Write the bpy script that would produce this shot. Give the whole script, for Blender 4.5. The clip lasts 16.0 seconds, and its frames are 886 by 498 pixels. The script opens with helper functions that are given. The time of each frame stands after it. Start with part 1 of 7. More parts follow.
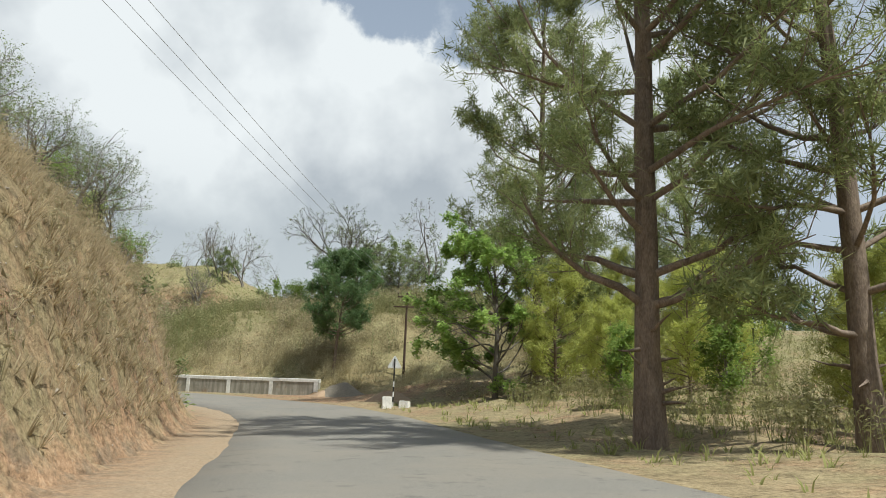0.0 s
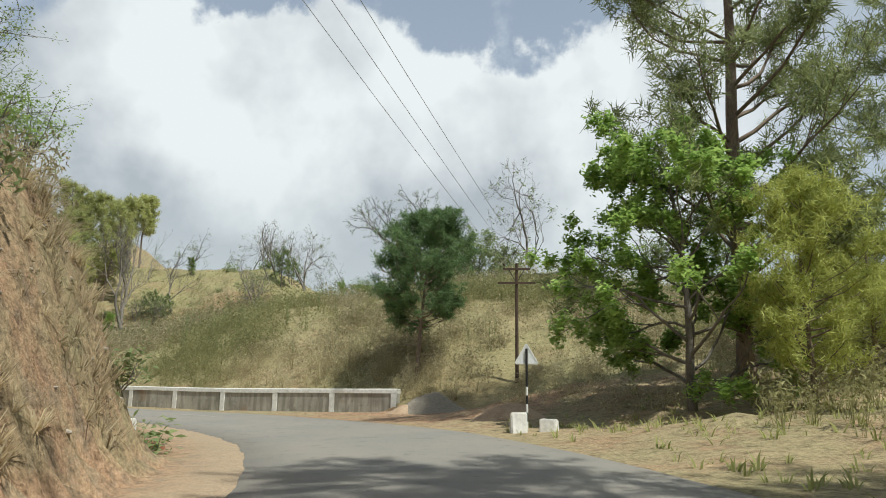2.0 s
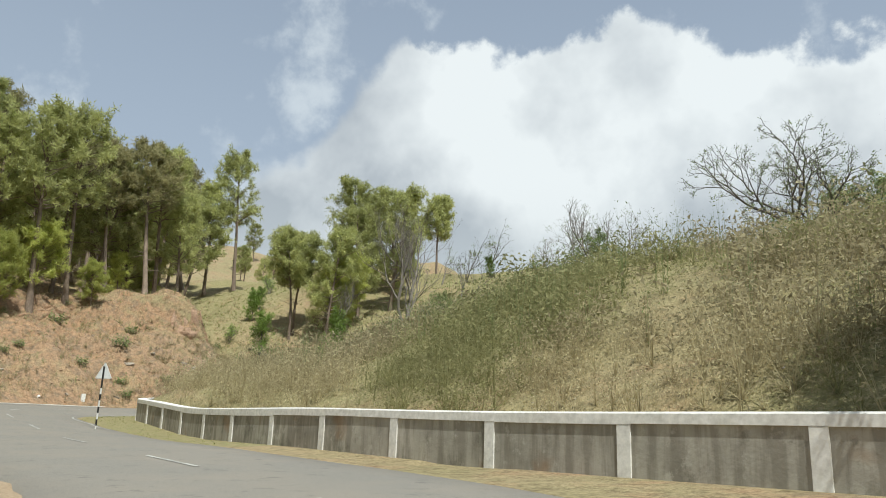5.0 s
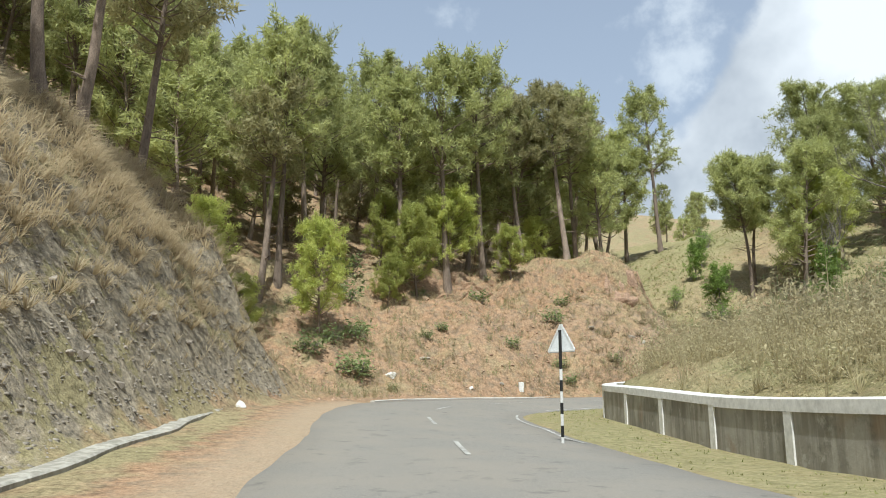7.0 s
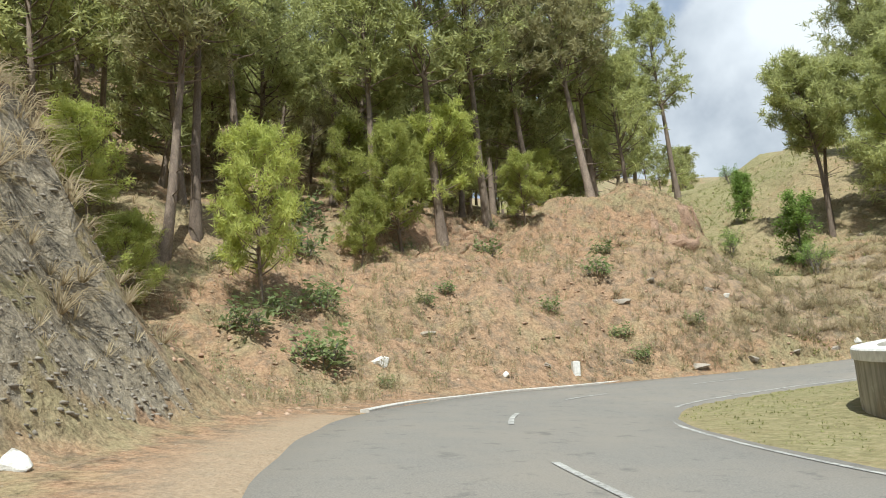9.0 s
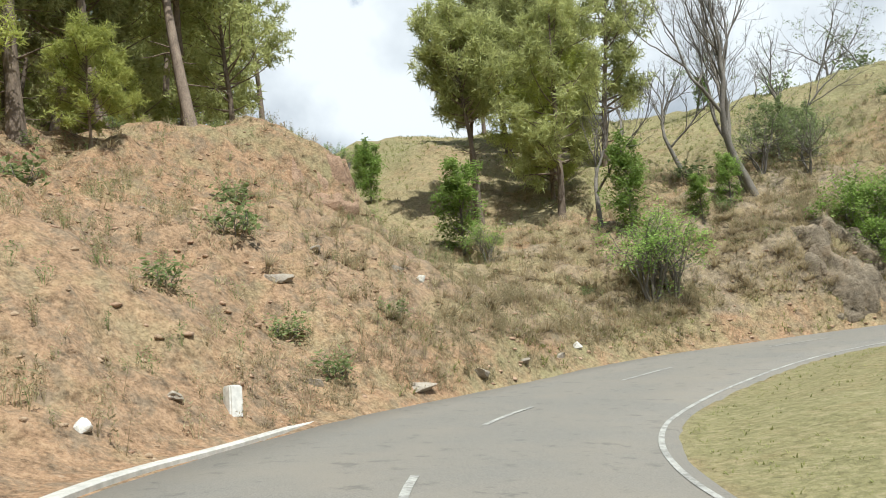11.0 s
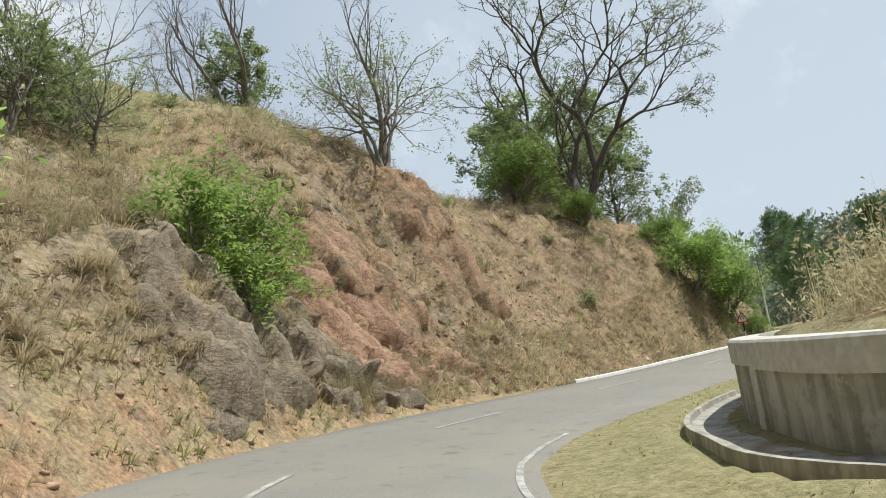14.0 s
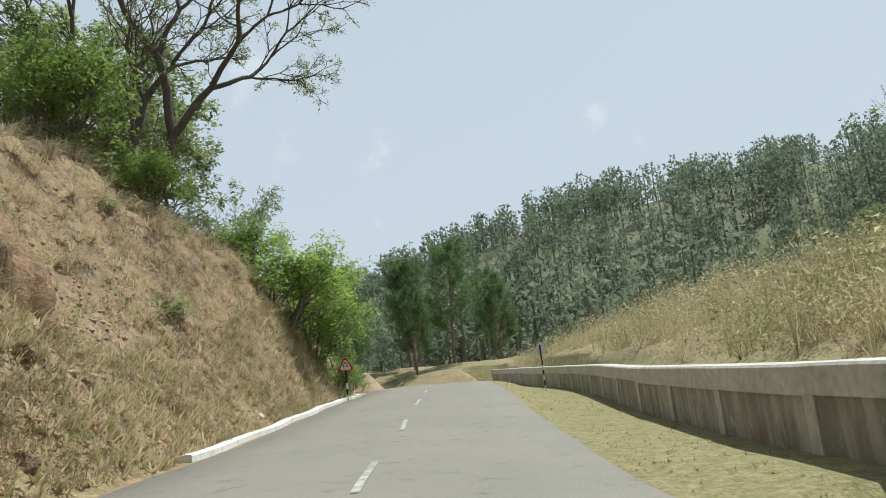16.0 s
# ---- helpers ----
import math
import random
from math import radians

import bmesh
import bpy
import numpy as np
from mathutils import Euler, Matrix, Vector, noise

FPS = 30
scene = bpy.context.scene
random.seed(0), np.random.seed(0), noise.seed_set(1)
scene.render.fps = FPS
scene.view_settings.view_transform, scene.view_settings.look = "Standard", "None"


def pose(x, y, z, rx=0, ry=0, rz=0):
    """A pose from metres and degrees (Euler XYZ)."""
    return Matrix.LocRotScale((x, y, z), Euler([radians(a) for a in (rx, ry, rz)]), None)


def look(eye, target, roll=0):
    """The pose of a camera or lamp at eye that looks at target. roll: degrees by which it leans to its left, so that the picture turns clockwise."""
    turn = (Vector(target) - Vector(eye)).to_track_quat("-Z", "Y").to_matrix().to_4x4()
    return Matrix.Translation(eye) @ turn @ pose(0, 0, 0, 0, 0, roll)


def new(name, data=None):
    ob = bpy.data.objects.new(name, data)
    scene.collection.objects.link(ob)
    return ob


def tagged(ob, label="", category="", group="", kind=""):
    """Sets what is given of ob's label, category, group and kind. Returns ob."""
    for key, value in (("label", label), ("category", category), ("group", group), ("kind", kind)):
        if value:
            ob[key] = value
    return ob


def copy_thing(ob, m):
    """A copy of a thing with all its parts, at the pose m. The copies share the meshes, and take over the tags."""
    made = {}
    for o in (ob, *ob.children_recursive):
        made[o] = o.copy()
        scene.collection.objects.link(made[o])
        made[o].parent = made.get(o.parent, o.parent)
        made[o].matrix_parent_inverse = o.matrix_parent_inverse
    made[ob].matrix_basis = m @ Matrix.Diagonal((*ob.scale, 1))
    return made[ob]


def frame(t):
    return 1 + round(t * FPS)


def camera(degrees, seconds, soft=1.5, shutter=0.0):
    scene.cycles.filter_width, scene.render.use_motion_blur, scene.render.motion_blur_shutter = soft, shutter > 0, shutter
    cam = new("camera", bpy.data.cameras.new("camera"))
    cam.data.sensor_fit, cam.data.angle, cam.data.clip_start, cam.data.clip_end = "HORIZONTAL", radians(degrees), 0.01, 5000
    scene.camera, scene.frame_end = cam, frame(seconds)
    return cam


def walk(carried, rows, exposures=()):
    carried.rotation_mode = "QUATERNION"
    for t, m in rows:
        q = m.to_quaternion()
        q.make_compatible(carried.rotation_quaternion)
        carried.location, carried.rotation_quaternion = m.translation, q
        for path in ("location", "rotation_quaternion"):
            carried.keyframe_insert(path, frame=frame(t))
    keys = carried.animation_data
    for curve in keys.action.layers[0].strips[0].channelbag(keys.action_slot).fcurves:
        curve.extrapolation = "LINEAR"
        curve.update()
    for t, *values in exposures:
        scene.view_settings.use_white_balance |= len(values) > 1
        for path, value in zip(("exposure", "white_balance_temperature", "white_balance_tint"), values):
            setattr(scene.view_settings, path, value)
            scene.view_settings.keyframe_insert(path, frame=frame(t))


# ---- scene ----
cam = camera(60.3, 16.0, soft=1.0)
PATH = [
    (0, (3.543, -6.016, -0.986), (3.269, -4.082, -0.558), 2.3),
    (0.5, (2.63, -2.86, -0.808), (2.283, -0.935, -0.39), 0.9),
    (1, (1.599, 0.466, -0.656), (1.22, 2.384, -0.237), 0.3),
    (1.5, (0.492, 3.726, -0.579), (0.084, 5.636, -0.147), 0.4),
    (2, (-0.722, 7.114, -0.616), (-1.164, 9.012, -0.164), 1.0),
    (2.5, (-1.966, 10.66, -0.394), (-2.449, 12.549, 0.053), 0.9),
    (3, (-3.307, 14.231, -0.31), (-3.835, 16.107, 0.137), 1.5),
    (3.2, (-3.887, 15.724, -0.226), (-4.439, 17.593, 0.223), 1.5),
    (5.3, (-12.498, 29.366, 0.393), (-13.804, 30.797, 0.888), 2.4),
    (5.5, (-13.676, 30.29, 0.472), (-15.078, 31.629, 0.962), 2.6),
    (6, (-16.855, 32.235, 0.648), (-18.462, 33.331, 1.115), 2.4),
    (6.5, (-20.503, 33.759, 0.76), (-22.245, 34.638, 1.2), 1.0),
    (7, (-24.251, 34.684, 0.901), (-26.043, 35.462, 1.33), 0.3),
    (7.5, (-27.711, 35.549, 1.039), (-29.535, 36.256, 1.452), -0.6),
    (8, (-31.373, 36.283, 1.176), (-33.194, 37.007, 1.576), -1.5),
    (8.2, (-32.619, 36.695, 1.187), (-34.433, 37.435, 1.59), -2.0),
    (10.3, (-45.701, 41.934, 2.206), (-47.063, 43.354, 2.562), -4.4),
    (10.5, (-46.96, 42.611, 2.232), (-48.212, 44.13, 2.586), -4.8),
    (11, (-49.825, 44.77, 2.404), (-50.742, 46.515, 2.738), -5.6),
    (11.5, (-52.107, 47.292, 2.488), (-52.656, 49.187, 2.815), -5.8),
    (11.7, (-52.738, 48.355, 2.637), (-53.144, 50.288, 2.949), -5.5),
    (12, (-53.797, 50.226, 2.62), (-53.967, 52.193, 2.944), -5.6),
    (12.5, (-54.782, 53.346, 2.761), (-54.582, 55.309, 3.09), -5.2),
    (13, (-55.238, 56.502, 2.711), (-54.69, 58.392, 3.069), -5.7),
    (13.5, (-54.998, 59.806, 2.86), (-54.106, 61.554, 3.244), -6.6),
    (14, (-54.456, 62.85, 3.078), (-53.275, 64.415, 3.474), -7.6),
    (14.5, (-53.452, 65.962, 3.313), (-52.012, 67.294, 3.705), -7.7),
    (15, (-51.948, 68.792, 3.466), (-50.297, 69.852, 3.853), -7.4),
    (15.3, (-50.757, 70.458, 3.512), (-49.002, 71.331, 3.906), -7.7),
    (15.5, (-49.802, 71.345, 3.57), (-47.994, 72.107, 3.958), -7.1),
    (15.7, (-48.897, 72.217, 3.656), (-47.045, 72.867, 4.04), -6.6),
    (16, (-47.156, 73.342, 3.744), (-45.257, 73.84, 4.125), -6.0),
]
walk(cam, [(t, look(eye, target, roll)) for t, eye, target, roll in PATH], [(0, 0.25, 6300, 3), (3, 0.22, 6300, 2), (5.5, 0.28, 6250, 2), (7.0, 0.45, 6000, 3), (8.0, 0.45, 6000, 3), (10.5, 0.43, 6100, 3), (11.5, 0.45, 6100, 3), (12.5, 0.42, 6100, 3), (13.5, 0.36, 6200, 4), (14.5, 0.36, 6200, 4), (16, 0.31, 6200, 1)])

# ---- sky and sun ----
SUN_AZ, SUN_EL = 122.0, 62.0          # degrees clockwise from +y, degrees above the horizon
world = bpy.data.worlds.new("sky")
scene.world = world
world.use_nodes = True


def build_sky():
    """Nishita sky, paled by haze, with one tall bank of cumulus in the north and wisps beside it."""
    nt = world.node_tree
    N, L = nt.nodes, nt.links
    N.clear()

    def math_node(op, a, b=None, c=None, clamp=False):
        m = N.new("ShaderNodeMath")
        m.operation, m.use_clamp = op, clamp
        for k, v in enumerate((a, b, c)):
            if v is None:
                continue
            if isinstance(v, (int, float)):
                m.inputs[k].default_value = v
            else:
                L.new(v, m.inputs[k])
        return m.outputs[0]

    def blend(fac, a, b):
        m = N.new("ShaderNodeMix")
        m.data_type = "RGBA"
        for socket, v in ((m.inputs[0], fac), (m.inputs[6], a), (m.inputs[7], b)):
            if isinstance(v, (int, float)):
                socket.default_value = v
            elif isinstance(v, tuple):
                socket.default_value = (*v, 1)
            else:
                L.new(v, socket)
        return m.outputs[2]

    def cloud_noise(vec, scale, detail, rough):
        n = N.new("ShaderNodeTexNoise")
        n.inputs["Scale"].default_value, n.inputs["Detail"].default_value, n.inputs["Roughness"].default_value = scale, detail, rough
        L.new(vec, n.inputs["Vector"])
        return n.outputs["Fac"]

    def step(v, lo, hi):
        r = N.new("ShaderNodeMapRange")
        r.interpolation_type = "SMOOTHSTEP"
        r.inputs["From Min"].default_value, r.inputs["From Max"].default_value = lo, hi
        L.new(v, r.inputs["Value"])
        return r.outputs[0]

    out, bg, sky = N.new("ShaderNodeOutputWorld"), N.new("ShaderNodeBackground"), N.new("ShaderNodeTexSky")
    sky.sky_type, sky.sun_disc = "NISHITA", False
    sky.sun_elevation, sky.sun_rotation = radians(SUN_EL), radians(SUN_AZ)
    sky.air_density, sky.dust_density, sky.ozone_density = 1.0, 2.0, 1.0
    tc, sep = N.new("ShaderNodeTexCoord"), N.new("ShaderNodeSeparateXYZ")
    way = tc.outputs["Generated"]
    L.new(way, sep.inputs[0])
    az = math_node("MULTIPLY", math_node("ARCTAN2", math_node("MULTIPLY", sep.outputs[0], -1.0), sep.outputs[1]), 57.2958)
    el = math_node("MULTIPLY", math_node("ARCSINE", sep.outputs[2]), 57.2958)
    # haze
    haze = step(el, 50.0, 2.0)
    eastern = step(az, 5.0, -45.0)
    pale = blend(math_node("ADD", math_node("MULTIPLY", haze, 0.40), 0.42), sky.outputs[0], (5.2, 5.7, 6.7))
    pale = blend(math_node("MULTIPLY", eastern, 0.62), pale, (6.7, 7.05, 7.7))
    # cumulus
    puff = cloud_noise(way, 5.0, 8.0, 0.58)
    big = cloud_noise(way, 2.2, 3.0, 0.5)
    swell = math_node("ADD", math_node("MULTIPLY", math_node("SUBTRACT", puff, 0.5), 18.0), math_node("MULTIPLY", math_node("SUBTRACT", big, 0.5), 8.0))
    height = math_node("SUBTRACT", math_node("ADD", 28.5, swell), el)
    left_edge = math_node("SUBTRACT", math_node("ADD", math_node("MULTIPLY", swell, 0.8), 72.5), math_node("ADD", az, math_node("MULTIPLY", el, 1.1)))
    right_edge = math_node("ADD", math_node("ADD", az, 16.0), math_node("MULTIPLY", swell, 0.8))
    mask = math_node("MULTIPLY", math_node("MULTIPLY", step(height, 0.0, 1.3), step(left_edge, 0.0, 2.2)), step(right_edge, -4.0, 12.0))
    shade = math_node("ADD", math_node("MULTIPLY", step(height, 7.0, 17.0), 0.75), math_node("MULTIPLY", math_node("SUBTRACT", cloud_noise(way, 5.5, 5.0, 0.5), 0.43), 3.4), clamp=True)
    low = step(el, 20.0, 8.0)
    body = blend(shade, (8.9, 8.9, 9.15), (4.5, 4.75, 5.3))
    body = blend(math_node("MULTIPLY", low, 0.7), body, (6.3, 6.6, 6.9))
    col = blend(mask, pale, body)
    wisp = math_node("MULTIPLY", step(cloud_noise(way, 6.0, 7.0, 0.6), 0.56, 0.72), 0.55)
    col = blend(math_node("MULTIPLY", wisp, math_node("SUBTRACT", 1.0, mask)), col, (8.4, 8.6, 9.0))
    bg.inputs["Strength"].default_value = 0.084
    L.new(col, bg.inputs[0])
    L.new(bg.outputs[0], out.inputs[0])


build_sky()
sun_data = bpy.data.lights.new("sun", "SUN")
sun_data.energy, sun_data.angle, sun_data.color = 4.2, radians(0.6), (1.0, 0.96, 0.90)
sun = new("sun", sun_data)
_sd = Vector((math.sin(radians(SUN_AZ)) * math.cos(radians(SUN_EL)), math.cos(radians(SUN_AZ)) * math.cos(radians(SUN_EL)), math.sin(radians(SUN_EL))))
sun.matrix_world = look((0, 0, 60), Vector((0, 0, 60)) - _sd)

# ---- the plan: the line driven, the road and the slopes beside it ----
# x, y, height of the road surface under the car, cross fall (up to the left)
LINE = [
    (8.0, -22.0, -3.0, -0.03), (5.6, -13.0, -2.6, -0.03), (3.5, -6.0, -2.15, -0.03), (1.6, 0.5, -1.88, -0.03), (-0.7, 7.1, -1.75, -0.035), (-3.3, 14.2, -1.52, -0.04),
    (-5.8, 20.2, -1.25, -0.05), (-9.0, 25.6, -1.0, -0.06), (-12.5, 29.4, -0.80, -0.06), (-16.8, 32.2, -0.56, -0.055), (-20.5, 33.8, -0.44, -0.05),
    (-27.7, 35.5, -0.14, -0.035), (-32.6, 36.8, 0.05, -0.01), (-39.3, 39.0, 0.50, 0.03), (-45.7, 41.9, 0.98, 0.07), (-49.8, 44.8, 1.20, 0.08),
    (-52.1, 47.3, 1.32, 0.085), (-53.8, 50.2, 1.42, 0.09), (-55.0, 54.8, 1.52, 0.09), (-55.0, 59.8, 1.68, 0.09), (-54.4, 62.9, 1.85, 0.09), (-53.4, 66.0, 2.08, 0.085),
    (-51.9, 68.8, 2.27, 0.08), (-49.8, 71.3, 2.38, 0.08), (-47.2, 73.3, 2.56, 0.07), (-40.5, 76.3, 2.85, 0.055), (-33.0, 79.0, 3.2, 0.04), (-22.0, 81.8, 3.85, 0.02),
    (-10.0, 84.9, 4.35, 0.0), (-1.0, 89.5, 4.6, 0.0), (6.0, 97.0, 4.6, 0.0), (10.0, 110.0, 4.2, 0.0), (12.0, 126.0, 3.6, 0.0),
]


def resample(points, step):
    p = np.array(points, float)
    far = np.r_[0, np.cumsum(np.hypot(*np.diff(p[:, :2], axis=0).T))]
    s = np.arange(0, far[-1], step)
    out = np.array([np.interp(s, far, p[:, n]) for n in range(p.shape[1])]).T
    k = np.ones(9) / 9
    for n in range(p.shape[1]):
        padded = np.r_[np.full(4, out[0, n]), out[:, n], np.full(4, out[-1, n])]
        out[3:-3, n] = np.convolve(padded, k, "valid")[3:-3]
    return s, out


S, LN = resample(LINE, 0.5)
TAN = np.gradient(LN[:, :2], axis=0)
TAN /= np.hypot(*TAN.T)[:, None]
NOR = np.c_[-TAN[:, 1], TAN[:, 0]]


def station(x, y):
    return float(S[np.argmin((LN[:, 0] - x) ** 2 + (LN[:, 1] - y) ** 2)])


# middle of the road, metres to the left of the line driven, by station
K0 = station(-12.5, 29.4)
K1, K2, K3, K4, K5 = station(-39.3, 39.0), station(-49.8, 44.8), station(-55, 57), station(-49.8, 71.3), station(-33, 79)
MID = np.interp(S, [0, K0, K1, K2, K3, K4, K5, S[-1]], [-1.5, -1.6, -2.2, -0.9, 0.3, 0.8, -0.7, 0.0])
HALF = 2.85

# the low wall, from its free end round the nose of the hill
WALL = [(-9.9, 38.4), (-13.8, 39.1), (-17.8, 39.9), (-24.5, 41.5), (-30.5, 43.4), (-35.5, 45.3), (-40.5, 47.2), (-44.6, 48.9), (-46.3, 50.6), (-47.3, 53.5), (-48.0, 58.0), (-48.2, 62.5),
        (-47.9, 66.3), (-45.35, 69.0), (-42.1, 70.65), (-38.9, 71.7), (-36.2, 72.4), (-32.5, 73.2), (-28.8, 74.0), (-22.8, 75.2), (-16.3, 76.5), (-12.4, 77.6), (-6.8, 79.7), (4.9, 83.2), (13.0, 86.4)]



def wall_foot(x, y, base):
    """Height of the ground at the wall's foot; beyond the nose of the hill it stands in a shallow ditch."""
    far = np.interp(x, [-38, -28.8, -22.8, -16.3, -12.4, -6.8, 4.9, 13], [2.72, 3.0, 3.26, 3.46, 3.6, 3.83, 4.24, 4.55])
    w = np.clip((x + 41) / 4, 0, 1) * (y > 66)
    return base * (1 - w) + far * w


# slopes on the left: station at (x, y), then distance from the line and height above the road
LEFT = [
    ((8, -22), [(3.0, 0), (3.6, 1.6), (4.6, 3.8), (6.5, 5.4), (9, 6.4), (20, 10), (50, 22)]),
    ((-6.0, 20.2), [(3.0, 0), (3.6, 1.8), (4.5, 4.0), (6, 5.6), (8, 6.6), (20, 10), (50, 22)]),
    ((-7.2, 22.6), [(4.2, 0), (6, 0.6), (9, 4), (13, 8), (25, 14), (50, 26)]),
    ((-12.5, 29.4), [(4.8, 0), (9, 3), (13, 7), (25, 14), (50, 26)]),
    ((-32.6, 36.8), [(4.4, 0), (5.0, 1.0), (7.5, 5), (10, 9), (15, 13), (25, 17), (60, 30)]),
    ((-39.5, 39.0), [(3.8, 0), (4.6, 1.2), (6.8, 4.6), (9.5, 8.4), (14, 12), (25, 17), (60, 30)]),
    ((-44.5, 41.2), [(3.7, 0), (4.6, 1.2), (6.6, 4.6), (9, 7.8), (14, 11.5), (25, 17), (60, 32)]),
    ((-47.9, 43.3), [(4.0, 0), (5.2, 2.0), (6.8, 5.4), (10, 8.0), (14, 10.5), (25, 15), (60, 34)]),
    ((-50.6, 45.7), [(6.2, 0), (9, 0.6), (12, 2.0), (17, 5.5), (28, 14), (60, 40)]),
    ((-53.0, 48.6), [(5.0, 0), (6.5, 0.6), (10, 2.6), (15, 6.6), (20, 8.8), (40, 23), (80, 52)]),
    ((-55.0, 54.8), [(3.6, 0), (4.6, 0.9), (7, 3.0), (10, 5.0), (13.4, 6.5), (14.2, 7.9), (20, 9.5), (40, 19), (80, 42)]),
    ((-55.0, 60.8), [(2.9, 0), (3.6, 0.9), (6.6, 3.3), (9, 5.2), (11.6, 6.9), (12.6, 8.5), (15, 8.9), (20, 9.4), (35, 14), (80, 30)]),
    ((-54.75, 62.2), [(2.9, 0), (3.5, 1.0), (6.6, 3.2), (9, 4.7), (10.6, 6.2), (11.4, 8.4), (13, 8.8), (20, 9.2), (35, 13), (80, 29)]),
    ((-54.5, 63.1), [(2.9, 0), (3.5, 1.0), (6.6, 2.9), (9, 4.5), (10.3, 6.4), (11.0, 8.3), (13, 8.5), (20, 8.8), (35, 12.2), (80, 27)]),
    ((-54.2, 64.4), [(3.0, 0), (4.0, 0.9), (6, 2.0), (8, 3.0), (10, 3.9), (14, 5.6), (22, 8.0), (35, 11.6), (80, 23)]),
    ((-53.2, 66.6), [(3.0, 0), (4.0, 0.8), (6, 2.0), (11, 4.8), (20, 8.3), (30, 12.0), (60, 20)]),
    ((-51.0, 70.0), [(2.8, 0), (5, 2.4), (8, 4.5), (12, 5.9), (21, 10.8), (30, 16.2), (40, 18), (60, 19)]),
    ((-47.6, 73.0), [(2.9, 0), (3.6, 1.3), (5.1, 4.2), (7, 5.7), (9, 7.0), (12, 8.7), (20, 12.2), (31, 17.2), (40, 18.2), (60, 19)]),
    ((-45.0, 74.4), [(2.9, 0), (4.6, 1.3), (6, 2.6), (7, 4.0), (9, 6.4), (12, 8.7), (20, 12.8), (31, 18.0), (40, 18.5), (60, 19)]),
    ((-40.0, 76.5), [(2.9, 0), (4.6, 1.5), (6.4, 4.9), (7.6, 8.0), (8.4, 9.0), (12, 11.0), (20, 14.8), (28, 17.2), (60, 18)]),
    ((-36.8, 77.7), [(2.9, 0), (4.6, 2.2), (5.8, 5.2), (6.6, 7.0), (9, 9.2), (12, 11.2), (16, 13.0), (22, 15.2), (28, 16.8), (60, 18)]),
    ((-34.6, 78.5), [(2.9, 0), (4.8, 2.2), (6.5, 4.7), (9, 7.9), (12, 9.9), (18, 12), (40, 16)]),
    ((-31.0, 79.6), [(2.9, 0), (4.6, 2.0), (6.5, 4.6), (8, 7.0), (12, 9.0), (18, 10), (40, 14)]),
    ((-22.0, 81.8), [(2.9, 0), (4.2, 3.2), (5.5, 5.2), (10, 8.9), (18, 10.6), (40, 11)]),
    ((-15.0, 83.6), [(3.0, 0), (4.0, 1.9), (5.5, 4.0), (8, 7.0), (10, 8.6), (18, 10.6), (40, 10)]),
    ((-12.6, 84.2), [(3.0, 0), (4.0, 1.9), (5.5, 4.0), (8, 6.8), (10, 8.4), (13, 9.4), (18, 10.2), (40, 9)]),
    ((-9.0, 85.5), [(3.0, 0), (5, 0.6), (8, 3.0), (10, 6.4), (12, 8.4), (18, 9.0), (40, 4)]),
    ((10.0, 110.0), [(3.2, 0), (8, -1.0), (18, -4), (40, -8)]),
]
# slopes on the right, the same way
RIGHT = [
    ((8, -22), [(4.8, 0), (8, 0.1), (20, -0.4), (50, -2)]),
    ((-3.3, 14.2), [(5.0, 0), (9, 0.2), (16, 0.4), (26, 0.8), (50, 2.0)]),
    ((-7.0, 22.5), [(5.2, 0), (10, 0.4), (15, 1.0), (22, 2.2), (32, 3.8), (45, 6)]),
    ((-12.5, 29.4), [(5.5, 0), (9.5, 0.2), (11, 0.8), (16, 2.8), (24, 5.4), (36, 7.4)]),
    ((-16.8, 32.2), [(5.0, 0), (8.7, 0), (9.2, 0.8), (12, 2.4), (17, 5.8), (22, 7.8), (32, 8.6)]),
    ((-27.7, 35.5), [(5.0, 0), (8.2, 0), (8.6, 0.8), (11, 2.4), (16, 5.6), (20, 6.8), (30, 7.0)]),
    ((-39.3, 39.0), [(5.2, 0), (7.6, 0), (8.2, 0.9), (10, 1.8), (14, 3.2), (20, 4.5)]),
    ((-49.8, 44.8), [(4.2, 0), (6.2, 0), (6.6, 0.9), (9, 1.6), (14, 2.6)]),
    ((-55.0, 57.0), [(3.0, 0), (6.9, 0), (7.3, 0.9), (10, 1.5), (16, 2.6)]),
    ((-53.2, 66.6), [(3.0, 0), (5.3, 0), (5.7, 0.9), (9, 1.5), (14, 2.4)]),
    ((-47.2, 73.3), [(3.4, 0), (4.6, 0), (5.0, 0.9), (9, 1.5), (14, 2.5)]),
    ((-40.5, 76.3), [(4.0, 0), (5.2, 0), (5.9, 0.9), (9, 1.5), (14, 2.6), (20, 3.6)]),
    ((-33.0, 79.0), [(3.4, 0), (6.2, -0.15), (6.9, 0.9), (9, 1.5), (14, 2.6), (20, 3.6)]),
    ((-22.0, 81.8), [(3.4, 0), (6.6, -0.2), (7.3, 0.9), (10, 1.6), (14, 2.8), (20, 3.8)]),
    ((-10.0, 84.9), [(3.4, 0), (5.8, -0.2), (6.6, 0.9), (10, 1.6), (14, 2.8), (20, 3.8)]),
    ((-1.0, 89.5), [(3.6, 0), (6.5, -0.2), (8, 0.3), (14, 0.9), (20, 1.6)]),
    ((10.0, 110.0), [(3.6, 0), (5.2, 0), (5.9, 0.9), (9, 1.8), (20, 3)]),
]


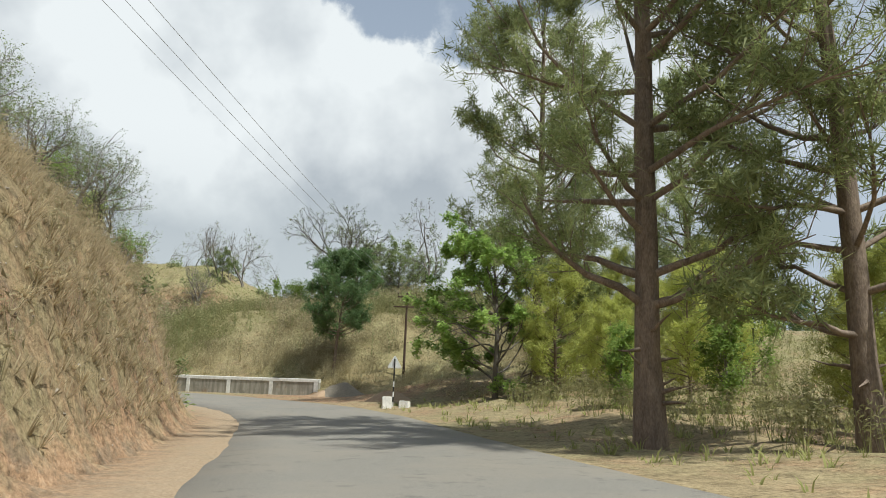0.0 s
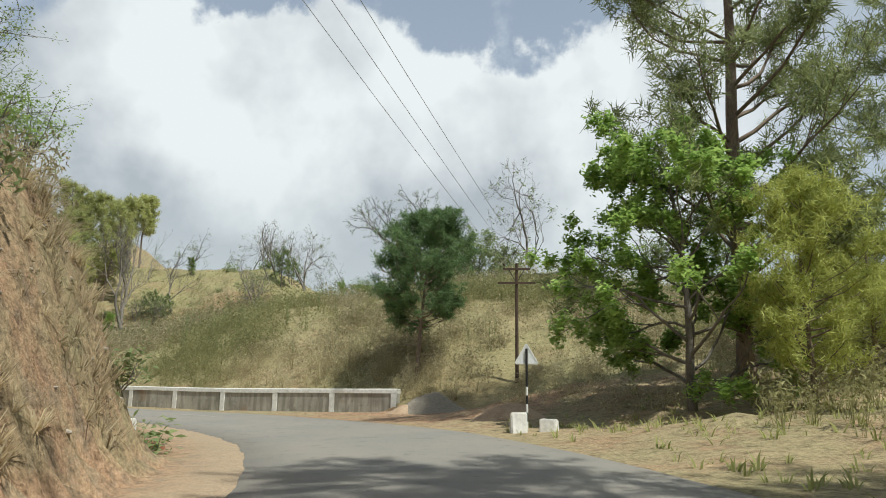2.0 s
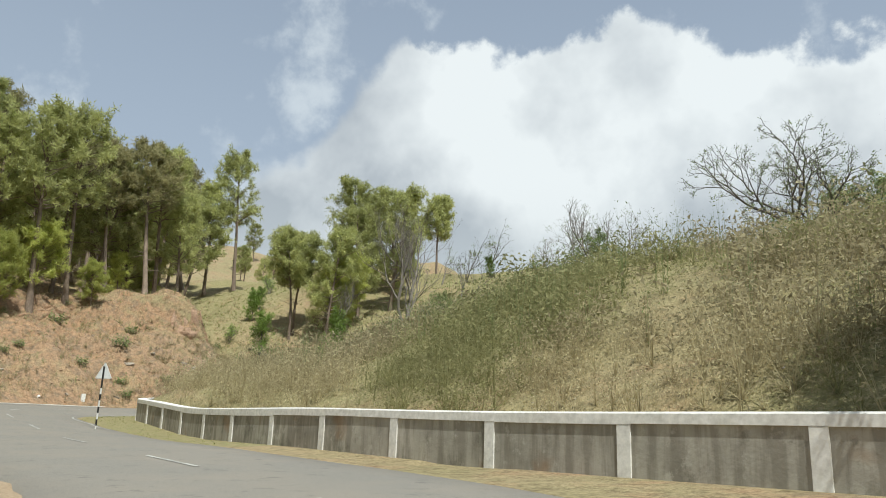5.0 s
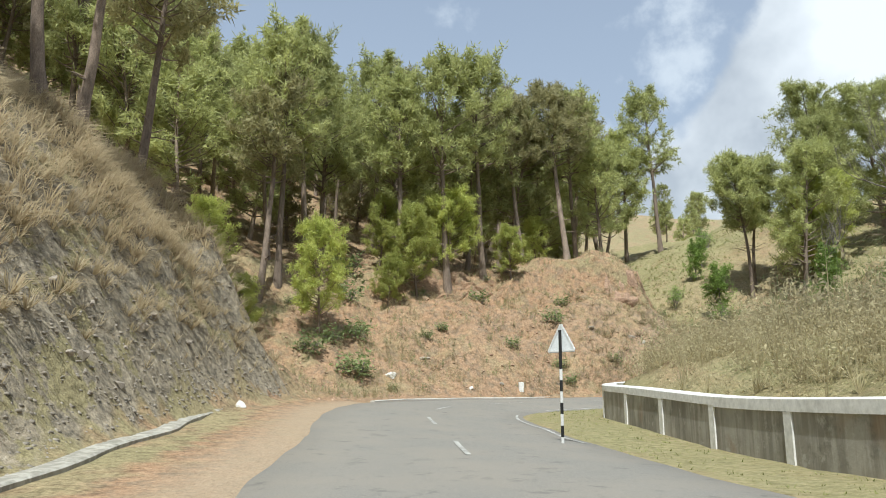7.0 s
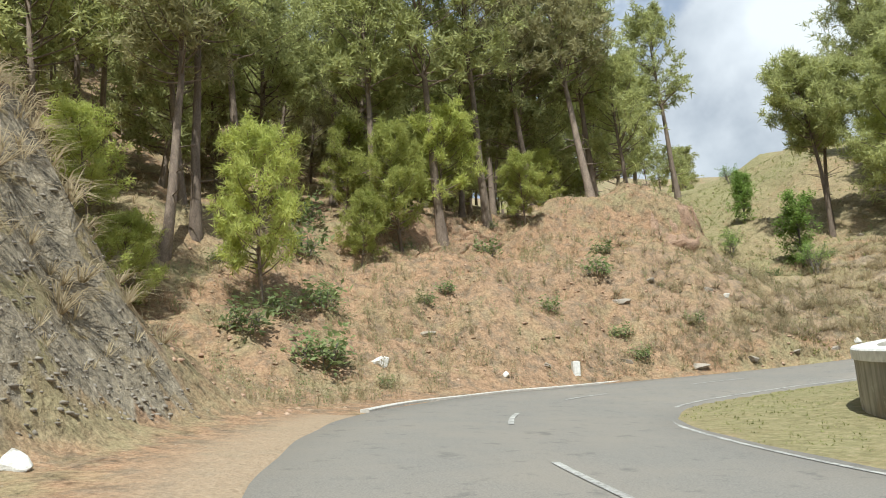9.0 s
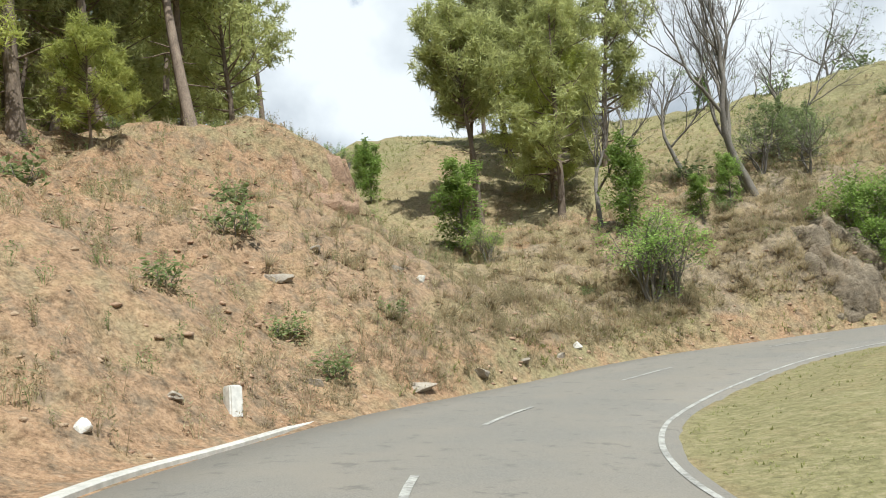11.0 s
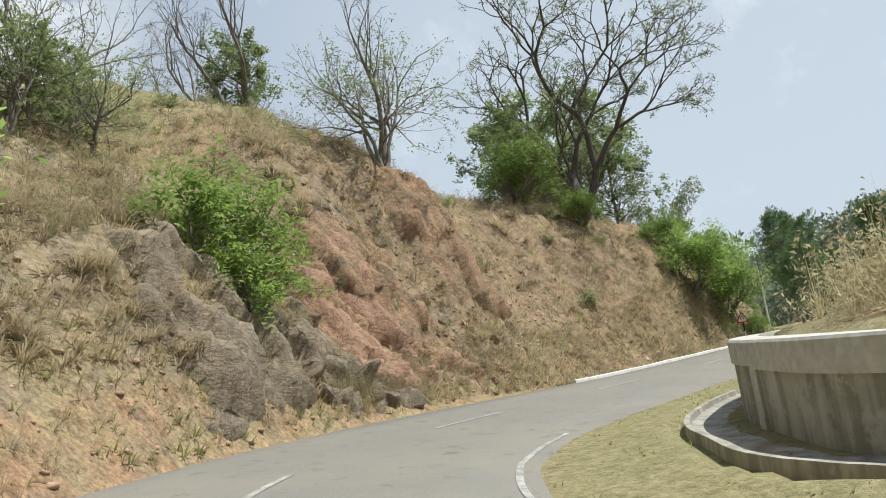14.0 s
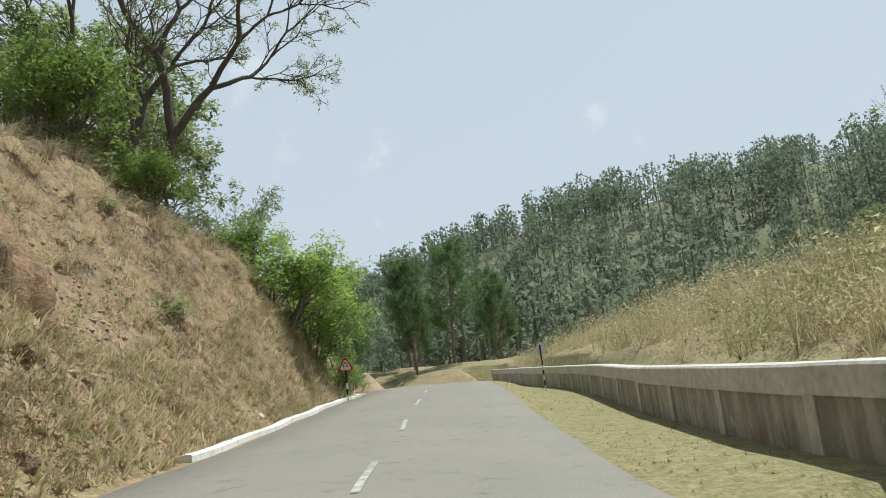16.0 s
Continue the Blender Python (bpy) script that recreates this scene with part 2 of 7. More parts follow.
def profile_table(rows, far):
    """Heights by station and by distance, on a regular table."""
    d = np.arange(0, far, 0.25)
    at = [station(*p) for p, _ in rows]
    hs = np.array([np.interp(d, [q[0] for q in prof], [q[1] for q in prof]) for _, prof in rows])
    return d, np.array([np.interp(S, at, hs[:, n]) for n in range(len(d))]).T


DL, TL = profile_table(LEFT, 82)
DR, TR = profile_table(RIGHT, 52)


def fbm(x, y, scale, seed, octaves=4):
    """Smooth value noise on arrays, about -1 to 1."""
    out, amp, total = np.zeros(np.shape(x)), 1.0, 0.0
    for o in range(octaves):
        u, v = np.asarray(x) / scale + 17.3 * seed, np.asarray(y) / scale - 9.1 * seed
        i, j = np.floor(u).astype(np.int64), np.floor(v).astype(np.int64)
        a, b = u - i, v - j
        a, b = a * a * (3 - 2 * a), b * b * (3 - 2 * b)

        def h(p, q):
            n = (p * 374761393 + q * 668265263 + (seed + o) * 974634777) & 0xFFFFFFFF
            n = ((n ^ (n >> 13)) * 1274126177) & 0xFFFFFFFF
            return ((n ^ (n >> 16)) & 0xFFFF) / 32767.5 - 1

        out += amp * (h(i, j) * (1 - a) * (1 - b) + h(i + 1, j) * a * (1 - b) + h(i, j + 1) * (1 - a) * b + h(i + 1, j + 1) * a * b)
        total += amp
        amp, scale = amp * 0.5, scale * 0.5
    return out / total * 1.6


def nearest(x, y):
    """Station index, signed distance to the left and plain distance of the line, for arrays of points."""
    x, y = np.ravel(x), np.ravel(y)
    idx = np.empty(len(x), int)
    for a in range(0, len(x), 4000):
        d2 = (x[a:a + 4000, None] - LN[None, :, 0]) ** 2 + (y[a:a + 4000, None] - LN[None, :, 1]) ** 2
        idx[a:a + 4000] = d2.argmin(1)
    dx, dy = x - LN[idx, 0], y - LN[idx, 1]
    return idx, dx * NOR[idx, 0] + dy * NOR[idx, 1], np.hypot(dx, dy)


def far_hills(x, y):
    """The land beyond: a wooded ridge to the east, valley between."""
    crest = np.interp(y, [-700, -300, -150, -12, 108, 179, 260, 400], [62, 88, 88, 84, 73, 58, 29, 5])
    east = crest * np.exp(-((x - 300) / 130) ** 2)
    rim = 60 * (1 - np.exp(-(np.hypot(x, y - 40) / 900) ** 2))
    return east + rim + 4 * fbm(x, y, 60, 5) - 6


RISE = np.interp(S, [K2, K3, station(-53.2, 66.6), station(-47.2, 73.3), station(-33, 79)], [0, 0.22, 0.36, 0.22, 0])


def fall(idx, side):
    """Cross fall of road and verges; inside the bend the verge stays level beyond the asphalt."""
    inner = np.where(LN[idx, 3] > 0, np.clip(-10 + LN[idx, 3] * 140, -10, -3.2), -10)
    verge = RISE[idx] * np.clip((-side + MID[idx] - HALF - 0.2) / 2.0, 0, 1)
    return LN[idx, 3] * np.clip(side, inner, 6) + verge


def raw_ground(x, y):
    shape = np.shape(x)
    idx, side, dist = nearest(x, y)
    x, y = np.ravel(x), np.ravel(y)
    on_left = side >= 0
    dl, dr = np.clip(dist, 0, DL[-1]), np.clip(dist, 0, DR[-1])
    # between the stations as well as between the steps of the table
    along = np.clip((x - LN[idx, 0]) * TAN[idx, 0] + (y - LN[idx, 1]) * TAN[idx, 1], -0.5, 0.5)
    nxt = np.clip(idx + np.sign(along).astype(int), 0, len(S) - 1)
    w = np.minimum(np.abs(along) / 0.5, 0.5)

    def look_up(table, d, n):
        k = np.minimum((d / 0.25).astype(int), table.shape[1] - 2)
        f = np.clip(d / 0.25 - k, 0, 1)
        return table[n, k] * (1 - f) + table[n, k + 1] * f

    def height(n):
        return LN[n, 2] + fall(n, side) + np.where(on_left, look_up(TL, dl, n), look_up(TR, dr, n))

    z = height(idx) * (1 - w) + height(nxt) * w
    return z.reshape(shape), side.reshape(shape), dist.reshape(shape), idx.reshape(shape)


def axis(lo, hi, step, end_lo, end_hi, fine):
    """Even steps between lo and hi, finer ones in the stretch fine, growing ones out to the ends."""
    mid = list(np.r_[np.arange(lo, fine[0], step), np.arange(fine[0], fine[1], fine[2]), np.arange(fine[1], hi + 1e-6, step)])
    def grow(start, end, sign):
        out, w, p = [], step, start
        while sign * (end - p) > 0:
            w *= 1.13
            p += sign * w
            out.append(p)
        return out
    return np.array(grow(lo, end_lo, -1)[::-1] + mid + grow(hi, end_hi, 1))


GX, GY = axis(-98, 24, 0.45, -1600, 1800, (-70, -28, 0.25)), axis(-20, 112, 0.45, -1500, 1600, (36, 92, 0.25))
XX, YY = np.meshgrid(GX, GY, indexing="ij")


def build_heights():
    z, side, dist, idx = raw_ground(XX, YY)
    # soften the seams between slopes that meet, away from the road
    soft = z.copy()
    for _ in range(20):
        p = np.pad(soft, 1, mode="edge")
        soft = (p[:-2, 1:-1] + p[2:, 1:-1] + p[1:-1, :-2] + p[1:-1, 2:] + 2 * soft) / 6
    very = soft.copy()
    for _ in range(60):
        p = np.pad(very, 1, mode="edge")
        very = (p[:-2, 1:-1] + p[2:, 1:-1] + p[1:-1, :-2] + p[1:-1, 2:] + 2 * very) / 6
    open_side = (side > 0) & (idx * 0.5 > K2) & (XX < -8)
    w1 = np.clip((dist - np.where(open_side, 16, 7.5)) / 5, 0, 1)
    w2 = np.clip((dist - np.where(open_side, 24, 12)) / 10, 0, 1)
    z = z * (1 - w1) + w1 * (soft * (1 - w2) + very * w2)
    # lumps and gullies on the slopes, none on the road
    rough = np.clip((dist - np.where(side > 0, 3.4, 5.6)) / 3.0, 0, 1)
    left = np.where(side > 0, 1.0, 0.45)
    z = z + rough * left * (0.55 * fbm(XX, YY, 7.0, 1) + 0.30 * fbm(XX, YY, 2.2, 2, 3) + 0.10 * fbm(XX, YY, 0.9, 3, 2))
    craggy = np.exp(-((XX + 43.5) / 6.5) ** 2) * np.clip((side - 3.2) / 1.2, 0, 1) * np.clip((8.5 - dist) / 2, 0, 1)
    z = z + craggy * (0.45 * np.abs(fbm(XX + 0.4 * YY, YY * 0.4, 1.7, 51, 2)) - 0.15)
    # clods, ledges and rills of the near slopes
    near_slope = np.clip((side - 3.6) / 1.5, 0, 1) * np.clip((26 - dist) / 8, 0, 1)
    ledge = 1 - 2 * np.abs(fbm(XX, YY, 1.5, 55, 3))
    z = z + near_slope * ((0.15 + 0.16 * np.exp(-((XX + 42) / 9) ** 2) * (YY > 70) * (dist < 10)) * ledge + 0.10 * fbm(XX + 0.5 * fbm(XX, YY, 1.0, 58, 2), YY, 0.62, 56, 2))
    z = z + 0.03 * fbm(XX, YY, 1.1, 4, 2) * np.clip((np.abs(side) - 5.0) / 1.0, 0.15, 1)
    eroded = np.exp(-((XX + 64) / 9) ** 2 - ((YY - 56) / 10) ** 2) * np.clip((side - 3.6) / 2, 0, 1)
    z = z + eroded * (0.35 - 0.9 * np.abs(fbm(XX + 2 * fbm(XX, YY, 3, 53, 2), YY * 0.6, 2.6, 52, 3)))
    far = np.clip((dist - 55) / 60, 0, 1)
    far = far * far * (3 - 2 * far)
    hills = far_hills(XX, YY)
    west = np.clip((-XX - 75) / 40, 0, 1)
    z = z * (1 - far) + far * (hills * (1 - west) + west * np.maximum(hills, 38 + 10 * fbm(XX, YY, 90, 7)))
    # level at the foot of the low wall, filled behind it
    _, W = resample([(p, q, 0) for p, q in WALL], 0.25)
    near = (XX > -52) & (XX < 12) & (YY > 34) & (YY < 96)
    px, py = XX[near], YY[near]
    zn = z[near]
    wi = np.concatenate([((px[a:a + 3000, None] - W[None, :, 0]) ** 2 + (py[a:a + 3000, None] - W[None, :, 1]) ** 2).argmin(1) for a in range(0, len(px), 3000)])
    wt = np.gradient(W[:, :2], axis=0)
    wt /= np.hypot(*wt.T)[:, None]
    ox, oy = px - W[wi, 0], py - W[wi, 1]
    off = ox * -wt[wi, 1] + oy * wt[wi, 0]
    far_off = np.hypot(ox, oy)
    k, ks, kd = nearest(W[:, 0], W[:, 1])
    foot = LN[k, 2] + fall(k, ks)
    foot = np.convolve(np.pad(foot, 10, mode="edge"), np.ones(21) / 21, "valid")
    foot = wall_foot(W[:, 0], W[:, 1], foot)
    inner = off * np.sign(np.mean((np.array([-30]) - W[100, 0]) * -wt[100, 1] + (60 - W[100, 1]) * wt[100, 0]))
    ends = (wi > 0) & (wi < len(W) - 1)
    behind = ends & (inner > 0.5) & (far_off < 6)
    drain = ends & (inner <= 0.3) & (far_off < 1.0) & (py > 63) & (px < -40)
    before = ends & (inner <= 0.5) & (far_off < 2.2)
    zn = np.where(behind, np.maximum(zn, foot[wi] + 0.80 + 0.10 * far_off), zn)
    zn = np.where(before, np.minimum(zn, foot[wi] + 0.02), zn)
    zn = np.where(drain, zn - 0.14, zn)
    z[near] = zn
    # the road bed lies under the asphalt
    lat = side - MID[idx]
    bed = (np.abs(lat) < HALF - 0.1) & (dist < 8)
    z = np.where(bed, z - 0.08, z)
    return z


ZZ = build_heights()


def ground_many(x, y):
    """Heights of the ground for arrays of places."""
    i = np.clip(np.searchsorted(GX, x) - 1, 0, len(GX) - 2)
    j = np.clip(np.searchsorted(GY, y) - 1, 0, len(GY) - 2)
    a, b = (x - GX[i]) / (GX[i + 1] - GX[i]), (y - GY[j]) / (GY[j + 1] - GY[j])
    return ZZ[i, j] * (1 - a) * (1 - b) + ZZ[i + 1, j] * a * (1 - b) + ZZ[i, j + 1] * (1 - a) * b + ZZ[i + 1, j + 1] * a * b


def ground(x, y):
    """Height of the ground at a place."""
    i = int(np.clip(np.searchsorted(GX, x) - 1, 0, len(GX) - 2))
    j = int(np.clip(np.searchsorted(GY, y) - 1, 0, len(GY) - 2))
    a = (x - GX[i]) / (GX[i + 1] - GX[i])
    b = (y - GY[j]) / (GY[j + 1] - GY[j])
    return float(ZZ[i, j] * (1 - a) * (1 - b) + ZZ[i + 1, j] * a * (1 - b) + ZZ[i, j + 1] * (1 - a) * b + ZZ[i + 1, j + 1] * a * b)


def beside(s, d):
    """A place at station s, d metres to the left of the line, and the way ahead there."""
    n = int(np.clip(s / 0.5, 0, len(S) - 1))
    return LN[n, 0] + d * NOR[n, 0], LN[n, 1] + d * NOR[n, 1], math.atan2(TAN[n, 1], TAN[n, 0])


def road_z(n, d):
    return LN[n, 2] + float(fall(np.array([n]), np.array([d]))[0])

# ---- materials ----


def material(name, build, rough=0.9):
    m = bpy.data.materials.new(name)
    m.use_nodes = True
    nt = m.node_tree
    bsdf = nt.nodes["Principled BSDF"]
    bsdf.inputs["Roughness"].default_value = rough
    bsdf.inputs["Specular IOR Level"].default_value = 0.25
    build(nt, bsdf)
    return m


def nd(nt, kind, **values):
    n = nt.nodes.new(kind)
    for key, value in values.items():
        n.inputs[key.replace("_", " ")].default_value = value
    return n


def noise_node(nt, scale, detail=4.0, rough=0.6, coords="Object", stretch=None):
    tc = nt.nodes.new("ShaderNodeTexCoord")
    n = nd(nt, "ShaderNodeTexNoise", Scale=scale, Detail=detail, Roughness=rough)
    src = tc.outputs[coords]
    if stretch:
        mp = nt.nodes.new("ShaderNodeMapping")
        mp.inputs["Scale"].default_value = stretch
        nt.links.new(src, mp.inputs["Vector"])
        src = mp.outputs[0]
    nt.links.new(src, n.inputs["Vector"])
    return n.outputs["Fac"]


def ramp(nt, fac, stops):
    r = nt.nodes.new("ShaderNodeValToRGB")
    el = r.color_ramp.elements
    while len(el) < len(stops):
        el.new(0.5)
    for e, (p, c) in zip(el, stops):
        e.position, e.color = p, (*c, 1)
    nt.links.new(fac, r.inputs[0])
    return r.outputs[0]


def mix(nt, fac, a, b, mode="MIX"):
    m = nt.nodes.new("ShaderNodeMix")
    m.data_type, m.blend_type = "RGBA", mode
    for socket, v in ((m.inputs[0], fac), (m.inputs[6], a), (m.inputs[7], b)):
        if isinstance(v, bpy.types.NodeSocket):
            nt.links.new(v, socket)
        elif isinstance(v, (int, float)):
            socket.default_value = v
        else:
            socket.default_value = (*v, 1)
    return m.outputs[2]


def bump(nt, bsdf, fac, strength, distance):
    b = nd(nt, "ShaderNodeBump", Strength=strength, Distance=distance)
    nt.links.new(fac, b.inputs["Height"])
    nt.links.new(b.outputs[0], bsdf.inputs["Normal"])


def paint(nt, bsdf, colour):
    nt.links.new(colour, bsdf.inputs["Base Color"])


def make_simple(name, stops, scale, rough=0.85, bump_by=0.0, coords="Object", stretch=None, per_object=0.0):
    """A surface with two scales of grain between the colours given."""
    def build(nt, bsdf):
        a = noise_node(nt, scale, 5, 0.65, coords, stretch)
        b = noise_node(nt, scale * 7.3, 3, 0.6, coords, stretch)
        col = ramp(nt, a, stops)
        col = mix(nt, 0.35, col, ramp(nt, b, [(0.3, tuple(c * 0.55 for c in stops[0][1])), (0.7, tuple(min(1, c * 1.15) for c in stops[-1][1]))]))
        if per_object:
            info = nt.nodes.new("ShaderNodeObjectInfo")
            hs = nd(nt, "ShaderNodeHueSaturation")
            mr = nd(nt, "ShaderNodeMapRange")
            mr.inputs["To Min"].default_value, mr.inputs["To Max"].default_value = 1 - per_object, 1 + per_object
            nt.links.new(info.outputs["Random"], mr.inputs["Value"])
            nt.links.new(mr.outputs[0], hs.inputs["Value"])
            nt.links.new(col, hs.inputs["Color"])
            col = hs.outputs[0]
        paint(nt, bsdf, col)
        if bump_by:
            bump(nt, bsdf, b, 0.6, bump_by)
    return material(name, build, rough)


def build_earth(nt, bsdf):
    """Dry slope: straw over orange earth, red and grey rock where the face is steep and near the cut."""
    big, mid, fine = noise_node(nt, 0.11, 4, 0.6), noise_node(nt, 0.7, 5, 0.65), noise_node(nt, 5.0, 5, 0.7)
    grain = noise_node(nt, 13.0, 5, 0.75)
    straw = ramp(nt, grain, [(0.27, (0.13, 0.10, 0.06)), (0.5, (0.30, 0.232, 0.135)), (0.75, (0.43, 0.345, 0.215))])
    soil = ramp(nt, grain, [(0.28, (0.125, 0.075, 0.044)), (0.48, (0.292, 0.183, 0.107)), (0.72, (0.44, 0.297, 0.187))])
    litter = ramp(nt, noise_node(nt, 2.1, 6, 0.75), [(0.40, (0.85, 0.85, 0.85)), (0.53, (0, 0, 0))])
    soil = mix(nt, litter, soil, ramp(nt, grain, [(0.3, (0.10, 0.075, 0.05)), (0.7, (0.27, 0.205, 0.14))]))
    green = ramp(nt, grain, [(0.3, (0.13, 0.12, 0.06)), (0.7, (0.29, 0.27, 0.14))])
    red = nt.nodes.new("ShaderNodeAttribute")
    red.attribute_name = "soil"
    m1 = nd(nt, "ShaderNodeMath")
    m1.operation = "ADD"
    nt.links.new(red.outputs["Fac"], m1.inputs[0])
    r0 = nd(nt, "ShaderNodeMapRange", From_Min=0.3, From_Max=0.7, To_Min=-0.55, To_Max=0.55)
    nt.links.new(mid, r0.inputs["Value"])
    nt.links.new(r0.outputs[0], m1.inputs[1])
    m1.use_clamp = True
    sharp = ramp(nt, m1.outputs[0], [(0.15, (0, 0, 0)), (0.85, (1, 1, 1))])
    g0 = ramp(nt, big, [(0.40, (0.1, 0.1, 0.1)), (0.58, (0.65, 0.65, 0.65))])
    col = mix(nt, g0, straw, green)
    col = mix(nt, sharp, col, soil)
    rock = nt.nodes.new("ShaderNodeAttribute")
    rock.attribute_name = "rock"
    rk = ramp(nt, noise_node(nt, 4.2, 8, 0.82), [(0.34, (0.06, 0.052, 0.04)), (0.46, (0.20, 0.172, 0.128)), (0.55, (0.28, 0.235, 0.165)), (0.68, (0.44, 0.39, 0.31))])
    m2 = nd(nt, "ShaderNodeMath")
    m2.operation = "MULTIPLY"
    m2.use_clamp = True
    nt.links.new(rock.outputs["Fac"], m2.inputs[0])
    r1 = nd(nt, "ShaderNodeMapRange", From_Min=0.42, From_Max=0.55, To_Min=0.0, To_Max=1.3)
    nt.links.new(mid, r1.inputs["Value"])
    nt.links.new(r1.outputs[0], m2.inputs[1])
    col = mix(nt, m2.outputs[0], col, rk)
    clump = ramp(nt, noise_node(nt, 3.3, 7, 0.8), [(0.36, (0.40, 0.37, 0.33)), (0.47, (1.0, 0.99, 0.98)), (0.62, (1.32, 1.31, 1.29))])
    col = mix(nt, 0.8, col, clump, "MULTIPLY")
    sand = nt.nodes.new("ShaderNodeAttribute")
    sand.attribute_name = "sand"
    col = mix(nt, sand.outputs["Fac"], col, ramp(nt, noise_node(nt, 22.0, 4, 0.7), [(0.3, (0.27, 0.20, 0.13)), (0.7, (0.44, 0.35, 0.245))]))
    lawn = nt.nodes.new("ShaderNodeAttribute")
    lawn.attribute_name = "turf"
    col = mix(nt, lawn.outputs["Fac"], col, ramp(nt, noise_node(nt, 6.0, 6, 0.8), [(0.34, (0.13, 0.12, 0.055)), (0.5, (0.235, 0.22, 0.10)), (0.66, (0.38, 0.32, 0.19))]))
    shade = nt.nodes.new("ShaderNodeAttribute")
    shade.attribute_name = "wood"
    col = mix(nt, shade.outputs["Fac"], col, ramp(nt, big, [(0.35, (0.09, 0.105, 0.06)), (0.65, (0.18, 0.19, 0.11))]))
    paint(nt, bsdf, col)
    bump(nt, bsdf, fine, 0.9, 0.09)


def build_asphalt(nt, bsdf):
    a, b, c = noise_node(nt, 0.5, 5, 0.6), noise_node(nt, 60, 3, 0.6), noise_node(nt, 2.6, 6, 0.7)
    col = ramp(nt, b, [(0.3, (0.155, 0.145, 0.128)), (0.7, (0.268, 0.25, 0.22))])
    col = mix(nt, ramp(nt, a, [(0.4, (0, 0, 0)), (0.7, (0.5, 0.5, 0.5))]), col, (0.27, 0.235, 0.19))
    col = mix(nt, ramp(nt, c, [(0.57, (0, 0, 0)), (0.68, (0.6, 0.6, 0.6))]), col, (0.11, 0.105, 0.095))
    paint(nt, bsdf, col)
    bump(nt, bsdf, b, 0.35, 0.01)


def build_concrete(nt, bsdf):
    """Unpainted panel, streaked dark by rain with green and rust at the foot."""
    a = noise_node(nt, 1.1, 5, 0.65)
    streak = noise_node(nt, 3.0, 4, 0.6, stretch=(1.6, 1.6, 0.18))
    col = ramp(nt, a, [(0.3, (0.29, 0.275, 0.235)), (0.55, (0.41, 0.385, 0.33)), (0.75, (0.52, 0.49, 0.425))])
    col = mix(nt, ramp(nt, streak, [(0.42, (0.55, 0.55, 0.55)), (0.58, (0, 0, 0))]), col, (0.16, 0.145, 0.115))
    col = mix(nt, ramp(nt, noise_node(nt, 0.9, 3, 0.5), [(0.60, (0, 0, 0)), (0.72, (0.5, 0.5, 0.5))]), col, (0.26, 0.15, 0.07))
    col = mix(nt, ramp(nt, noise_node(nt, 2.6, 5, 0.7), [(0.58, (0, 0, 0)), (0.66, (0.75, 0.75, 0.75))]), col, (0.47, 0.445, 0.39))
    col = mix(nt, ramp(nt, noise_node(nt, 1.4, 6, 0.75), [(0.56, (0, 0, 0)), (0.68, (0.6, 0.6, 0.6))]), col, (0.115, 0.115, 0.085))
    paint(nt, bsdf, col)
    bump(nt, bsdf, noise_node(nt, 14, 4, 0.6), 0.5, 0.01)


EARTH = material("dry_slope", build_earth, 0.95)
ASPHALT = material("worn_asphalt", build_asphalt, 0.85)
CONCRETE = material("stained_concrete", build_concrete, 0.9)
WHITEWASH = make_simple("whitewash", [(0.3, (0.66, 0.64, 0.59)), (0.5, (0.80, 0.785, 0.745)), (0.75, (0.86, 0.845, 0.81))], 1.2, 0.85, 0.006)
LINE_PAINT = make_simple("line_paint", [(0.42, (0.21, 0.20, 0.18)), (0.58, (0.42, 0.41, 0.37)), (0.8, (0.58, 0.57, 0.53))], 3.5, 0.85)

# ---- large structure ----


def mesh_object(name, verts, faces, mat, parent=None, smooth=False, label="", category="", kind="", group=""):
    me = bpy.data.meshes.new(name)
    me.from_pydata(verts, [], faces)
    me.update()
    if smooth:
        me.shade_smooth()
    if mat:
        me.materials.append(mat)
    ob = new(name, me)
    if parent:
        ob.parent = parent
    return tagged(ob, label, category, group, kind)


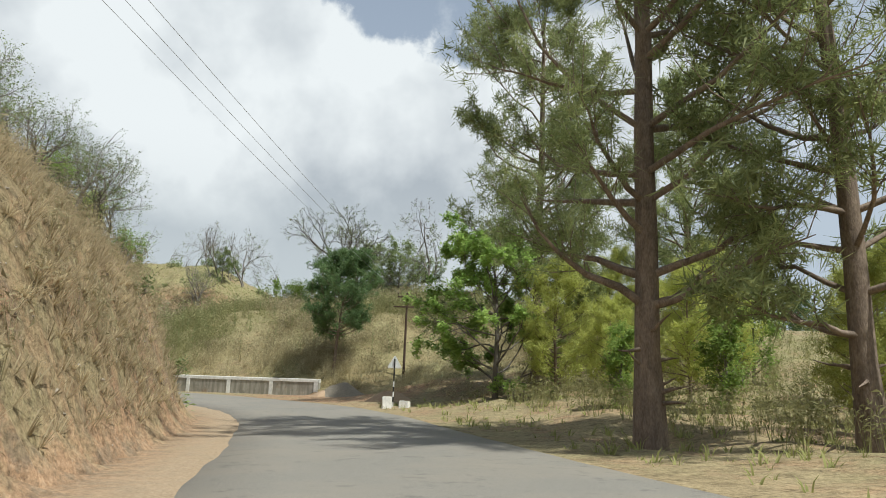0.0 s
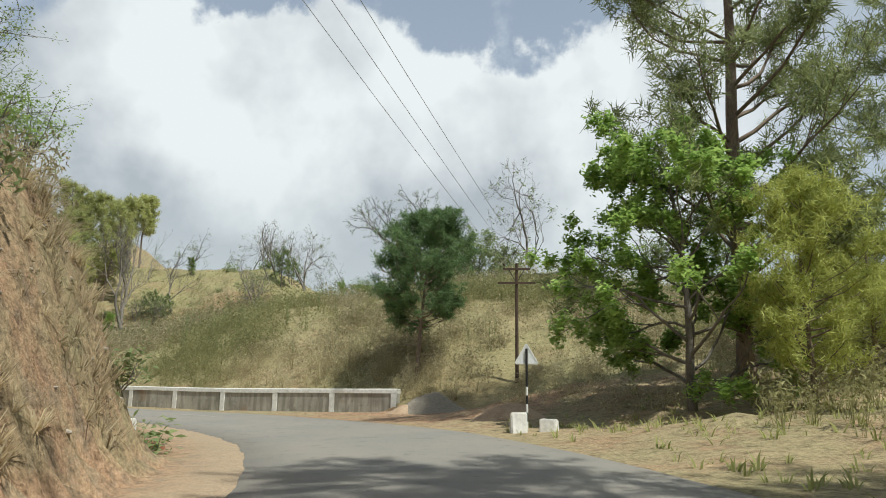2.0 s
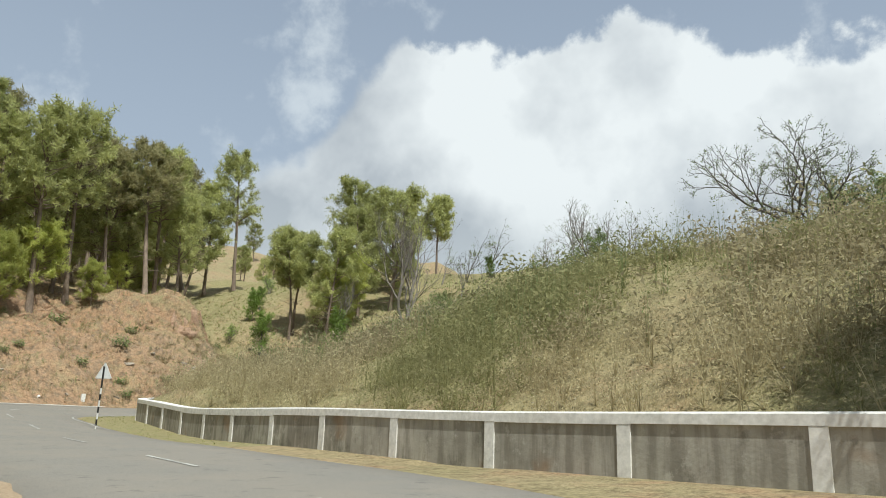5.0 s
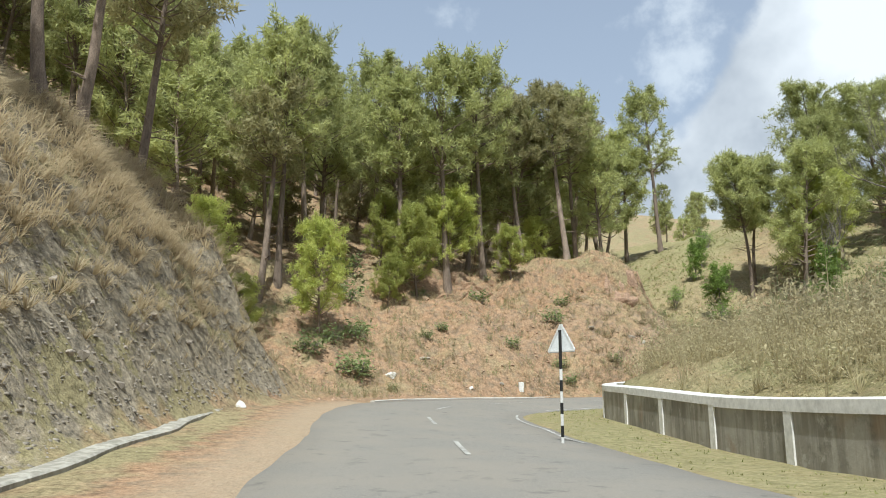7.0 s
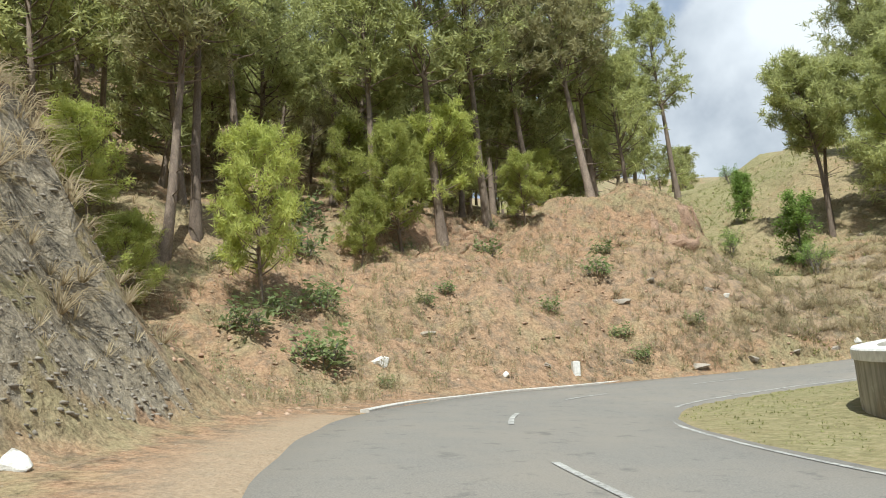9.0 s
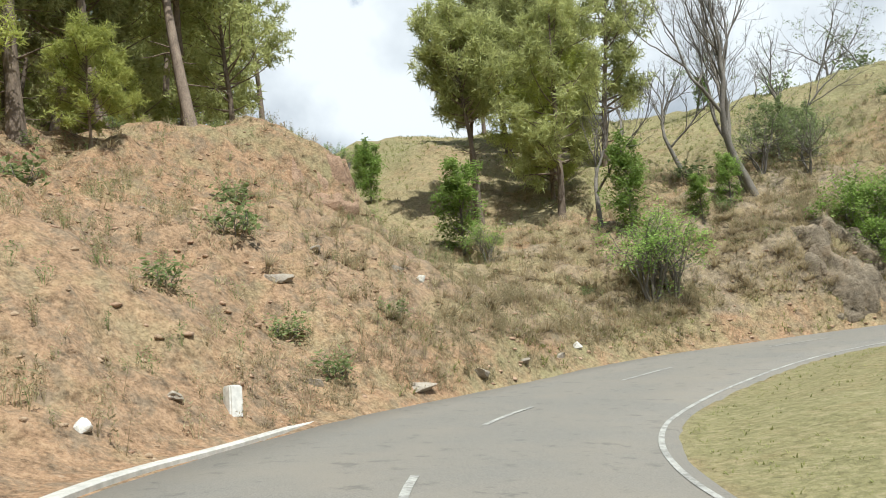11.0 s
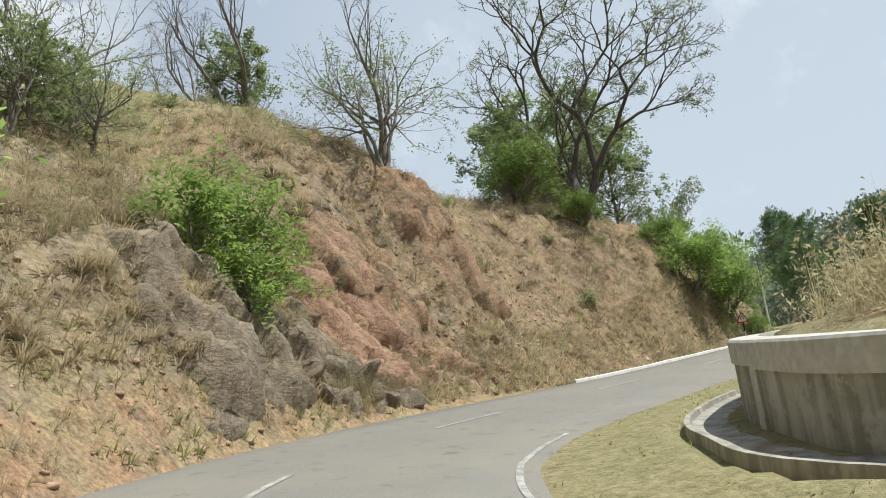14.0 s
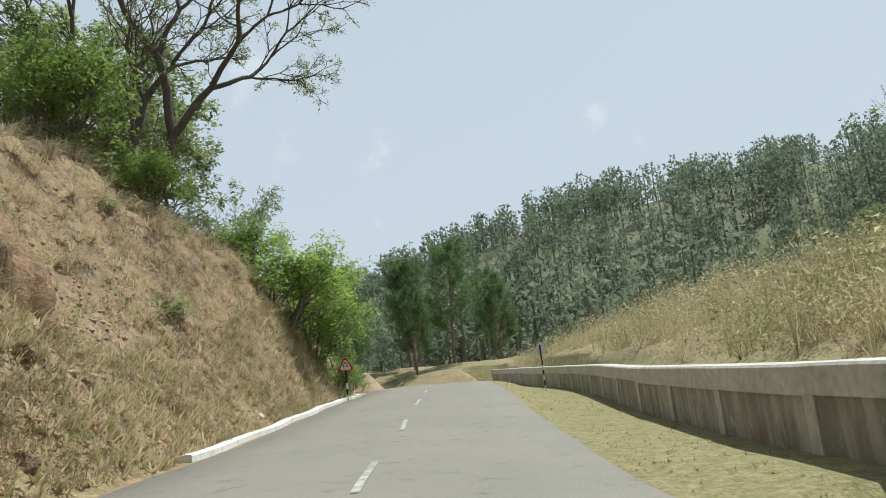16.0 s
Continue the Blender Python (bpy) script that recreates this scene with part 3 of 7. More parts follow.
def build_ground():
    nx, ny = XX.shape
    co = np.stack([XX, YY, ZZ], -1).reshape(-1, 3)
    i, j = np.meshgrid(np.arange(nx - 1), np.arange(ny - 1), indexing="ij")
    a = (i * ny + j).ravel()
    quads = np.stack([a, a + ny, a + ny + 1, a + 1], -1)
    me = bpy.data.meshes.new("ground")
    me.vertices.add(len(co))
    me.vertices.foreach_set("co", co.ravel())
    me.loops.add(quads.size)
    me.loops.foreach_set("vertex_index", quads.ravel().astype(np.int32))
    me.polygons.add(len(quads))
    me.polygons.foreach_set("loop_start", np.arange(0, quads.size, 4, dtype=np.int32))
    me.update(calc_edges=True)
    me.shade_smooth()
    # where bare orange earth shows, and where rock
    idx, side, dist = nearest(XX, YY)
    s, x, y = S[idx], XX.ravel(), YY.ravel()
    soil = np.full(len(s), 0.2)
    mound = np.exp(-((x + 64) / 12) ** 2 - ((y - 56) / 13) ** 2)
    cut = np.where((side > 0) & (dist < 12), np.interp(s, [0, station(-5, 18), station(-40, 39), station(-50, 45), station(-55, 60), station(-53, 67), station(-46, 74), station(-35, 78), S[-1]],
                                                  [0.45, 0.45, 0.15, 0.7, 0.8, 0.5, 0.6, 0.78, 0.7]), 0.25)
    soil = np.maximum(soil, np.maximum(cut, 0.95 * mound))
    wood = np.clip((-x - 62) / 10, 0, 1) * np.clip((75 - y) / 12, 0, 1)
    soil = np.maximum(soil, 0.62 * wood)
    verge = (dist < 8) & (np.abs(side - MID[idx]) < 4.6)
    soil = np.where(verge & (side < 0), 0.15, soil)
    soil = np.where(verge & (side > 0), np.where(s > station(-54.9, 60.5), 0.5, 0.9), soil)
    heap = np.exp(-((x + 7) / 7) ** 2 - ((y - 36) / 5) ** 2)
    soil = np.maximum(soil, 1.1 * heap)
    soil = np.maximum(soil, 1.1 * np.exp(-((x + 15) / 6) ** 2 - ((y - 27) / 4) ** 2))
    rock = np.where((side > np.where(s < station(-50, 45), 4.6, 3.7)) & (dist < 9.5), np.interp(s, [0, station(-16, 32), station(-30, 36), station(-40, 39), station(-50, 45), station(-55, 58), station(-51, 70), station(-46, 74), station(-38, 77), station(-22, 82)],
                                               [0.1, 0.1, 1.3, 1.4, 0.0, 0.15, 0.5, 0.55, 0.4, 0.15]), 0.0)
    rock = np.where((side > 4.2) & (dist < 6.9 + 0.8 * fbm(x, y, 2.4, 57, 2)) & (s > station(-27, 35.3)) & (s < station(-48.5, 43.6)), 3.0, rock)
    sandy = np.where((side > 0) & (s < station(-50, 45)), np.clip((4.4 - np.abs(side - MID[idx])) / 1.2, 0, 0.8) * np.clip((12 - dist) / 2, 0, 1), 0.0)
    turf = np.where((side < 0) & (s > station(-28, 35.6)) & (dist < 9), np.clip((np.abs(side - MID[idx]) - HALF + 0.1) * 2, 0, 0.7) * np.clip((7.2 - np.abs(side - MID[idx])) / 1.0, 0, 1), 0.0)
    upper = (side > 0) & (s > station(-54.3, 64.0)) & (s < station(-30, 79.9))
    turf = np.where(upper, np.clip((dist - 8) / 5, 0, 1) * np.clip(0.5 + 0.5 * fbm(x, y, 6.0, 62, 3), 0.1, 0.85) * np.clip((60 - dist) / 15, 0, 1), turf)
    turf = np.where((side < 0) & (dist > 8.8) & (x < 20) & (y > 36), np.clip(0.62 + 0.4 * fbm(x, y, 5.0, 65, 3), 0.2, 1.0), turf)
    ridge = np.clip((x - 60) / 60, 0, 1) * 0.9
    for name, values in (("soil", soil), ("rock", rock), ("wood", ridge), ("sand", sandy), ("turf", turf)):
        at = me.attributes.new(name, "FLOAT", "POINT")
        at.data.foreach_set("value", values.astype(np.float32))
    me.materials.append(EARTH)
    return tagged(new("ground", me), "dry hillside of straw grass and orange earth", "ground", kind="structure")


build_ground()


def ribbon(name, n0, n1, lats, lift, mat, parent=None, crown=0.0, step=1, **tags):
    """A strip along the road between stations n0 and n1 (indices), at the distances lats(n)."""
    verts, faces = [], []
    rows = list(range(n0, n1, step))
    w = len(lats(rows[0]))
    for n in rows:
        lats_n = list(lats(n))
        for d in lats_n:
            e = (d - MID[n]) / HALF
            skirt = 0.22 if name == "road" and d in (lats_n[0], lats_n[-1]) else 0.0
            verts.append((LN[n, 0] + d * NOR[n, 0], LN[n, 1] + d * NOR[n, 1], road_z(n, d) + lift + crown * (1 - e * e) - skirt))
    for r in range(len(rows) - 1):
        for k in range(w - 1):
            a = r * w + k
            faces.append((a, a + 1, a + w + 1, a + w))
    faces = [f[::-1] for f in faces]
    return mesh_object(name, verts, faces, mat, parent, True, **tags)


def road_lats(n):
    wob = 0.16 * math.sin(n * 0.37) + 0.1 * math.sin(n * 1.13)
    e = np.array([-1.04 + wob * 0.05, -1.0 + wob * 0.05, -0.6, -0.2, 0.2, 0.6, 1.0 + wob * 0.08, 1.04 + wob * 0.08])
    out = MID[n] + HALF * e
    return out


road = ribbon("road", 0, len(S), road_lats, 0.025, ASPHALT, crown=0.05, label="worn grey asphalt hill road with patched surface", category="road", kind="structure")


def ribbon_z(n, d, lift):
    e = (d - MID[n]) / HALF
    return road_z(n, d) + 0.025 + 0.05 * (1 - e * e) + lift


GREY_BAND = make_simple("bare_cement_band", [(0.3, (0.42, 0.40, 0.355)), (0.5, (0.54, 0.515, 0.465)), (0.75, (0.62, 0.595, 0.545))], 1.1, 0.9, 0.006)


def part(name, bm, mat, parent, label=""):
    """Links a bmesh as one mesh object under a thing or a part."""
    me = bpy.data.meshes.new(name)
    bm.normal_update()
    bm.to_mesh(me)
    bm.free()
    if mat:
        me.materials.append(mat)
    ob = new(name, me)
    ob.parent = parent
    return tagged(ob, label)


def thing(name, place, label, category, group="", rz=0.0, kind=""):
    ob = new(name)
    ob.matrix_world = pose(*place, 0, 0, rz)
    return tagged(ob, label, category, group, kind)


def box(bm, x0, x1, y0, y1, z0, z1, bevel=0.0):
    r = bmesh.ops.create_cube(bm, size=1.0, matrix=Matrix.Translation(((x0 + x1) / 2, (y0 + y1) / 2, (z0 + z1) / 2)) @ Matrix.Diagonal((x1 - x0, y1 - y0, z1 - z0, 1)))
    if bevel:
        es = list({e for v in r["verts"] for e in v.link_edges})
        bmesh.ops.bevel(bm, geom=es, offset=bevel, segments=2, affect="EDGES")
    return r["verts"]


WALL_H, WALL_T = 0.96, 0.34


def build_wall():
    _, W = resample([(x, y, 0) for x, y in WALL], 0.25)
    W = W[:, :2]
    tan = np.gradient(W, axis=0)
    tan /= np.hypot(*tan.T)[:, None]
    out = np.c_[-tan[:, 1], tan[:, 0]]            # away from the road? set so that +1 is the road side
    idx, side, dist = nearest(W[:, 0], W[:, 1])
    lx, ly = LN[idx, 0] - W[:, 0], LN[idx, 1] - W[:, 1]
    if np.mean(out[:, 0] * lx + out[:, 1] * ly) < 0:
        out = -out
    base = LN[idx, 2] + fall(idx, side)
    k = np.ones(21) / 21
    base = np.convolve(np.pad(base, 10, mode="edge"), k, "valid") + 0.04
    wall = thing("retaining_wall", (W[0, 0], W[0, 1], base[0]), "low roadside retaining wall of stained concrete panels", "wall", kind="structure")
    inv = wall.matrix_world.inverted()
    base = base - 0.12 * np.clip((W[:, 1] - 61) / 4, 0, 1) * np.clip((-20 - W[:, 0]) / 10, 0, 1)
    base = wall_foot(W[:, 0], W[:, 1], base)
    top = base + WALL_H

    def strip(name, a, b, prof, mat, label=""):
        """Sweeps a section (out from the face, height from foot or top) along the wall from sample a to b."""
        bm = bmesh.new()
        rows = []
        for n in range(a, b + 1):
            row = []
            for o, z, ref in prof:
                p = Vector((W[n, 0] + out[n, 0] * o, W[n, 1] + out[n, 1] * o, (top[n] if ref else base[n]) + z))
                row.append(bm.verts.new(inv @ p))
            rows.append(row)
        m = len(prof)
        for r0, r1 in zip(rows, rows[1:]):
            for q in range(m):
                bm.faces.new((r0[q], r0[(q + 1) % m], r1[(q + 1) % m], r1[q]))
        bm.faces.new(rows[0][::-1])
        bm.faces.new(rows[-1])
        bmesh.ops.recalc_face_normals(bm, faces=bm.faces)
        part(name, bm, mat, wall, label)

    n, rng, count = 0, random.Random(4), 0
    nose = 0
    last = len(W) - 1
    while n < last - 2:
        m = min(n + 12, last)
        far = W[n, 1] > 61
        white = GREY_BAND if far else WHITEWASH
        strip("panel", n, m, [(0.0, -0.3, 0), (0.0, -0.02, 1), (-WALL_T, -0.02, 1), (-WALL_T, -0.3, 0)], CONCRETE)
        drop = 0.15 + 0.05 * rng.random() + (0.12 if far else 0)
        strip("coping", n, m, [(0.035, -drop, 1), (0.035, 0.0, 1), (0.01, 0.03, 1), (-WALL_T - 0.03, 0.03, 1), (-WALL_T - 0.03, -drop, 1)], white, "bare cement coping band" if far else "whitewashed coping band")
        strip("post", n, min(n + 1, last), [(0.03, -0.2, 0), (0.03, -drop - 0.004, 1), (-0.02, -drop - 0.004, 1), (-0.02, -0.2, 0)], white, "pale painted upright strip")
        n = m
        count += 1
    return W, out, base


WL, WOUT, WBASE = build_wall()


def build_lines():
    """Edge lines and the broken middle line, thin painted strips on the asphalt."""
    def strip(name, n0, n1, offset, width, label):
        def lats(n):
            return np.array([MID[n] + offset - width / 2, MID[n] + offset + width / 2])
        ob = ribbon(name, n0, n1, lats, 0.031, LINE_PAINT, crown=0.05, label=label, category="road marking", kind="structure")
        return ob
    n0, n1 = int(station(-39, 39) / 0.5), int(station(-47, 73.5) / 0.5)
    strip("edge_line", n0, n1, -HALF + 0.2, 0.08, "worn white edge line on asphalt")
    k = int(station(-16, 32) / 0.5)
    while k < len(S) - 8:
        strip("middle_line", k, k + 6, 0.0, 0.09, "worn white dash on asphalt")
        k += 14


build_lines()

# ---- plants ----


def build_leaf(low, high, scale=1.2):
    """Leaf colour that varies from clump to clump; a little light comes through."""
    def build(nt, bsdf):
        geo = nt.nodes.new("ShaderNodeNewGeometry")
        info = nt.nodes.new("ShaderNodeObjectInfo")
        col = ramp(nt, geo.outputs["Random Per Island"], [(0.0, low), (0.55, tuple((a + b) / 2 for a, b in zip(low, high))), (1.0, high)])
        big = noise_node(nt, scale, 3, 0.6)
        col = mix(nt, 0.45, col, ramp(nt, big, [(0.3, low), (0.7, high)]))
        hs = nd(nt, "ShaderNodeHueSaturation")
        mr = nd(nt, "ShaderNodeMapRange", To_Min=0.8, To_Max=1.2)
        nt.links.new(info.outputs["Random"], mr.inputs["Value"])
        nt.links.new(mr.outputs[0], hs.inputs["Value"])
        nt.links.new(col, hs.inputs["Color"])
        paint(nt, bsdf, hs.outputs[0])
        tr = nt.nodes.new("ShaderNodeBsdfTranslucent")
        nt.links.new(hs.outputs[0], tr.inputs[0])
        mx = nt.nodes.new("ShaderNodeMixShader")
        mx.inputs[0].default_value = 0.5
        out = nt.nodes["Material Output"]
        nt.links.new(bsdf.outputs[0], mx.inputs[1])
        nt.links.new(tr.outputs[0], mx.inputs[2])
        nt.links.new(mx.outputs[0], out.inputs[0])
    return build


NEEDLES = material("pine_needles", build_leaf((0.25, 0.275, 0.105), (0.60, 0.60, 0.26)), 0.6)
DRY_NEEDLES = material("brownish_needles", build_leaf((0.25, 0.235, 0.11), (0.56, 0.52, 0.27)), 0.6)
YOUNG_NEEDLES = material("young_needles", build_leaf((0.30, 0.34, 0.09), (0.63, 0.64, 0.20)), 0.6)
DARK_NEEDLES = material("dark_needles", build_leaf((0.075, 0.135, 0.06), (0.21, 0.30, 0.12)), 0.6)
LEAVES = material("green_leaves", build_leaf((0.17, 0.28, 0.07), (0.45, 0.58, 0.17)), 0.5)
BRIGHT = material("bright_leaves", build_leaf((0.14, 0.225, 0.05), (0.37, 0.48, 0.13)), 0.5)
DULL = material("dull_leaves", build_leaf((0.14, 0.19, 0.08), (0.36, 0.42, 0.18)), 0.6)
DRY = material("dry_leaves", build_leaf((0.25, 0.205, 0.115), (0.58, 0.52, 0.33)), 0.8)
DRY_GREEN = material("half_dry_leaves", build_leaf((0.18, 0.175, 0.075), (0.47, 0.455, 0.23)), 0.8)
STRAW = material("straw", build_leaf((0.30, 0.235, 0.14), (0.63, 0.53, 0.355), 0.6), 0.9)
GRASS = material("thin_green_grass", build_leaf((0.18, 0.195, 0.065), (0.41, 0.41, 0.175), 0.6), 0.9)
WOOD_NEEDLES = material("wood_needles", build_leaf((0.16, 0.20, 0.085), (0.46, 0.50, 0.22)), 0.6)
BARK = make_simple("pine_bark", [(0.3, (0.10, 0.076, 0.06)), (0.5, (0.22, 0.165, 0.128)), (0.75, (0.36, 0.285, 0.22))], 5.0, 0.95, 0.03, stretch=(1, 1, 0.35), per_object=0.2)
PALE_BARK = make_simple("grey_bark", [(0.3, (0.10, 0.09, 0.075)), (0.5, (0.20, 0.175, 0.15)), (0.75, (0.31, 0.28, 0.24))], 4.0, 0.95, 0.02, stretch=(1, 1, 0.4), per_object=0.2)


class Soup:
    """Vertices and faces gathered as arrays, for one mesh."""

    def __init__(self):
        self.v, self.f, self.n = [], [], 0

    def add(self, v, f):
        self.v.append(np.asarray(v, float))
        self.f.append(np.asarray(f, int) + self.n)
        self.n += len(v)

    def mesh(self, name, mat, smooth=False):
        v = np.concatenate(self.v)
        me = bpy.data.meshes.new(name)
        me.vertices.add(len(v))
        me.vertices.foreach_set("co", v.ravel())
        flat = [f for f in self.f if len(f)]
        idx = np.concatenate([f.ravel() for f in flat])
        sizes = np.concatenate([np.full(len(f), f.shape[1]) for f in flat])
        me.loops.add(len(idx))
        me.loops.foreach_set("vertex_index", idx.astype(np.int32))
        me.polygons.add(len(sizes))
        me.polygons.foreach_set("loop_start", np.r_[0, np.cumsum(sizes)[:-1]].astype(np.int32))
        me.update(calc_edges=True)
        if smooth:
            me.shade_smooth()
        me.materials.append(mat)
        return me


def frame_of(d):
    d = d / (np.linalg.norm(d) + 1e-9)
    a = np.cross(d, (0.31, 0.17, 0.93) if abs(d[2]) < 0.9 else (1, 0.1, 0))
    a /= np.linalg.norm(a)
    return d, a, np.cross(d, a)


def tube(soup, pts, radii, sides=5):
    pts = np.asarray(pts, float)
    ang = np.arange(sides) * 2 * np.pi / sides
    rows = []
    for k, p in enumerate(pts):
        d = pts[min(k + 1, len(pts) - 1)] - pts[max(k - 1, 0)]
        _, a, b = frame_of(d)
        rows.append(p + radii[k] * (np.cos(ang)[:, None] * a + np.sin(ang)[:, None] * b))
    v = np.concatenate(rows)
    f = []
    for k in range(len(pts) - 1):
        for q in range(sides):
            r = (q + 1) % sides
            f.append((k * sides + q, k * sides + r, (k + 1) * sides + r, (k + 1) * sides + q))
    soup.add(v, f)


def wander(rng, start, way, length, steps, wob, lift=0.0):
    pts, d = [np.array(start, float)], np.array(way, float)
    d /= np.linalg.norm(d)
    for _ in range(steps):
        d = d + rng.normal(0, wob, 3) + np.array([0, 0, lift])
        d /= np.linalg.norm(d)
        pts.append(pts[-1] + d * length / steps)
    return np.array(pts)


def blades(soup, rng, roots, ways, count, length, width, spread, droop=0.0):
    """Thin three-cornered blades round each root, along its way."""
    m = len(roots) * count
    r = np.repeat(roots, count, 0)
    w = np.repeat(ways, count, 0) + rng.normal(0, spread, (m, 3))
    w[:, 2] -= droop
    w /= np.linalg.norm(w, axis=1)[:, None]
    side = np.cross(w, rng.normal(0, 1, (m, 3)) + np.array([0.5, -0.3, 0.8]))
    side /= np.linalg.norm(side, axis=1)[:, None] + 1e-9
    ln = length * rng.uniform(0.6, 1.15, m)[:, None]
    wd = width * rng.uniform(0.7, 1.3, m)[:, None]
    v = np.stack([r - side * wd * 0.5, r + side * wd * 0.5, r + w * ln], 1).reshape(-1, 3)
    soup.add(v, np.arange(3 * m).reshape(-1, 3))


def puffs(soup, rng, centres, count, length, width):
    """Round brushes of needles: blades that stand out from each centre, most of them upwards."""
    m = len(centres) * count
    w = rng.normal(0, 1, (m, 3)) + np.array([0, 0, 0.55])
    w /= np.linalg.norm(w, axis=1)[:, None] + 1e-9
    r = np.repeat(centres, count, 0) + w * length * 0.15 + rng.normal(0, length * 0.22, (m, 3))
    side = np.cross(w, rng.normal(0, 1, (m, 3)))
    side /= np.linalg.norm(side, axis=1)[:, None] + 1e-9
    ln, wd = length * rng.uniform(0.6, 1.15, m)[:, None], width * rng.uniform(0.7, 1.3, m)[:, None]
    tip = r + w * ln - np.array([0, 0, 0.12]) * ln
    soup.add(np.stack([r - side * wd * 0.5, r + side * wd * 0.5, tip], 1).reshape(-1, 3), np.arange(3 * m).reshape(-1, 3))


def leaf_cards(soup, rng, roots, size, flat=0.5, count=1):
    """Pointed four-cornered leaves, folded a little, at each root."""
    m = len(roots) * count
    r = np.repeat(roots, count, 0) + rng.normal(0, max(size * 0.7, 0.12), (m, 3))
    up = rng.normal(0, 1, (m, 3))
    up[:, 2] = np.abs(up[:, 2]) + flat * 2
    up /= np.linalg.norm(up, axis=1)[:, None]
    a = np.cross(up, rng.normal(0, 1, (m, 3)))
    a /= np.linalg.norm(a, axis=1)[:, None] + 1e-9
    b = np.cross(up, a)
    s = size * rng.uniform(0.6, 1.3, m)[:, None]
    v = np.stack([r - a * s, r + b * s * 0.42 + up * s * 0.12, r + a * s, r - b * s * 0.42 + up * s * 0.12], 1).reshape(-1, 3)
    soup.add(v, np.arange(4 * m).reshape(-1, 4))


def make_tree(name, wood, crown, wood_mat, crown_mat, label, category="tree", group="", crown_name="crown", limbs=None):
    ob = new(name)
    tagged(ob, label, category, group)
    if limbs is not None and limbs.n:
        b = new("branch_work", limbs.mesh("branch_work", wood_mat, True))
        b.parent = ob
        tagged(b, kind="stuff")
    t = new("trunk", wood.mesh("trunk", wood_mat, True))
    t.parent = ob
    if crown is not None and crown.n:
        c = new(crown_name, crown.mesh(crown_name, crown_mat))
        c.parent = ob
    return ob


def pine(seed, height, clear, reach, mat, label, tufts=7, blade=(0.34, 0.030), count=12, lean=0.05, trunk=None, name="pine_tree", group="pines on the slopes", dead=5, top=0.35, per=5, twigs=True, low=0.07):
    """A long-needled pine: tall trunk, whorls of upturned limbs, needle tufts at the tips."""
    rng = np.random.default_rng(seed)
    wood, crown, limbs = Soup(), Soup(), Soup()
    r0 = trunk or height * 0.017
    tip = wander(rng, (0, 0, -0.4), (rng.normal(0, lean), rng.normal(0, lean), 1), height + 0.4, 9, 0.035, 0.02)
    rad = np.linspace(1, 0.12, len(tip)) ** 0.9 * r0
    rad[0] *= 1.35
    tube(wood, tip, rad, 8)
    roots = []

    def on_trunk(h):
        k = np.clip((h + 0.4) / (height + 0.4) * (len(tip) - 1), 0, len(tip) - 1.001)
        i = int(k)
        return tip[i] * (1 - k + i) + tip[i + 1] * (k - i), rad[i] * (1 - k + i) + rad[i + 1] * (k - i)

    for _ in range(dead):
        h = rng.uniform(0.25, 0.9) * clear
        p, r = on_trunk(max(h, 0.8))
        a = rng.uniform(0, 6.28)
        b = wander(rng, p, (math.cos(a), math.sin(a), 0.15), rng.uniform(0.5, 1.4), 3, 0.15)
        tube(limbs, b, np.linspace(r * 0.22, 0.01, 4), 4)
    h = clear
    while h < height * 0.985:
        u = (h - clear) / (height - clear)
        ln = reach * (max(0.0, math.sin(math.pi * (0.16 + 0.80 * u))) ** 0.62 * (1 - top) + top * (1 - u)) + 0.2
        p, r = on_trunk(h)
        a0 = rng.uniform(0, 6.28)
        for k in range(int(rng.integers(2, 4))):
            a = a0 + k * 2.2 + rng.normal(0, 0.4)
            l = ln * rng.uniform(0.55, 1.15)
            b = wander(rng, p, (math.cos(a), math.sin(a), 0.15 + 0.5 * u), l, 5, 0.13, 0.09)
            tube(limbs, b, np.linspace(max(0.02, min(r * 0.45, low)), 0.012, 6), 4)
            for q in range(per):
                w = rng.uniform(0.35, 1.0)
                i = int(w * 4.999)
                s = b[i] + (b[i + 1] - b[i]) * (w * 4.999 - i)
                d = b[-1] - b[0]
                d = d / np.linalg.norm(d)
                tw = wander(rng, s, d + rng.normal(0, 0.55, 3) + np.array([0, 0, 0.25]), l * 0.30 + 0.2, 2, 0.15, 0.12)
                if twigs:
                    tube(limbs, tw, (0.014, 0.011, 0.007), 3)
                for z in range(tufts):
                    f = 1.0 - 0.75 * z / tufts
                    roots.append(s + (tw[-1] - s) * f + rng.normal(0, 0.07, 3))
        h += (height - clear) * rng.uniform(0.035, 0.06)
    puffs(crown, rng, np.array(roots), count, blade[0], blade[1])
    return make_tree(name, wood, crown, BARK, mat, label, "pine tree", group, limbs=limbs)


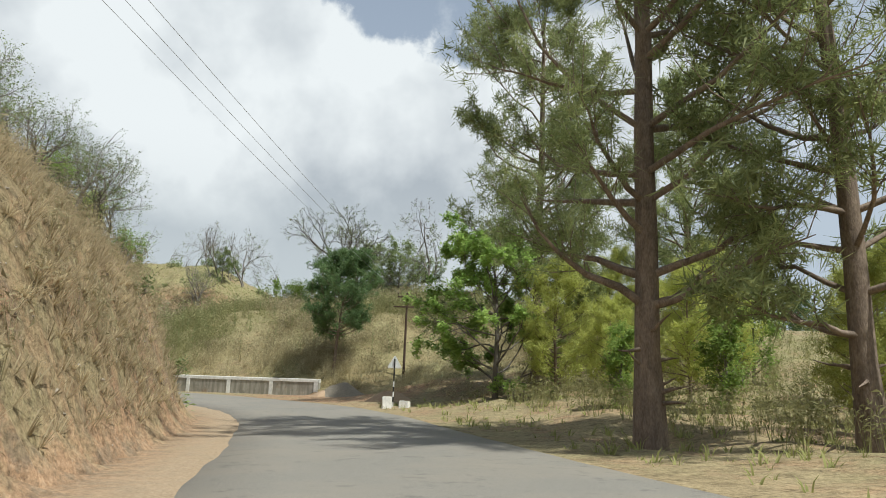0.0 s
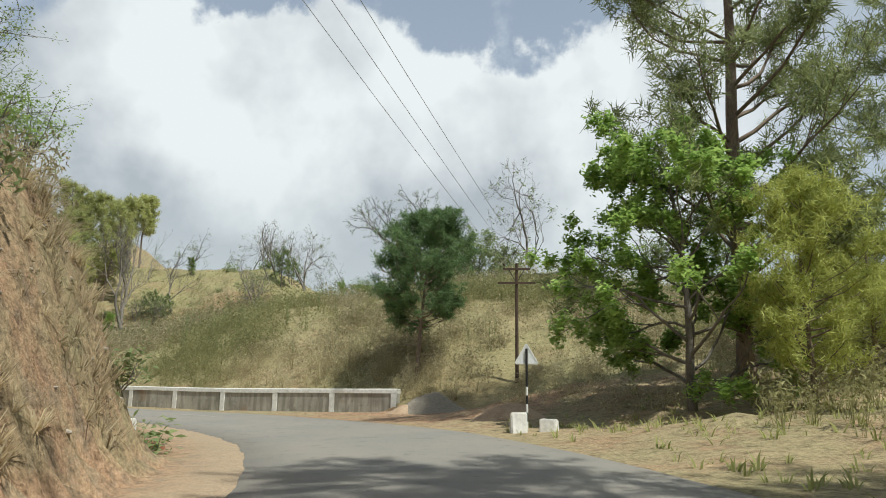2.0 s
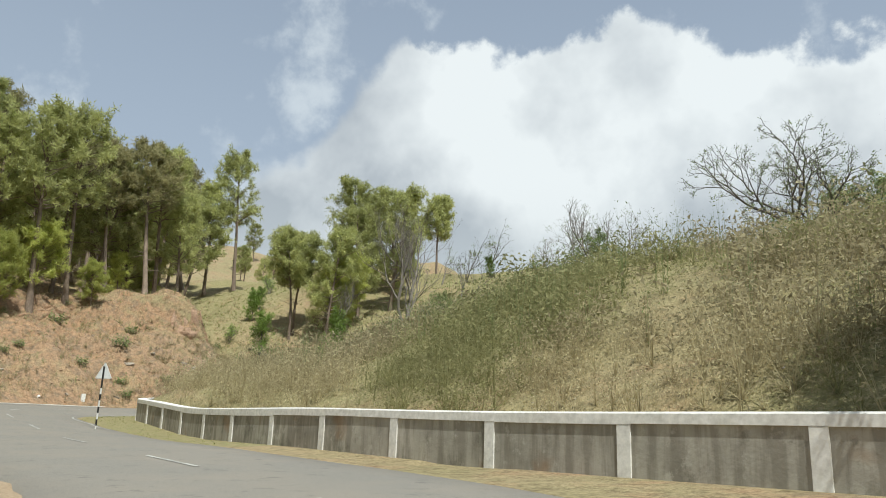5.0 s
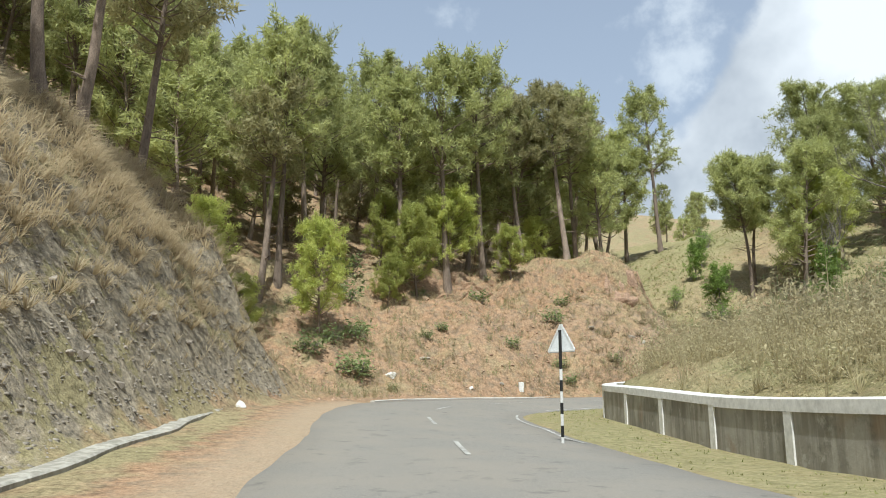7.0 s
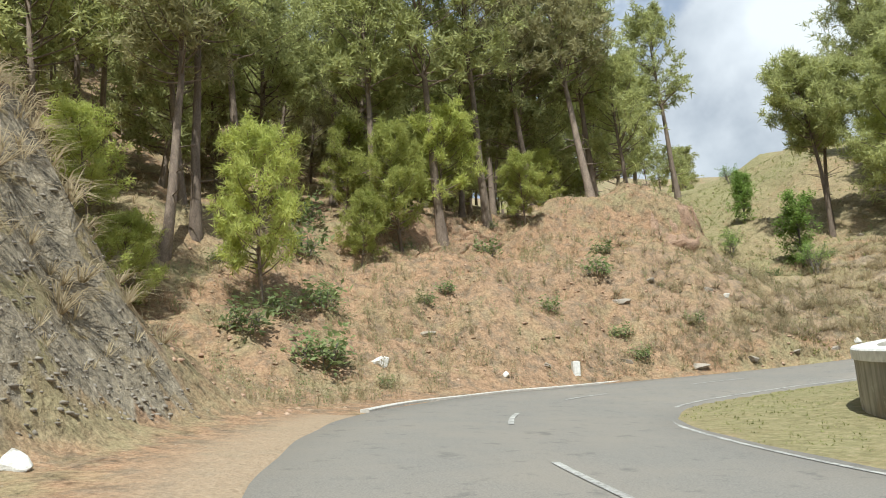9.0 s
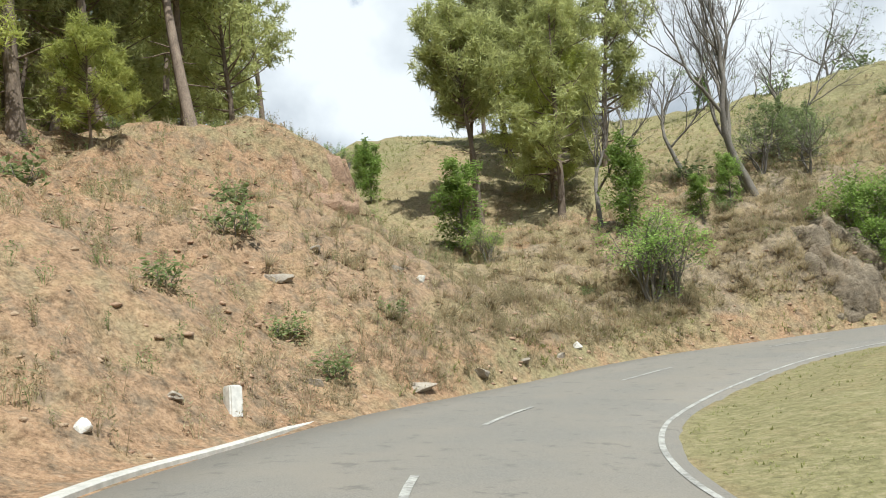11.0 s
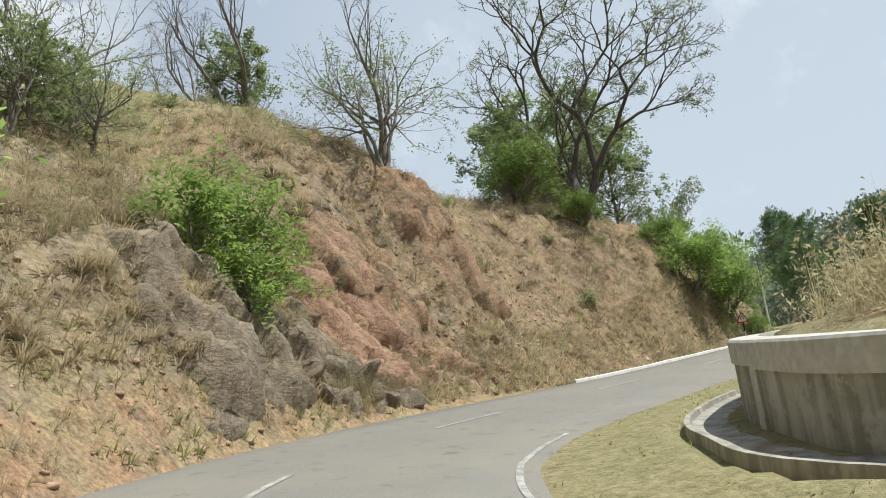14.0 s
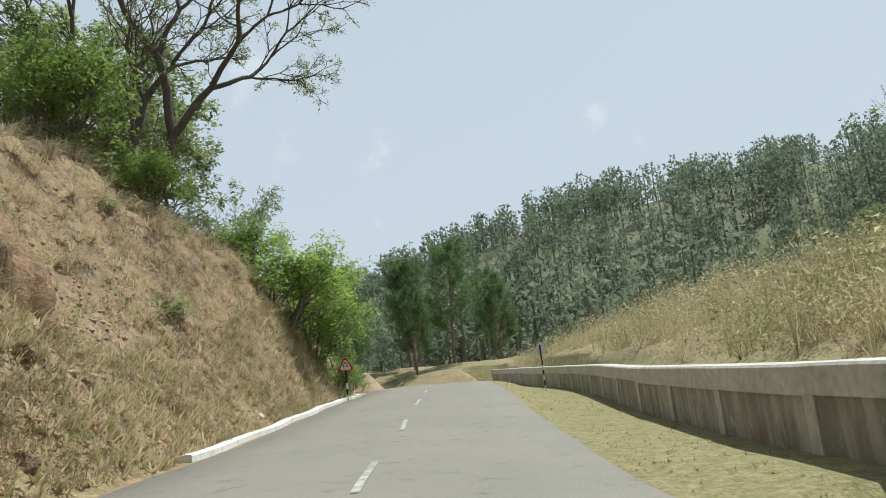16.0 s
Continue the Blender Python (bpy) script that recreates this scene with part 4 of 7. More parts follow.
def grow(rng, wood, start, way, length, radius, depth, tips, wob=0.16, fork=(2, 4), shrink=0.68, lift=0.05, angle=0.65, sides=5, fine=None, split=0):
    steps = 4 if depth > 1 else 3
    b = wander(rng, start, way, length, steps, wob, lift)
    tube(fine if fine is not None and depth < split else wood, b, np.linspace(radius, radius * 0.62, steps + 1), max(3, sides))
    if depth == 0:
        tips.append((b[-1], b[-1] - b[-2]))
        tips.append((b[-2], b[-1] - b[-2]))
        return
    for k in range(int(rng.integers(*fork)) + (1 if depth > 2 else 0)):
        w = 1.0 if k == 0 else rng.uniform(0.45, 1.0)
        i = min(int(w * steps), steps - 1)
        s = b[i] + (b[i + 1] - b[i]) * (w * steps - i)
        d = b[-1] - b[-2]
        d = d / np.linalg.norm(d) + rng.normal(0, angle * (0.5 if k == 0 else 1.0), 3)
        grow(rng, wood, s, d, length * shrink * rng.uniform(0.75, 1.15), radius * 0.6 * (1.0 if k == 0 else 0.8), depth - 1, tips, wob, fork, shrink, lift, angle, sides - 1, fine, split)


def bare_tree(seed, height, label, depth=5, angle=0.6, lift=0.05, leaves=0.0, stems=1, name="bare_tree", group="bare trees on the slope", mat=None, start=0.34, leaf=0.09, radius=None, crown_name="crown"):
    """A tree in its leafless season; leaves: how many tips still carry some."""
    rng = np.random.default_rng(seed)
    wood, crown, limbs, tips = Soup(), Soup(), Soup(), []
    for k in range(stems):
        d = (rng.normal(0, 0.08 + 0.18 * (stems > 1)), rng.normal(0, 0.08 + 0.18 * (stems > 1)), 1)
        grow(rng, wood, (rng.normal(0, 0.1 * (stems > 1)), rng.normal(0, 0.1 * (stems > 1)), -0.3), d, height * start, radius or height * 0.016, depth, tips, 0.13, (2, 4), 0.74, lift, angle, 7, limbs, depth)
    p = np.array([t[0] for t in tips])
    blades(limbs, rng, p, np.array([t[1] / (np.linalg.norm(t[1]) + 1e-9) for t in tips]), 3, height * 0.045, 0.014, 0.55)
    if leaves:
        keep = rng.random(len(p)) < leaves
        leaf_cards(crown, rng, p[keep], leaf, 0.4, 7)
    return make_tree(name, wood, crown, PALE_BARK, mat or DULL, label, "tree", group, crown_name, limbs)


def leafy(seed, height, label, width=0.45, clear=0.2, depth=4, per=14, leaf=0.10, mat=None, stems=1, name="leafy_tree", group="", category="tree", spread=0.35, lift=0.06, deep=3):
    """A broad-leaved tree or bush: limbs that end in sprays of leaves."""
    rng = np.random.default_rng(seed)
    wood, crown, limbs, tips = Soup(), Soup(), Soup(), []
    if stems == 1:
        t = wander(rng, (0, 0, -0.3), (0, 0, 1), height * 0.72, 6, 0.06)
        rad = np.linspace(height * 0.016, height * 0.005, 7)
        tube(wood, t, rad, 7)
        n = int(10 + height * 2.4)
        for k in range(n):
            u = clear + (1 - clear) * (k + 0.5) / n
            i = min(int(u * 5.99), 5)
            p = t[i] + (t[i + 1] - t[i]) * (u * 5.99 - i)
            a = k * 2.4 + rng.normal(0, 0.3)
            ln = height * width * (0.55 + 0.6 * math.sin(math.pi * min(1, 0.2 + u * 0.75))) * rng.uniform(0.45, 0.8)
            grow(rng, wood, p, (math.cos(a), math.sin(a), 0.25 + 0.5 * u), ln * 0.5, rad[i] * 0.4, 2, tips, 0.16, (2, 4), 0.72, lift, 0.6, 5, limbs, 9)
    else:
        for k in range(stems):
            a = k * 2.4
            d = (spread * math.cos(a) + rng.normal(0, 0.15), spread * math.sin(a) + rng.normal(0, 0.15), 1)
            grow(rng, wood, (0.12 * math.cos(a), 0.12 * math.sin(a), -0.15), d, height * 0.33, height * 0.014, deep, tips, 0.15, (2, 4), 0.74, lift, 0.65, 5)
    p = np.array([q[0] for q in tips])
    leaf_cards(crown, rng, p + rng.normal(0, leaf * 1.2, p.shape), leaf, 0.6, per)
    return make_tree(name, wood, crown, PALE_BARK, mat or LEAVES, label, category, group, "foliage" if stems > 1 else "crown", limbs)


def plant(ob, x, y, size=1.0, turn=None, rng=random.Random(9), sink=0.0, lean=0.0):
    """Sets a thing on the ground."""
    turn = rng.uniform(0, 360) if turn is None else turn
    m = pose(x, y, ground(x, y) - sink, rng.uniform(-lean, lean), rng.uniform(-lean, lean), turn) @ Matrix.Diagonal((size, size, size * rng.uniform(0.94, 1.08), 1))
    return m


USED = set()


def put(ob, x, y, size=1.0, turn=None, lean=0.0):
    """The first time the model itself stands there, later a copy."""
    m = plant(ob, x, y, size, turn, lean=lean)
    if ob.name in USED:
        return copy_thing(ob, m)
    USED.add(ob.name)
    ob.matrix_basis = m
    return ob


# pines: each model is about 15 m, 14 m and so on; size scales it
TALL_LABEL = "tall pine with bare lower trunk on dry slope"
P_TALL = [pine(11, 15.0, 7.5, 3.1, NEEDLES, TALL_LABEL, tufts=2, blade=(0.46, 0.095), count=15, per=6, twigs=False, top=0.05),
          pine(12, 13.0, 4.8, 3.2, NEEDLES, TALL_LABEL, tufts=2, blade=(0.46, 0.095), count=15, per=6, twigs=False, top=0.05),
          pine(13, 14.0, 7.5, 2.8, DRY_NEEDLES, TALL_LABEL, tufts=2, blade=(0.46, 0.095), count=15, per=6, twigs=False, top=0.05),
          pine(14, 11.5, 3.6, 3.0, NEEDLES, TALL_LABEL, tufts=2, blade=(0.46, 0.095), count=15, per=6, twigs=False, top=0.05),
          pine(19, 13.5, 6.0, 3.3, NEEDLES, TALL_LABEL, tufts=2, blade=(0.46, 0.095), count=15, per=6, twigs=False, top=0.05)]
YOUNG_LABEL = "young bushy yellow-green pine on earth slope"
P_YOUNG = [pine(21, 6.5, 1.2, 2.0, YOUNG_NEEDLES, YOUNG_LABEL, tufts=3, blade=(0.36, 0.05), count=17, twigs=False, group="young pines", dead=1, top=0.15),
           pine(22, 5.5, 0.9, 2.0, YOUNG_NEEDLES, YOUNG_LABEL, tufts=3, blade=(0.36, 0.05), count=17, twigs=False, group="young pines", dead=1, top=0.15)]

P_FULL = [pine(17, 11.5, 1.6, 3.1, NEEDLES, "dense pine with foliage low down on the wooded slope", tufts=2, blade=(0.5, 0.10), count=14, per=6, twigs=False, top=0.12, dead=2),
          pine(20, 10.0, 1.2, 3.0, DRY_NEEDLES, "dense pine with foliage low down on the wooded slope", tufts=2, blade=(0.5, 0.10), count=14, per=6, twigs=False, top=0.12, dead=2)]
P_FAR = [pine(15, 13.5, 4.5, 3.3, NEEDLES, "tall pine higher up on the wooded slope", tufts=2, blade=(0.66, 0.16), count=8, per=5, twigs=False, top=0.05, dead=2),
         pine(16, 12, 3.4, 3.4, NEEDLES, "tall pine higher up on the wooded slope", tufts=2, blade=(0.66, 0.16), count=8, per=5, twigs=False, top=0.05, dead=2)]

# the wood on the western slope
wood_rng = random.Random(31)
SPOTS = []


def far_enough(x, y, gap):
    return all((x - a) ** 2 + (y - b) ** 2 > gap * gap for a, b in SPOTS)


for x, y, size, kind in [(-68.9, 57.0, 0.92, 0), (-75.4, 52.7, 0.95, 1), (-80.0, 64.0, 1.05, 2), (-73.2, 67.2, 0.98, 0), (-71.6, 68.6, 0.85, 1), (-84.2, 80.4, 1.02, 1), (-88.0, 77.0, 0.95, 3),
                         (-63.9, 41.4, 0.85, 2), (-64.8, 42.6, 0.9, 0), (-47.3, 32.3, 0.85, 2), (-52.5, 33.0, 0.95, 0), (-43.0, 29.0, 0.8, 1), (-57.0, 35.0, 0.95, 2), (-37.0, 26.5, 0.8, 3),
                         (-66.5, 37.5, 0.95, 1), (-70.5, 45.5, 0.95, 0), (-72.5, 57.5, 0.9, 1), (-74.0, 61.5, 1.0, 3), (-70.5, 61.0, 0.85, 2), (-78.0, 70.0, 1.0, 0), (-81.5, 73.5, 0.95, 1)]:
    SPOTS.append((x, y))
    put(P_TALL[kind], x, y, size, lean=2.5)
tries = 0
while len(SPOTS) < 290 and tries < 12000:
    tries += 1
    x, y = -68 - 72 * wood_rng.random() ** 1.25, wood_rng.uniform(8, 84)
    if y > 66 and x > -80 - (86 - y) * 0.2:
        continue
    if x > -72 and y < 50 and y > 43:
        continue
    if far_enough(x, y, 2.7):
        SPOTS.append((x, y))
        kinds = P_FAR if x < -95 else P_FULL if x < -74 and wood_rng.random() < 0.5 else P_TALL
        put(kinds[wood_rng.randrange(len(kinds))], x, y, wood_rng.uniform(0.72, 1.08), lean=3)
for x, y, size in [(-112, 114, 0.6), (-118, 121, 0.55), (-124, 126, 0.6), (-130, 124, 0.7), (-105, 106, 0.55), (-98, 96, 0.5), (-92, 92, 0.45)]:
    put(P_FAR[int(y) % 2], x, y, size, lean=3)
for x, y, size, kind in [(-67.3, 51.7, 0.95, 0), (-69.1, 54.4, 1.05, 1), (-66.6, 49.5, 0.7, 1), (-61.2, 44.1, 1.15, 0), (-68.0, 58.6, 0.8, 1), (-64.3, 39.2, 0.9, 1), (-71.5, 50.5, 1.1, 0), (-74.5, 56.2, 1.1, 1), (-60.4, 40.2, 0.7, 1),
                         (-72.8, 63.5, 0.9, 0), (-76.0, 68.5, 0.9, 1)]:
    put(P_YOUNG[kind], x, y, size * 0.82)

# pines with round heads beyond the saddle
P_HEAD = [pine(31, 9, 4.4, 2.0, NEEDLES, "pine with a round dark head on grassy slope", tufts=3, blade=(0.38, 0.060), count=18, top=0.05, twigs=False, per=6),
          pine(32, 10.5, 2.2, 2.9, NEEDLES, "broad pine branching low on grassy slope", tufts=3, blade=(0.38, 0.060), count=17, top=0.15, twigs=False, per=7)]
for x, y, size, kind in [(-63.9, 75.5, 1.0, 0), (-64.5, 76.4, 0.92, 0), (-60.6, 85.7, 1.15, 1), (-64.3, 90.6, 0.95, 1), (-67.1, 87.8, 0.95, 1), (-60.5, 76.6, 0.85, 1), (-70.5, 92.0, 1.0, 0), (-71.2, 107.0, 1.2, 0), (-62.6, 83.0, 0.9, 1)]:
    put(P_HEAD[kind], x, y, size)

P_BROAD = pine(33, 7.0, 1.1, 2.9, YOUNG_NEEDLES, "broad young pine with long yellow-green needles", tufts=3, blade=(0.36, 0.045), count=20, top=0.1, twigs=False, per=8, group="young pines", dead=2)
put(P_BROAD, -61.8, 79.6, 1.0)

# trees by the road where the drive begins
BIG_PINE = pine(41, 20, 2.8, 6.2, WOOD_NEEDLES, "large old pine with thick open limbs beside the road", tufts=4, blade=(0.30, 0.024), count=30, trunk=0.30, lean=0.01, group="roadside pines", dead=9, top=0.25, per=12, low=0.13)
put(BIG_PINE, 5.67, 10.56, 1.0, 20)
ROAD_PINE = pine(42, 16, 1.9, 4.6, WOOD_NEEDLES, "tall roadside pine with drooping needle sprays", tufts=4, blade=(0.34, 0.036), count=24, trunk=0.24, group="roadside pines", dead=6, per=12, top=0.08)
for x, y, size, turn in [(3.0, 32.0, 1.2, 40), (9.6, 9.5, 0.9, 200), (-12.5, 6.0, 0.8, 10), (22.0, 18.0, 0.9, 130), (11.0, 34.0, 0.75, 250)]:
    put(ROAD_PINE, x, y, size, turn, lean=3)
ROAD_YOUNG = pine(43, 7.0, 0.8, 2.3, YOUNG_NEEDLES, "young yellow-green pine beside the road", tufts=3, blade=(0.34, 0.036), count=20, twigs=False, group="young roadside pines", dead=1, top=0.15, per=6)
for x, y, size in [(3.9, 27.6, 0.75), (6.0, 25.0, 0.65), (8.6, 22.5, 0.8), (7.6, 38.5, 1.0), (10.5, 27.5, 1.0), (13.0, 17.5, 0.9), (15.5, 22.5, 1.0), (6.5, 31.5, 0.95), (11.0, 13.0, 0.7)]:
    put(ROAD_YOUNG, x, y, size)
CONIFER = pine(44, 8.9, 2.9, 2.9, DARK_NEEDLES, "dense dark conifer with a leaning trunk", tufts=3, blade=(0.34, 0.045), count=26, trunk=0.13, name="conifer", group="", dead=4, top=0.22, per=8)
put(CONIFER, -9.4, 39.8, 0.86, 70)
GREEN = leafy(51, 9.2, "fresh green broad-leaved tree beside the road", 0.55, 0.1, per=95, leaf=0.10, mat=LEAVES)
put(GREEN, 1.2, 29.6, 1.02, 0)
SAPLING = leafy(52, 5.0, "slender green sapling on the slope", 0.34, 0.15, per=20, leaf=0.085, mat=BRIGHT, name="sapling", group="saplings")
for x, y, size in [(-63.0, 71.6, 0.95), (-57.0, 74.6, 0.95), (-54.6, 76.6, 0.5), (-53.6, 78.0, 0.55), (9.2, 19.5, 0.9), (6.0, 20.0, 0.7), (12.6, 29.8, 1.1), (-37.0, 103.0, 0.7), (-30.5, 100.5, 0.8), (-56.5, 97.5, 0.6), (-70.0, 76.0, 0.8), (-72.0, 78.5, 0.6)]:
    put(SAPLING, x, y, size)

# bare and half-bare trees
BARE = [bare_tree(61, 11, "tall bare grey tree on dry slope", 5, 0.33, 0.16, start=0.36, stems=2),
        bare_tree(62, 8, "slim bare tree with crooked limbs on dry slope", 4, 0.5, 0.10, start=0.36),
        bare_tree(63, 6, "small bare tree on the ridge", 4, 0.62, 0.03, leaves=0.25, leaf=0.08, start=0.34)]
UMBRELLA = bare_tree(65, 8, "flat-topped bare tree on the far slope", 5, 0.75, 0.0, leaves=0.15, leaf=0.09, name="bare_tree", start=0.4)
for x, y, size, k in [(-52.8, 79.2, 1.1, 0), (-58.4, 75.3, 1.0, 1), (-56.2, 83.4, 1.05, 1), (-50.4, 84.4, 1.0, 1), (-49.8, 102.0, 1.0, 2), (-46.5, 101.5, 0.9, 2), (-43.6, 101.0, 0.8, 2), (-53.5, 100.5, 0.7, 2),
                      (-40.4, 98.5, 1.2, 1), (-41.6, 93.0, 1.1, 1), (-42.6, 92.4, 0.95, 1), (-40.2, 84.6, 0.9, 1), (-57.2, 98.8, 1.0, 2), (-59.6, 97.5, 1.0, 2), (-62.0, 96.0, 1.0, 2), (-36.0, 104.5, 1.0, 2), (-39.5, 103.0, 0.9, 2), (-66.0, 93.0, 1.0, 1)]:
    put(BARE[k], x, y, size)


def spreading_tree(x, y, right):
    """A large tree that forks at the ground into two dark trunks and opens into a wide thin crown."""
    rng = np.random.default_rng(6)
    ob = new("spreading_tree")
    tagged(ob, "large spreading tree with dark forked trunks and thin leaves", "tree")
    ob.matrix_basis = pose(x, y, ground(x, y))
    r, back = np.array([*right, 0.0]), np.array([-right[1], right[0], 0.0])
    twigs, tips = Soup(), []

    def limb(soup, start, way, length, radius, depth):
        b = wander(rng, start, way, length, 5, 0.10, 0.02)
        tube(soup if depth > 5 else twigs, b, np.linspace(radius, radius * 0.74, 6), 8 if depth > 5 else 4 if depth > 2 else 3)
        if depth == 0:
            tips.extend([b[-1], b[-2], b[-3]])
            return
        d = b[-1] - b[-2]
        d = d / np.linalg.norm(d)
        turn = np.cross(d, rng.normal(0, 1, 3))
        turn /= np.linalg.norm(turn)
        for sgn, rr, ll in ((1, 0.76, 0.84), (-1, 0.64, 0.74)):
            w = d + sgn * turn * rng.uniform(0.36, 0.62)
            w[2] *= 0.86 if depth < 6 else 1.0
            limb(soup, b[-1], w, length * ll * rng.uniform(0.85, 1.1), radius * rr, depth - 1)
        if depth < 6 and rng.random() < 0.55:
            w = d - turn * 0.3 + rng.normal(0, 0.5, 3)
            limb(soup, b[2], w, length * 0.6, radius * 0.45, max(0, depth - 2))

    for way, rad, ln in ((r * 0.10 + np.array([0, 0, 1.0]), 0.26, 3.0), (r * 0.66 + back * 0.1 + np.array([0, 0, 1.0]), 0.23, 3.1), (-r * 0.55 - back * 0.35 + np.array([0, 0, 1.0]), 0.13, 2.2)):
        soup = Soup()
        limb(soup, way * -0.25, way, ln * 1.12, rad * 1.15, 8 if rad > 0.2 else 6)
        t = new("trunk", soup.mesh("trunk", DARK_BARK, True))
        t.parent = ob
    p = np.array(tips)
    blades(twigs, rng, p, rng.normal(0, 1, p.shape) + np.array([0, 0, 0.5]), 2, 0.45, 0.016, 0.5)
    t = new("branch_work", twigs.mesh("branch_work", DARK_BARK, True))
    t.parent = ob
    tagged(t, kind="stuff")
    crown = Soup()
    leaf_cards(crown, rng, p[rng.random(len(p)) < 0.5], 0.085, 0.4, 4)
    t = new("crown", crown.mesh("crown", DULL))
    t.parent = ob


def bamboo(x, y, height):
    """A clump of thin canes that arch over and hang with narrow leaves."""
    rng = np.random.default_rng(15)
    ob = new("bamboo_clump")
    tagged(ob, "clump of thin bamboo canes with drooping narrow leaves", "bamboo")
    ob.matrix_basis = pose(x, y, ground(x, y))
    roots, ways = [], []
    for k in range(26):
        a = rng.uniform(0, 6.283)
        lean = rng.uniform(0.05, 0.30)
        p, d, pts = np.array([0.5 * math.cos(a), 0.5 * math.sin(a), -0.2]), np.array([lean * math.cos(a), lean * math.sin(a), 1.0]), []
        n = 12
        for q in range(n + 1):
            pts.append(p.copy())
            p = p + d / np.linalg.norm(d) * height * rng.uniform(0.9, 1.1) / n
            d = d + np.array([math.cos(a), math.sin(a), -0.5]) * (0.020 + 0.11 * (q / n) ** 2)
            if q > 4:
                for _ in range(9):
                    roots.append(p + rng.normal(0, 0.16, 3))
                    ways.append(np.array([math.cos(a) * 0.5, math.sin(a) * 0.5, -0.7]))
        soup = Soup()
        tube(soup, pts, np.linspace(0.032, 0.006, n + 1), 5)
        c = new("cane", soup.mesh("cane", PALE_BARK, True))
        c.parent = ob
    crown = Soup()
    blades(crown, rng, np.array(roots), np.array(ways), 5, 0.26, 0.035, 0.5)
    c = new("foliage", crown.mesh("foliage", DULL))
    c.parent = ob


DARK_BARK = make_simple("dark_grey_bark", [(0.3, (0.055, 0.048, 0.042)), (0.5, (0.11, 0.095, 0.082)), (0.75, (0.19, 0.165, 0.14))], 4.0, 0.95, 0.03, stretch=(1, 1, 0.4))
spreading_tree(-23.0, 91.2, (0.55, -0.83))
bamboo(-12.4, 94.3, 6.0)
for x, y, size in [(-7.0, 58.0, 1.1), (-41.6, 101.9, 1.05), (-49.0, 104.0, 0.8)]:
    put(UMBRELLA, x, y, size)

# leafy trees and bushes on the upper side of the road
ROUND = leafy(71, 7.0, "dense round-headed green tree on the ridge", 0.5, 0.1, per=22, leaf=0.11, mat=DULL, group="green trees on the ridge")
for x, y, size in [(-41.5, 93.5, 0.82), (-43.8, 101.8, 0.75), (-16.8, 95.8, 1.8), (-24.8, 95.0, 1.35), (-13.2, 97.0, 1.6), (-20.8, 97.0, 1.8), (-51.7, 82.3, 0.6), (-50.6, 83.4, 0.55), (-9.0, 93.0, 0.9), (2.0, 60.0, 0.8), (6.0, 56.0, 0.9)]:
    put(ROUND, x, y, size)
FORKED = leafy(76, 8.0, "forked green tree with thin leaves at the bank's lip", per=5, leaf=0.08, mat=DULL, stems=5, name="leafy_tree", spread=0.30, lift=0.03, deep=4, group="green trees on the ridge")
for x, y, size in [(-40.4, 84.3, 0.78), (-8.6, 9.8, 0.40), (-9.2, 12.4, 0.42), (-9.9, 14.4, 0.50), (-10.9, 16.6, 0.45), (-11.6, 18.6, 0.52), (-12.8, 20.6, 0.40), (-8.4, 7.2, 0.42), (-10.8, 11.6, 0.5), (-12.4, 15.6, 0.5), (-29.3, 90.0, 0.42), (-19.5, 95.0, 1.15), (-52.4, 80.6, 0.6), (-50.6, 81.4, 0.6)]:
    put(FORKED, x, y, size)
THICKET = leafy(72, 4.2, "tall thin-leaved green shrub on the bank", per=9, leaf=0.07, mat=LEAVES, stems=7, name="shrub", category="shrub", spread=0.16, lift=0.1, group="shrubs on the bank")
for x, y, size in [(-55.8, 71.1, 1.0), (-55.2, 71.8, 0.85), (-9.4, 15.6, 0.35), (-10.6, 17.6, 0.45), (-11.5, 19.6, 0.5), (-10.4, 13.2, 0.4), (-9.2, 11.0, 0.35), (-61.5, 70.5, 0.5), (-67.4, 71.6, 0.4), (-68.0, 72.4, 0.35), (-78.8, 85.1, 0.5), (-76.0, 83.0, 0.45)]:
    put(THICKET, x, y, size)
BUSH = leafy(73, 3.0, "bright green rounded bush on the bank", per=17, leaf=0.065, mat=BRIGHT, stems=11, name="bush", category="bush", spread=0.62, lift=0.03, group="bright bushes on the bank")
for x, y, size in [(-49.1, 78.2, 1.15), (-48.2, 78.0, 0.8), (-21.4, 86.3, 1.25), (-18.4, 86.6, 1.0), (-26.0, 88.6, 0.7), (-29.0, 90.0, 1.2), (-16.4, 86.3, 0.55), (-16.0, 88.6, 0.9), (-18.6, 89.4, 1.0)]:
    put(BUSH, x, y, size)
LOW_BUSH = leafy(74, 1.0, "small dull green bush on dry earth", per=5, leaf=0.085, mat=DULL, stems=9, deep=1, name="small_bush", category="bush", spread=0.6, lift=0.0, group="small bushes on the slope")
bush_rng = random.Random(5)
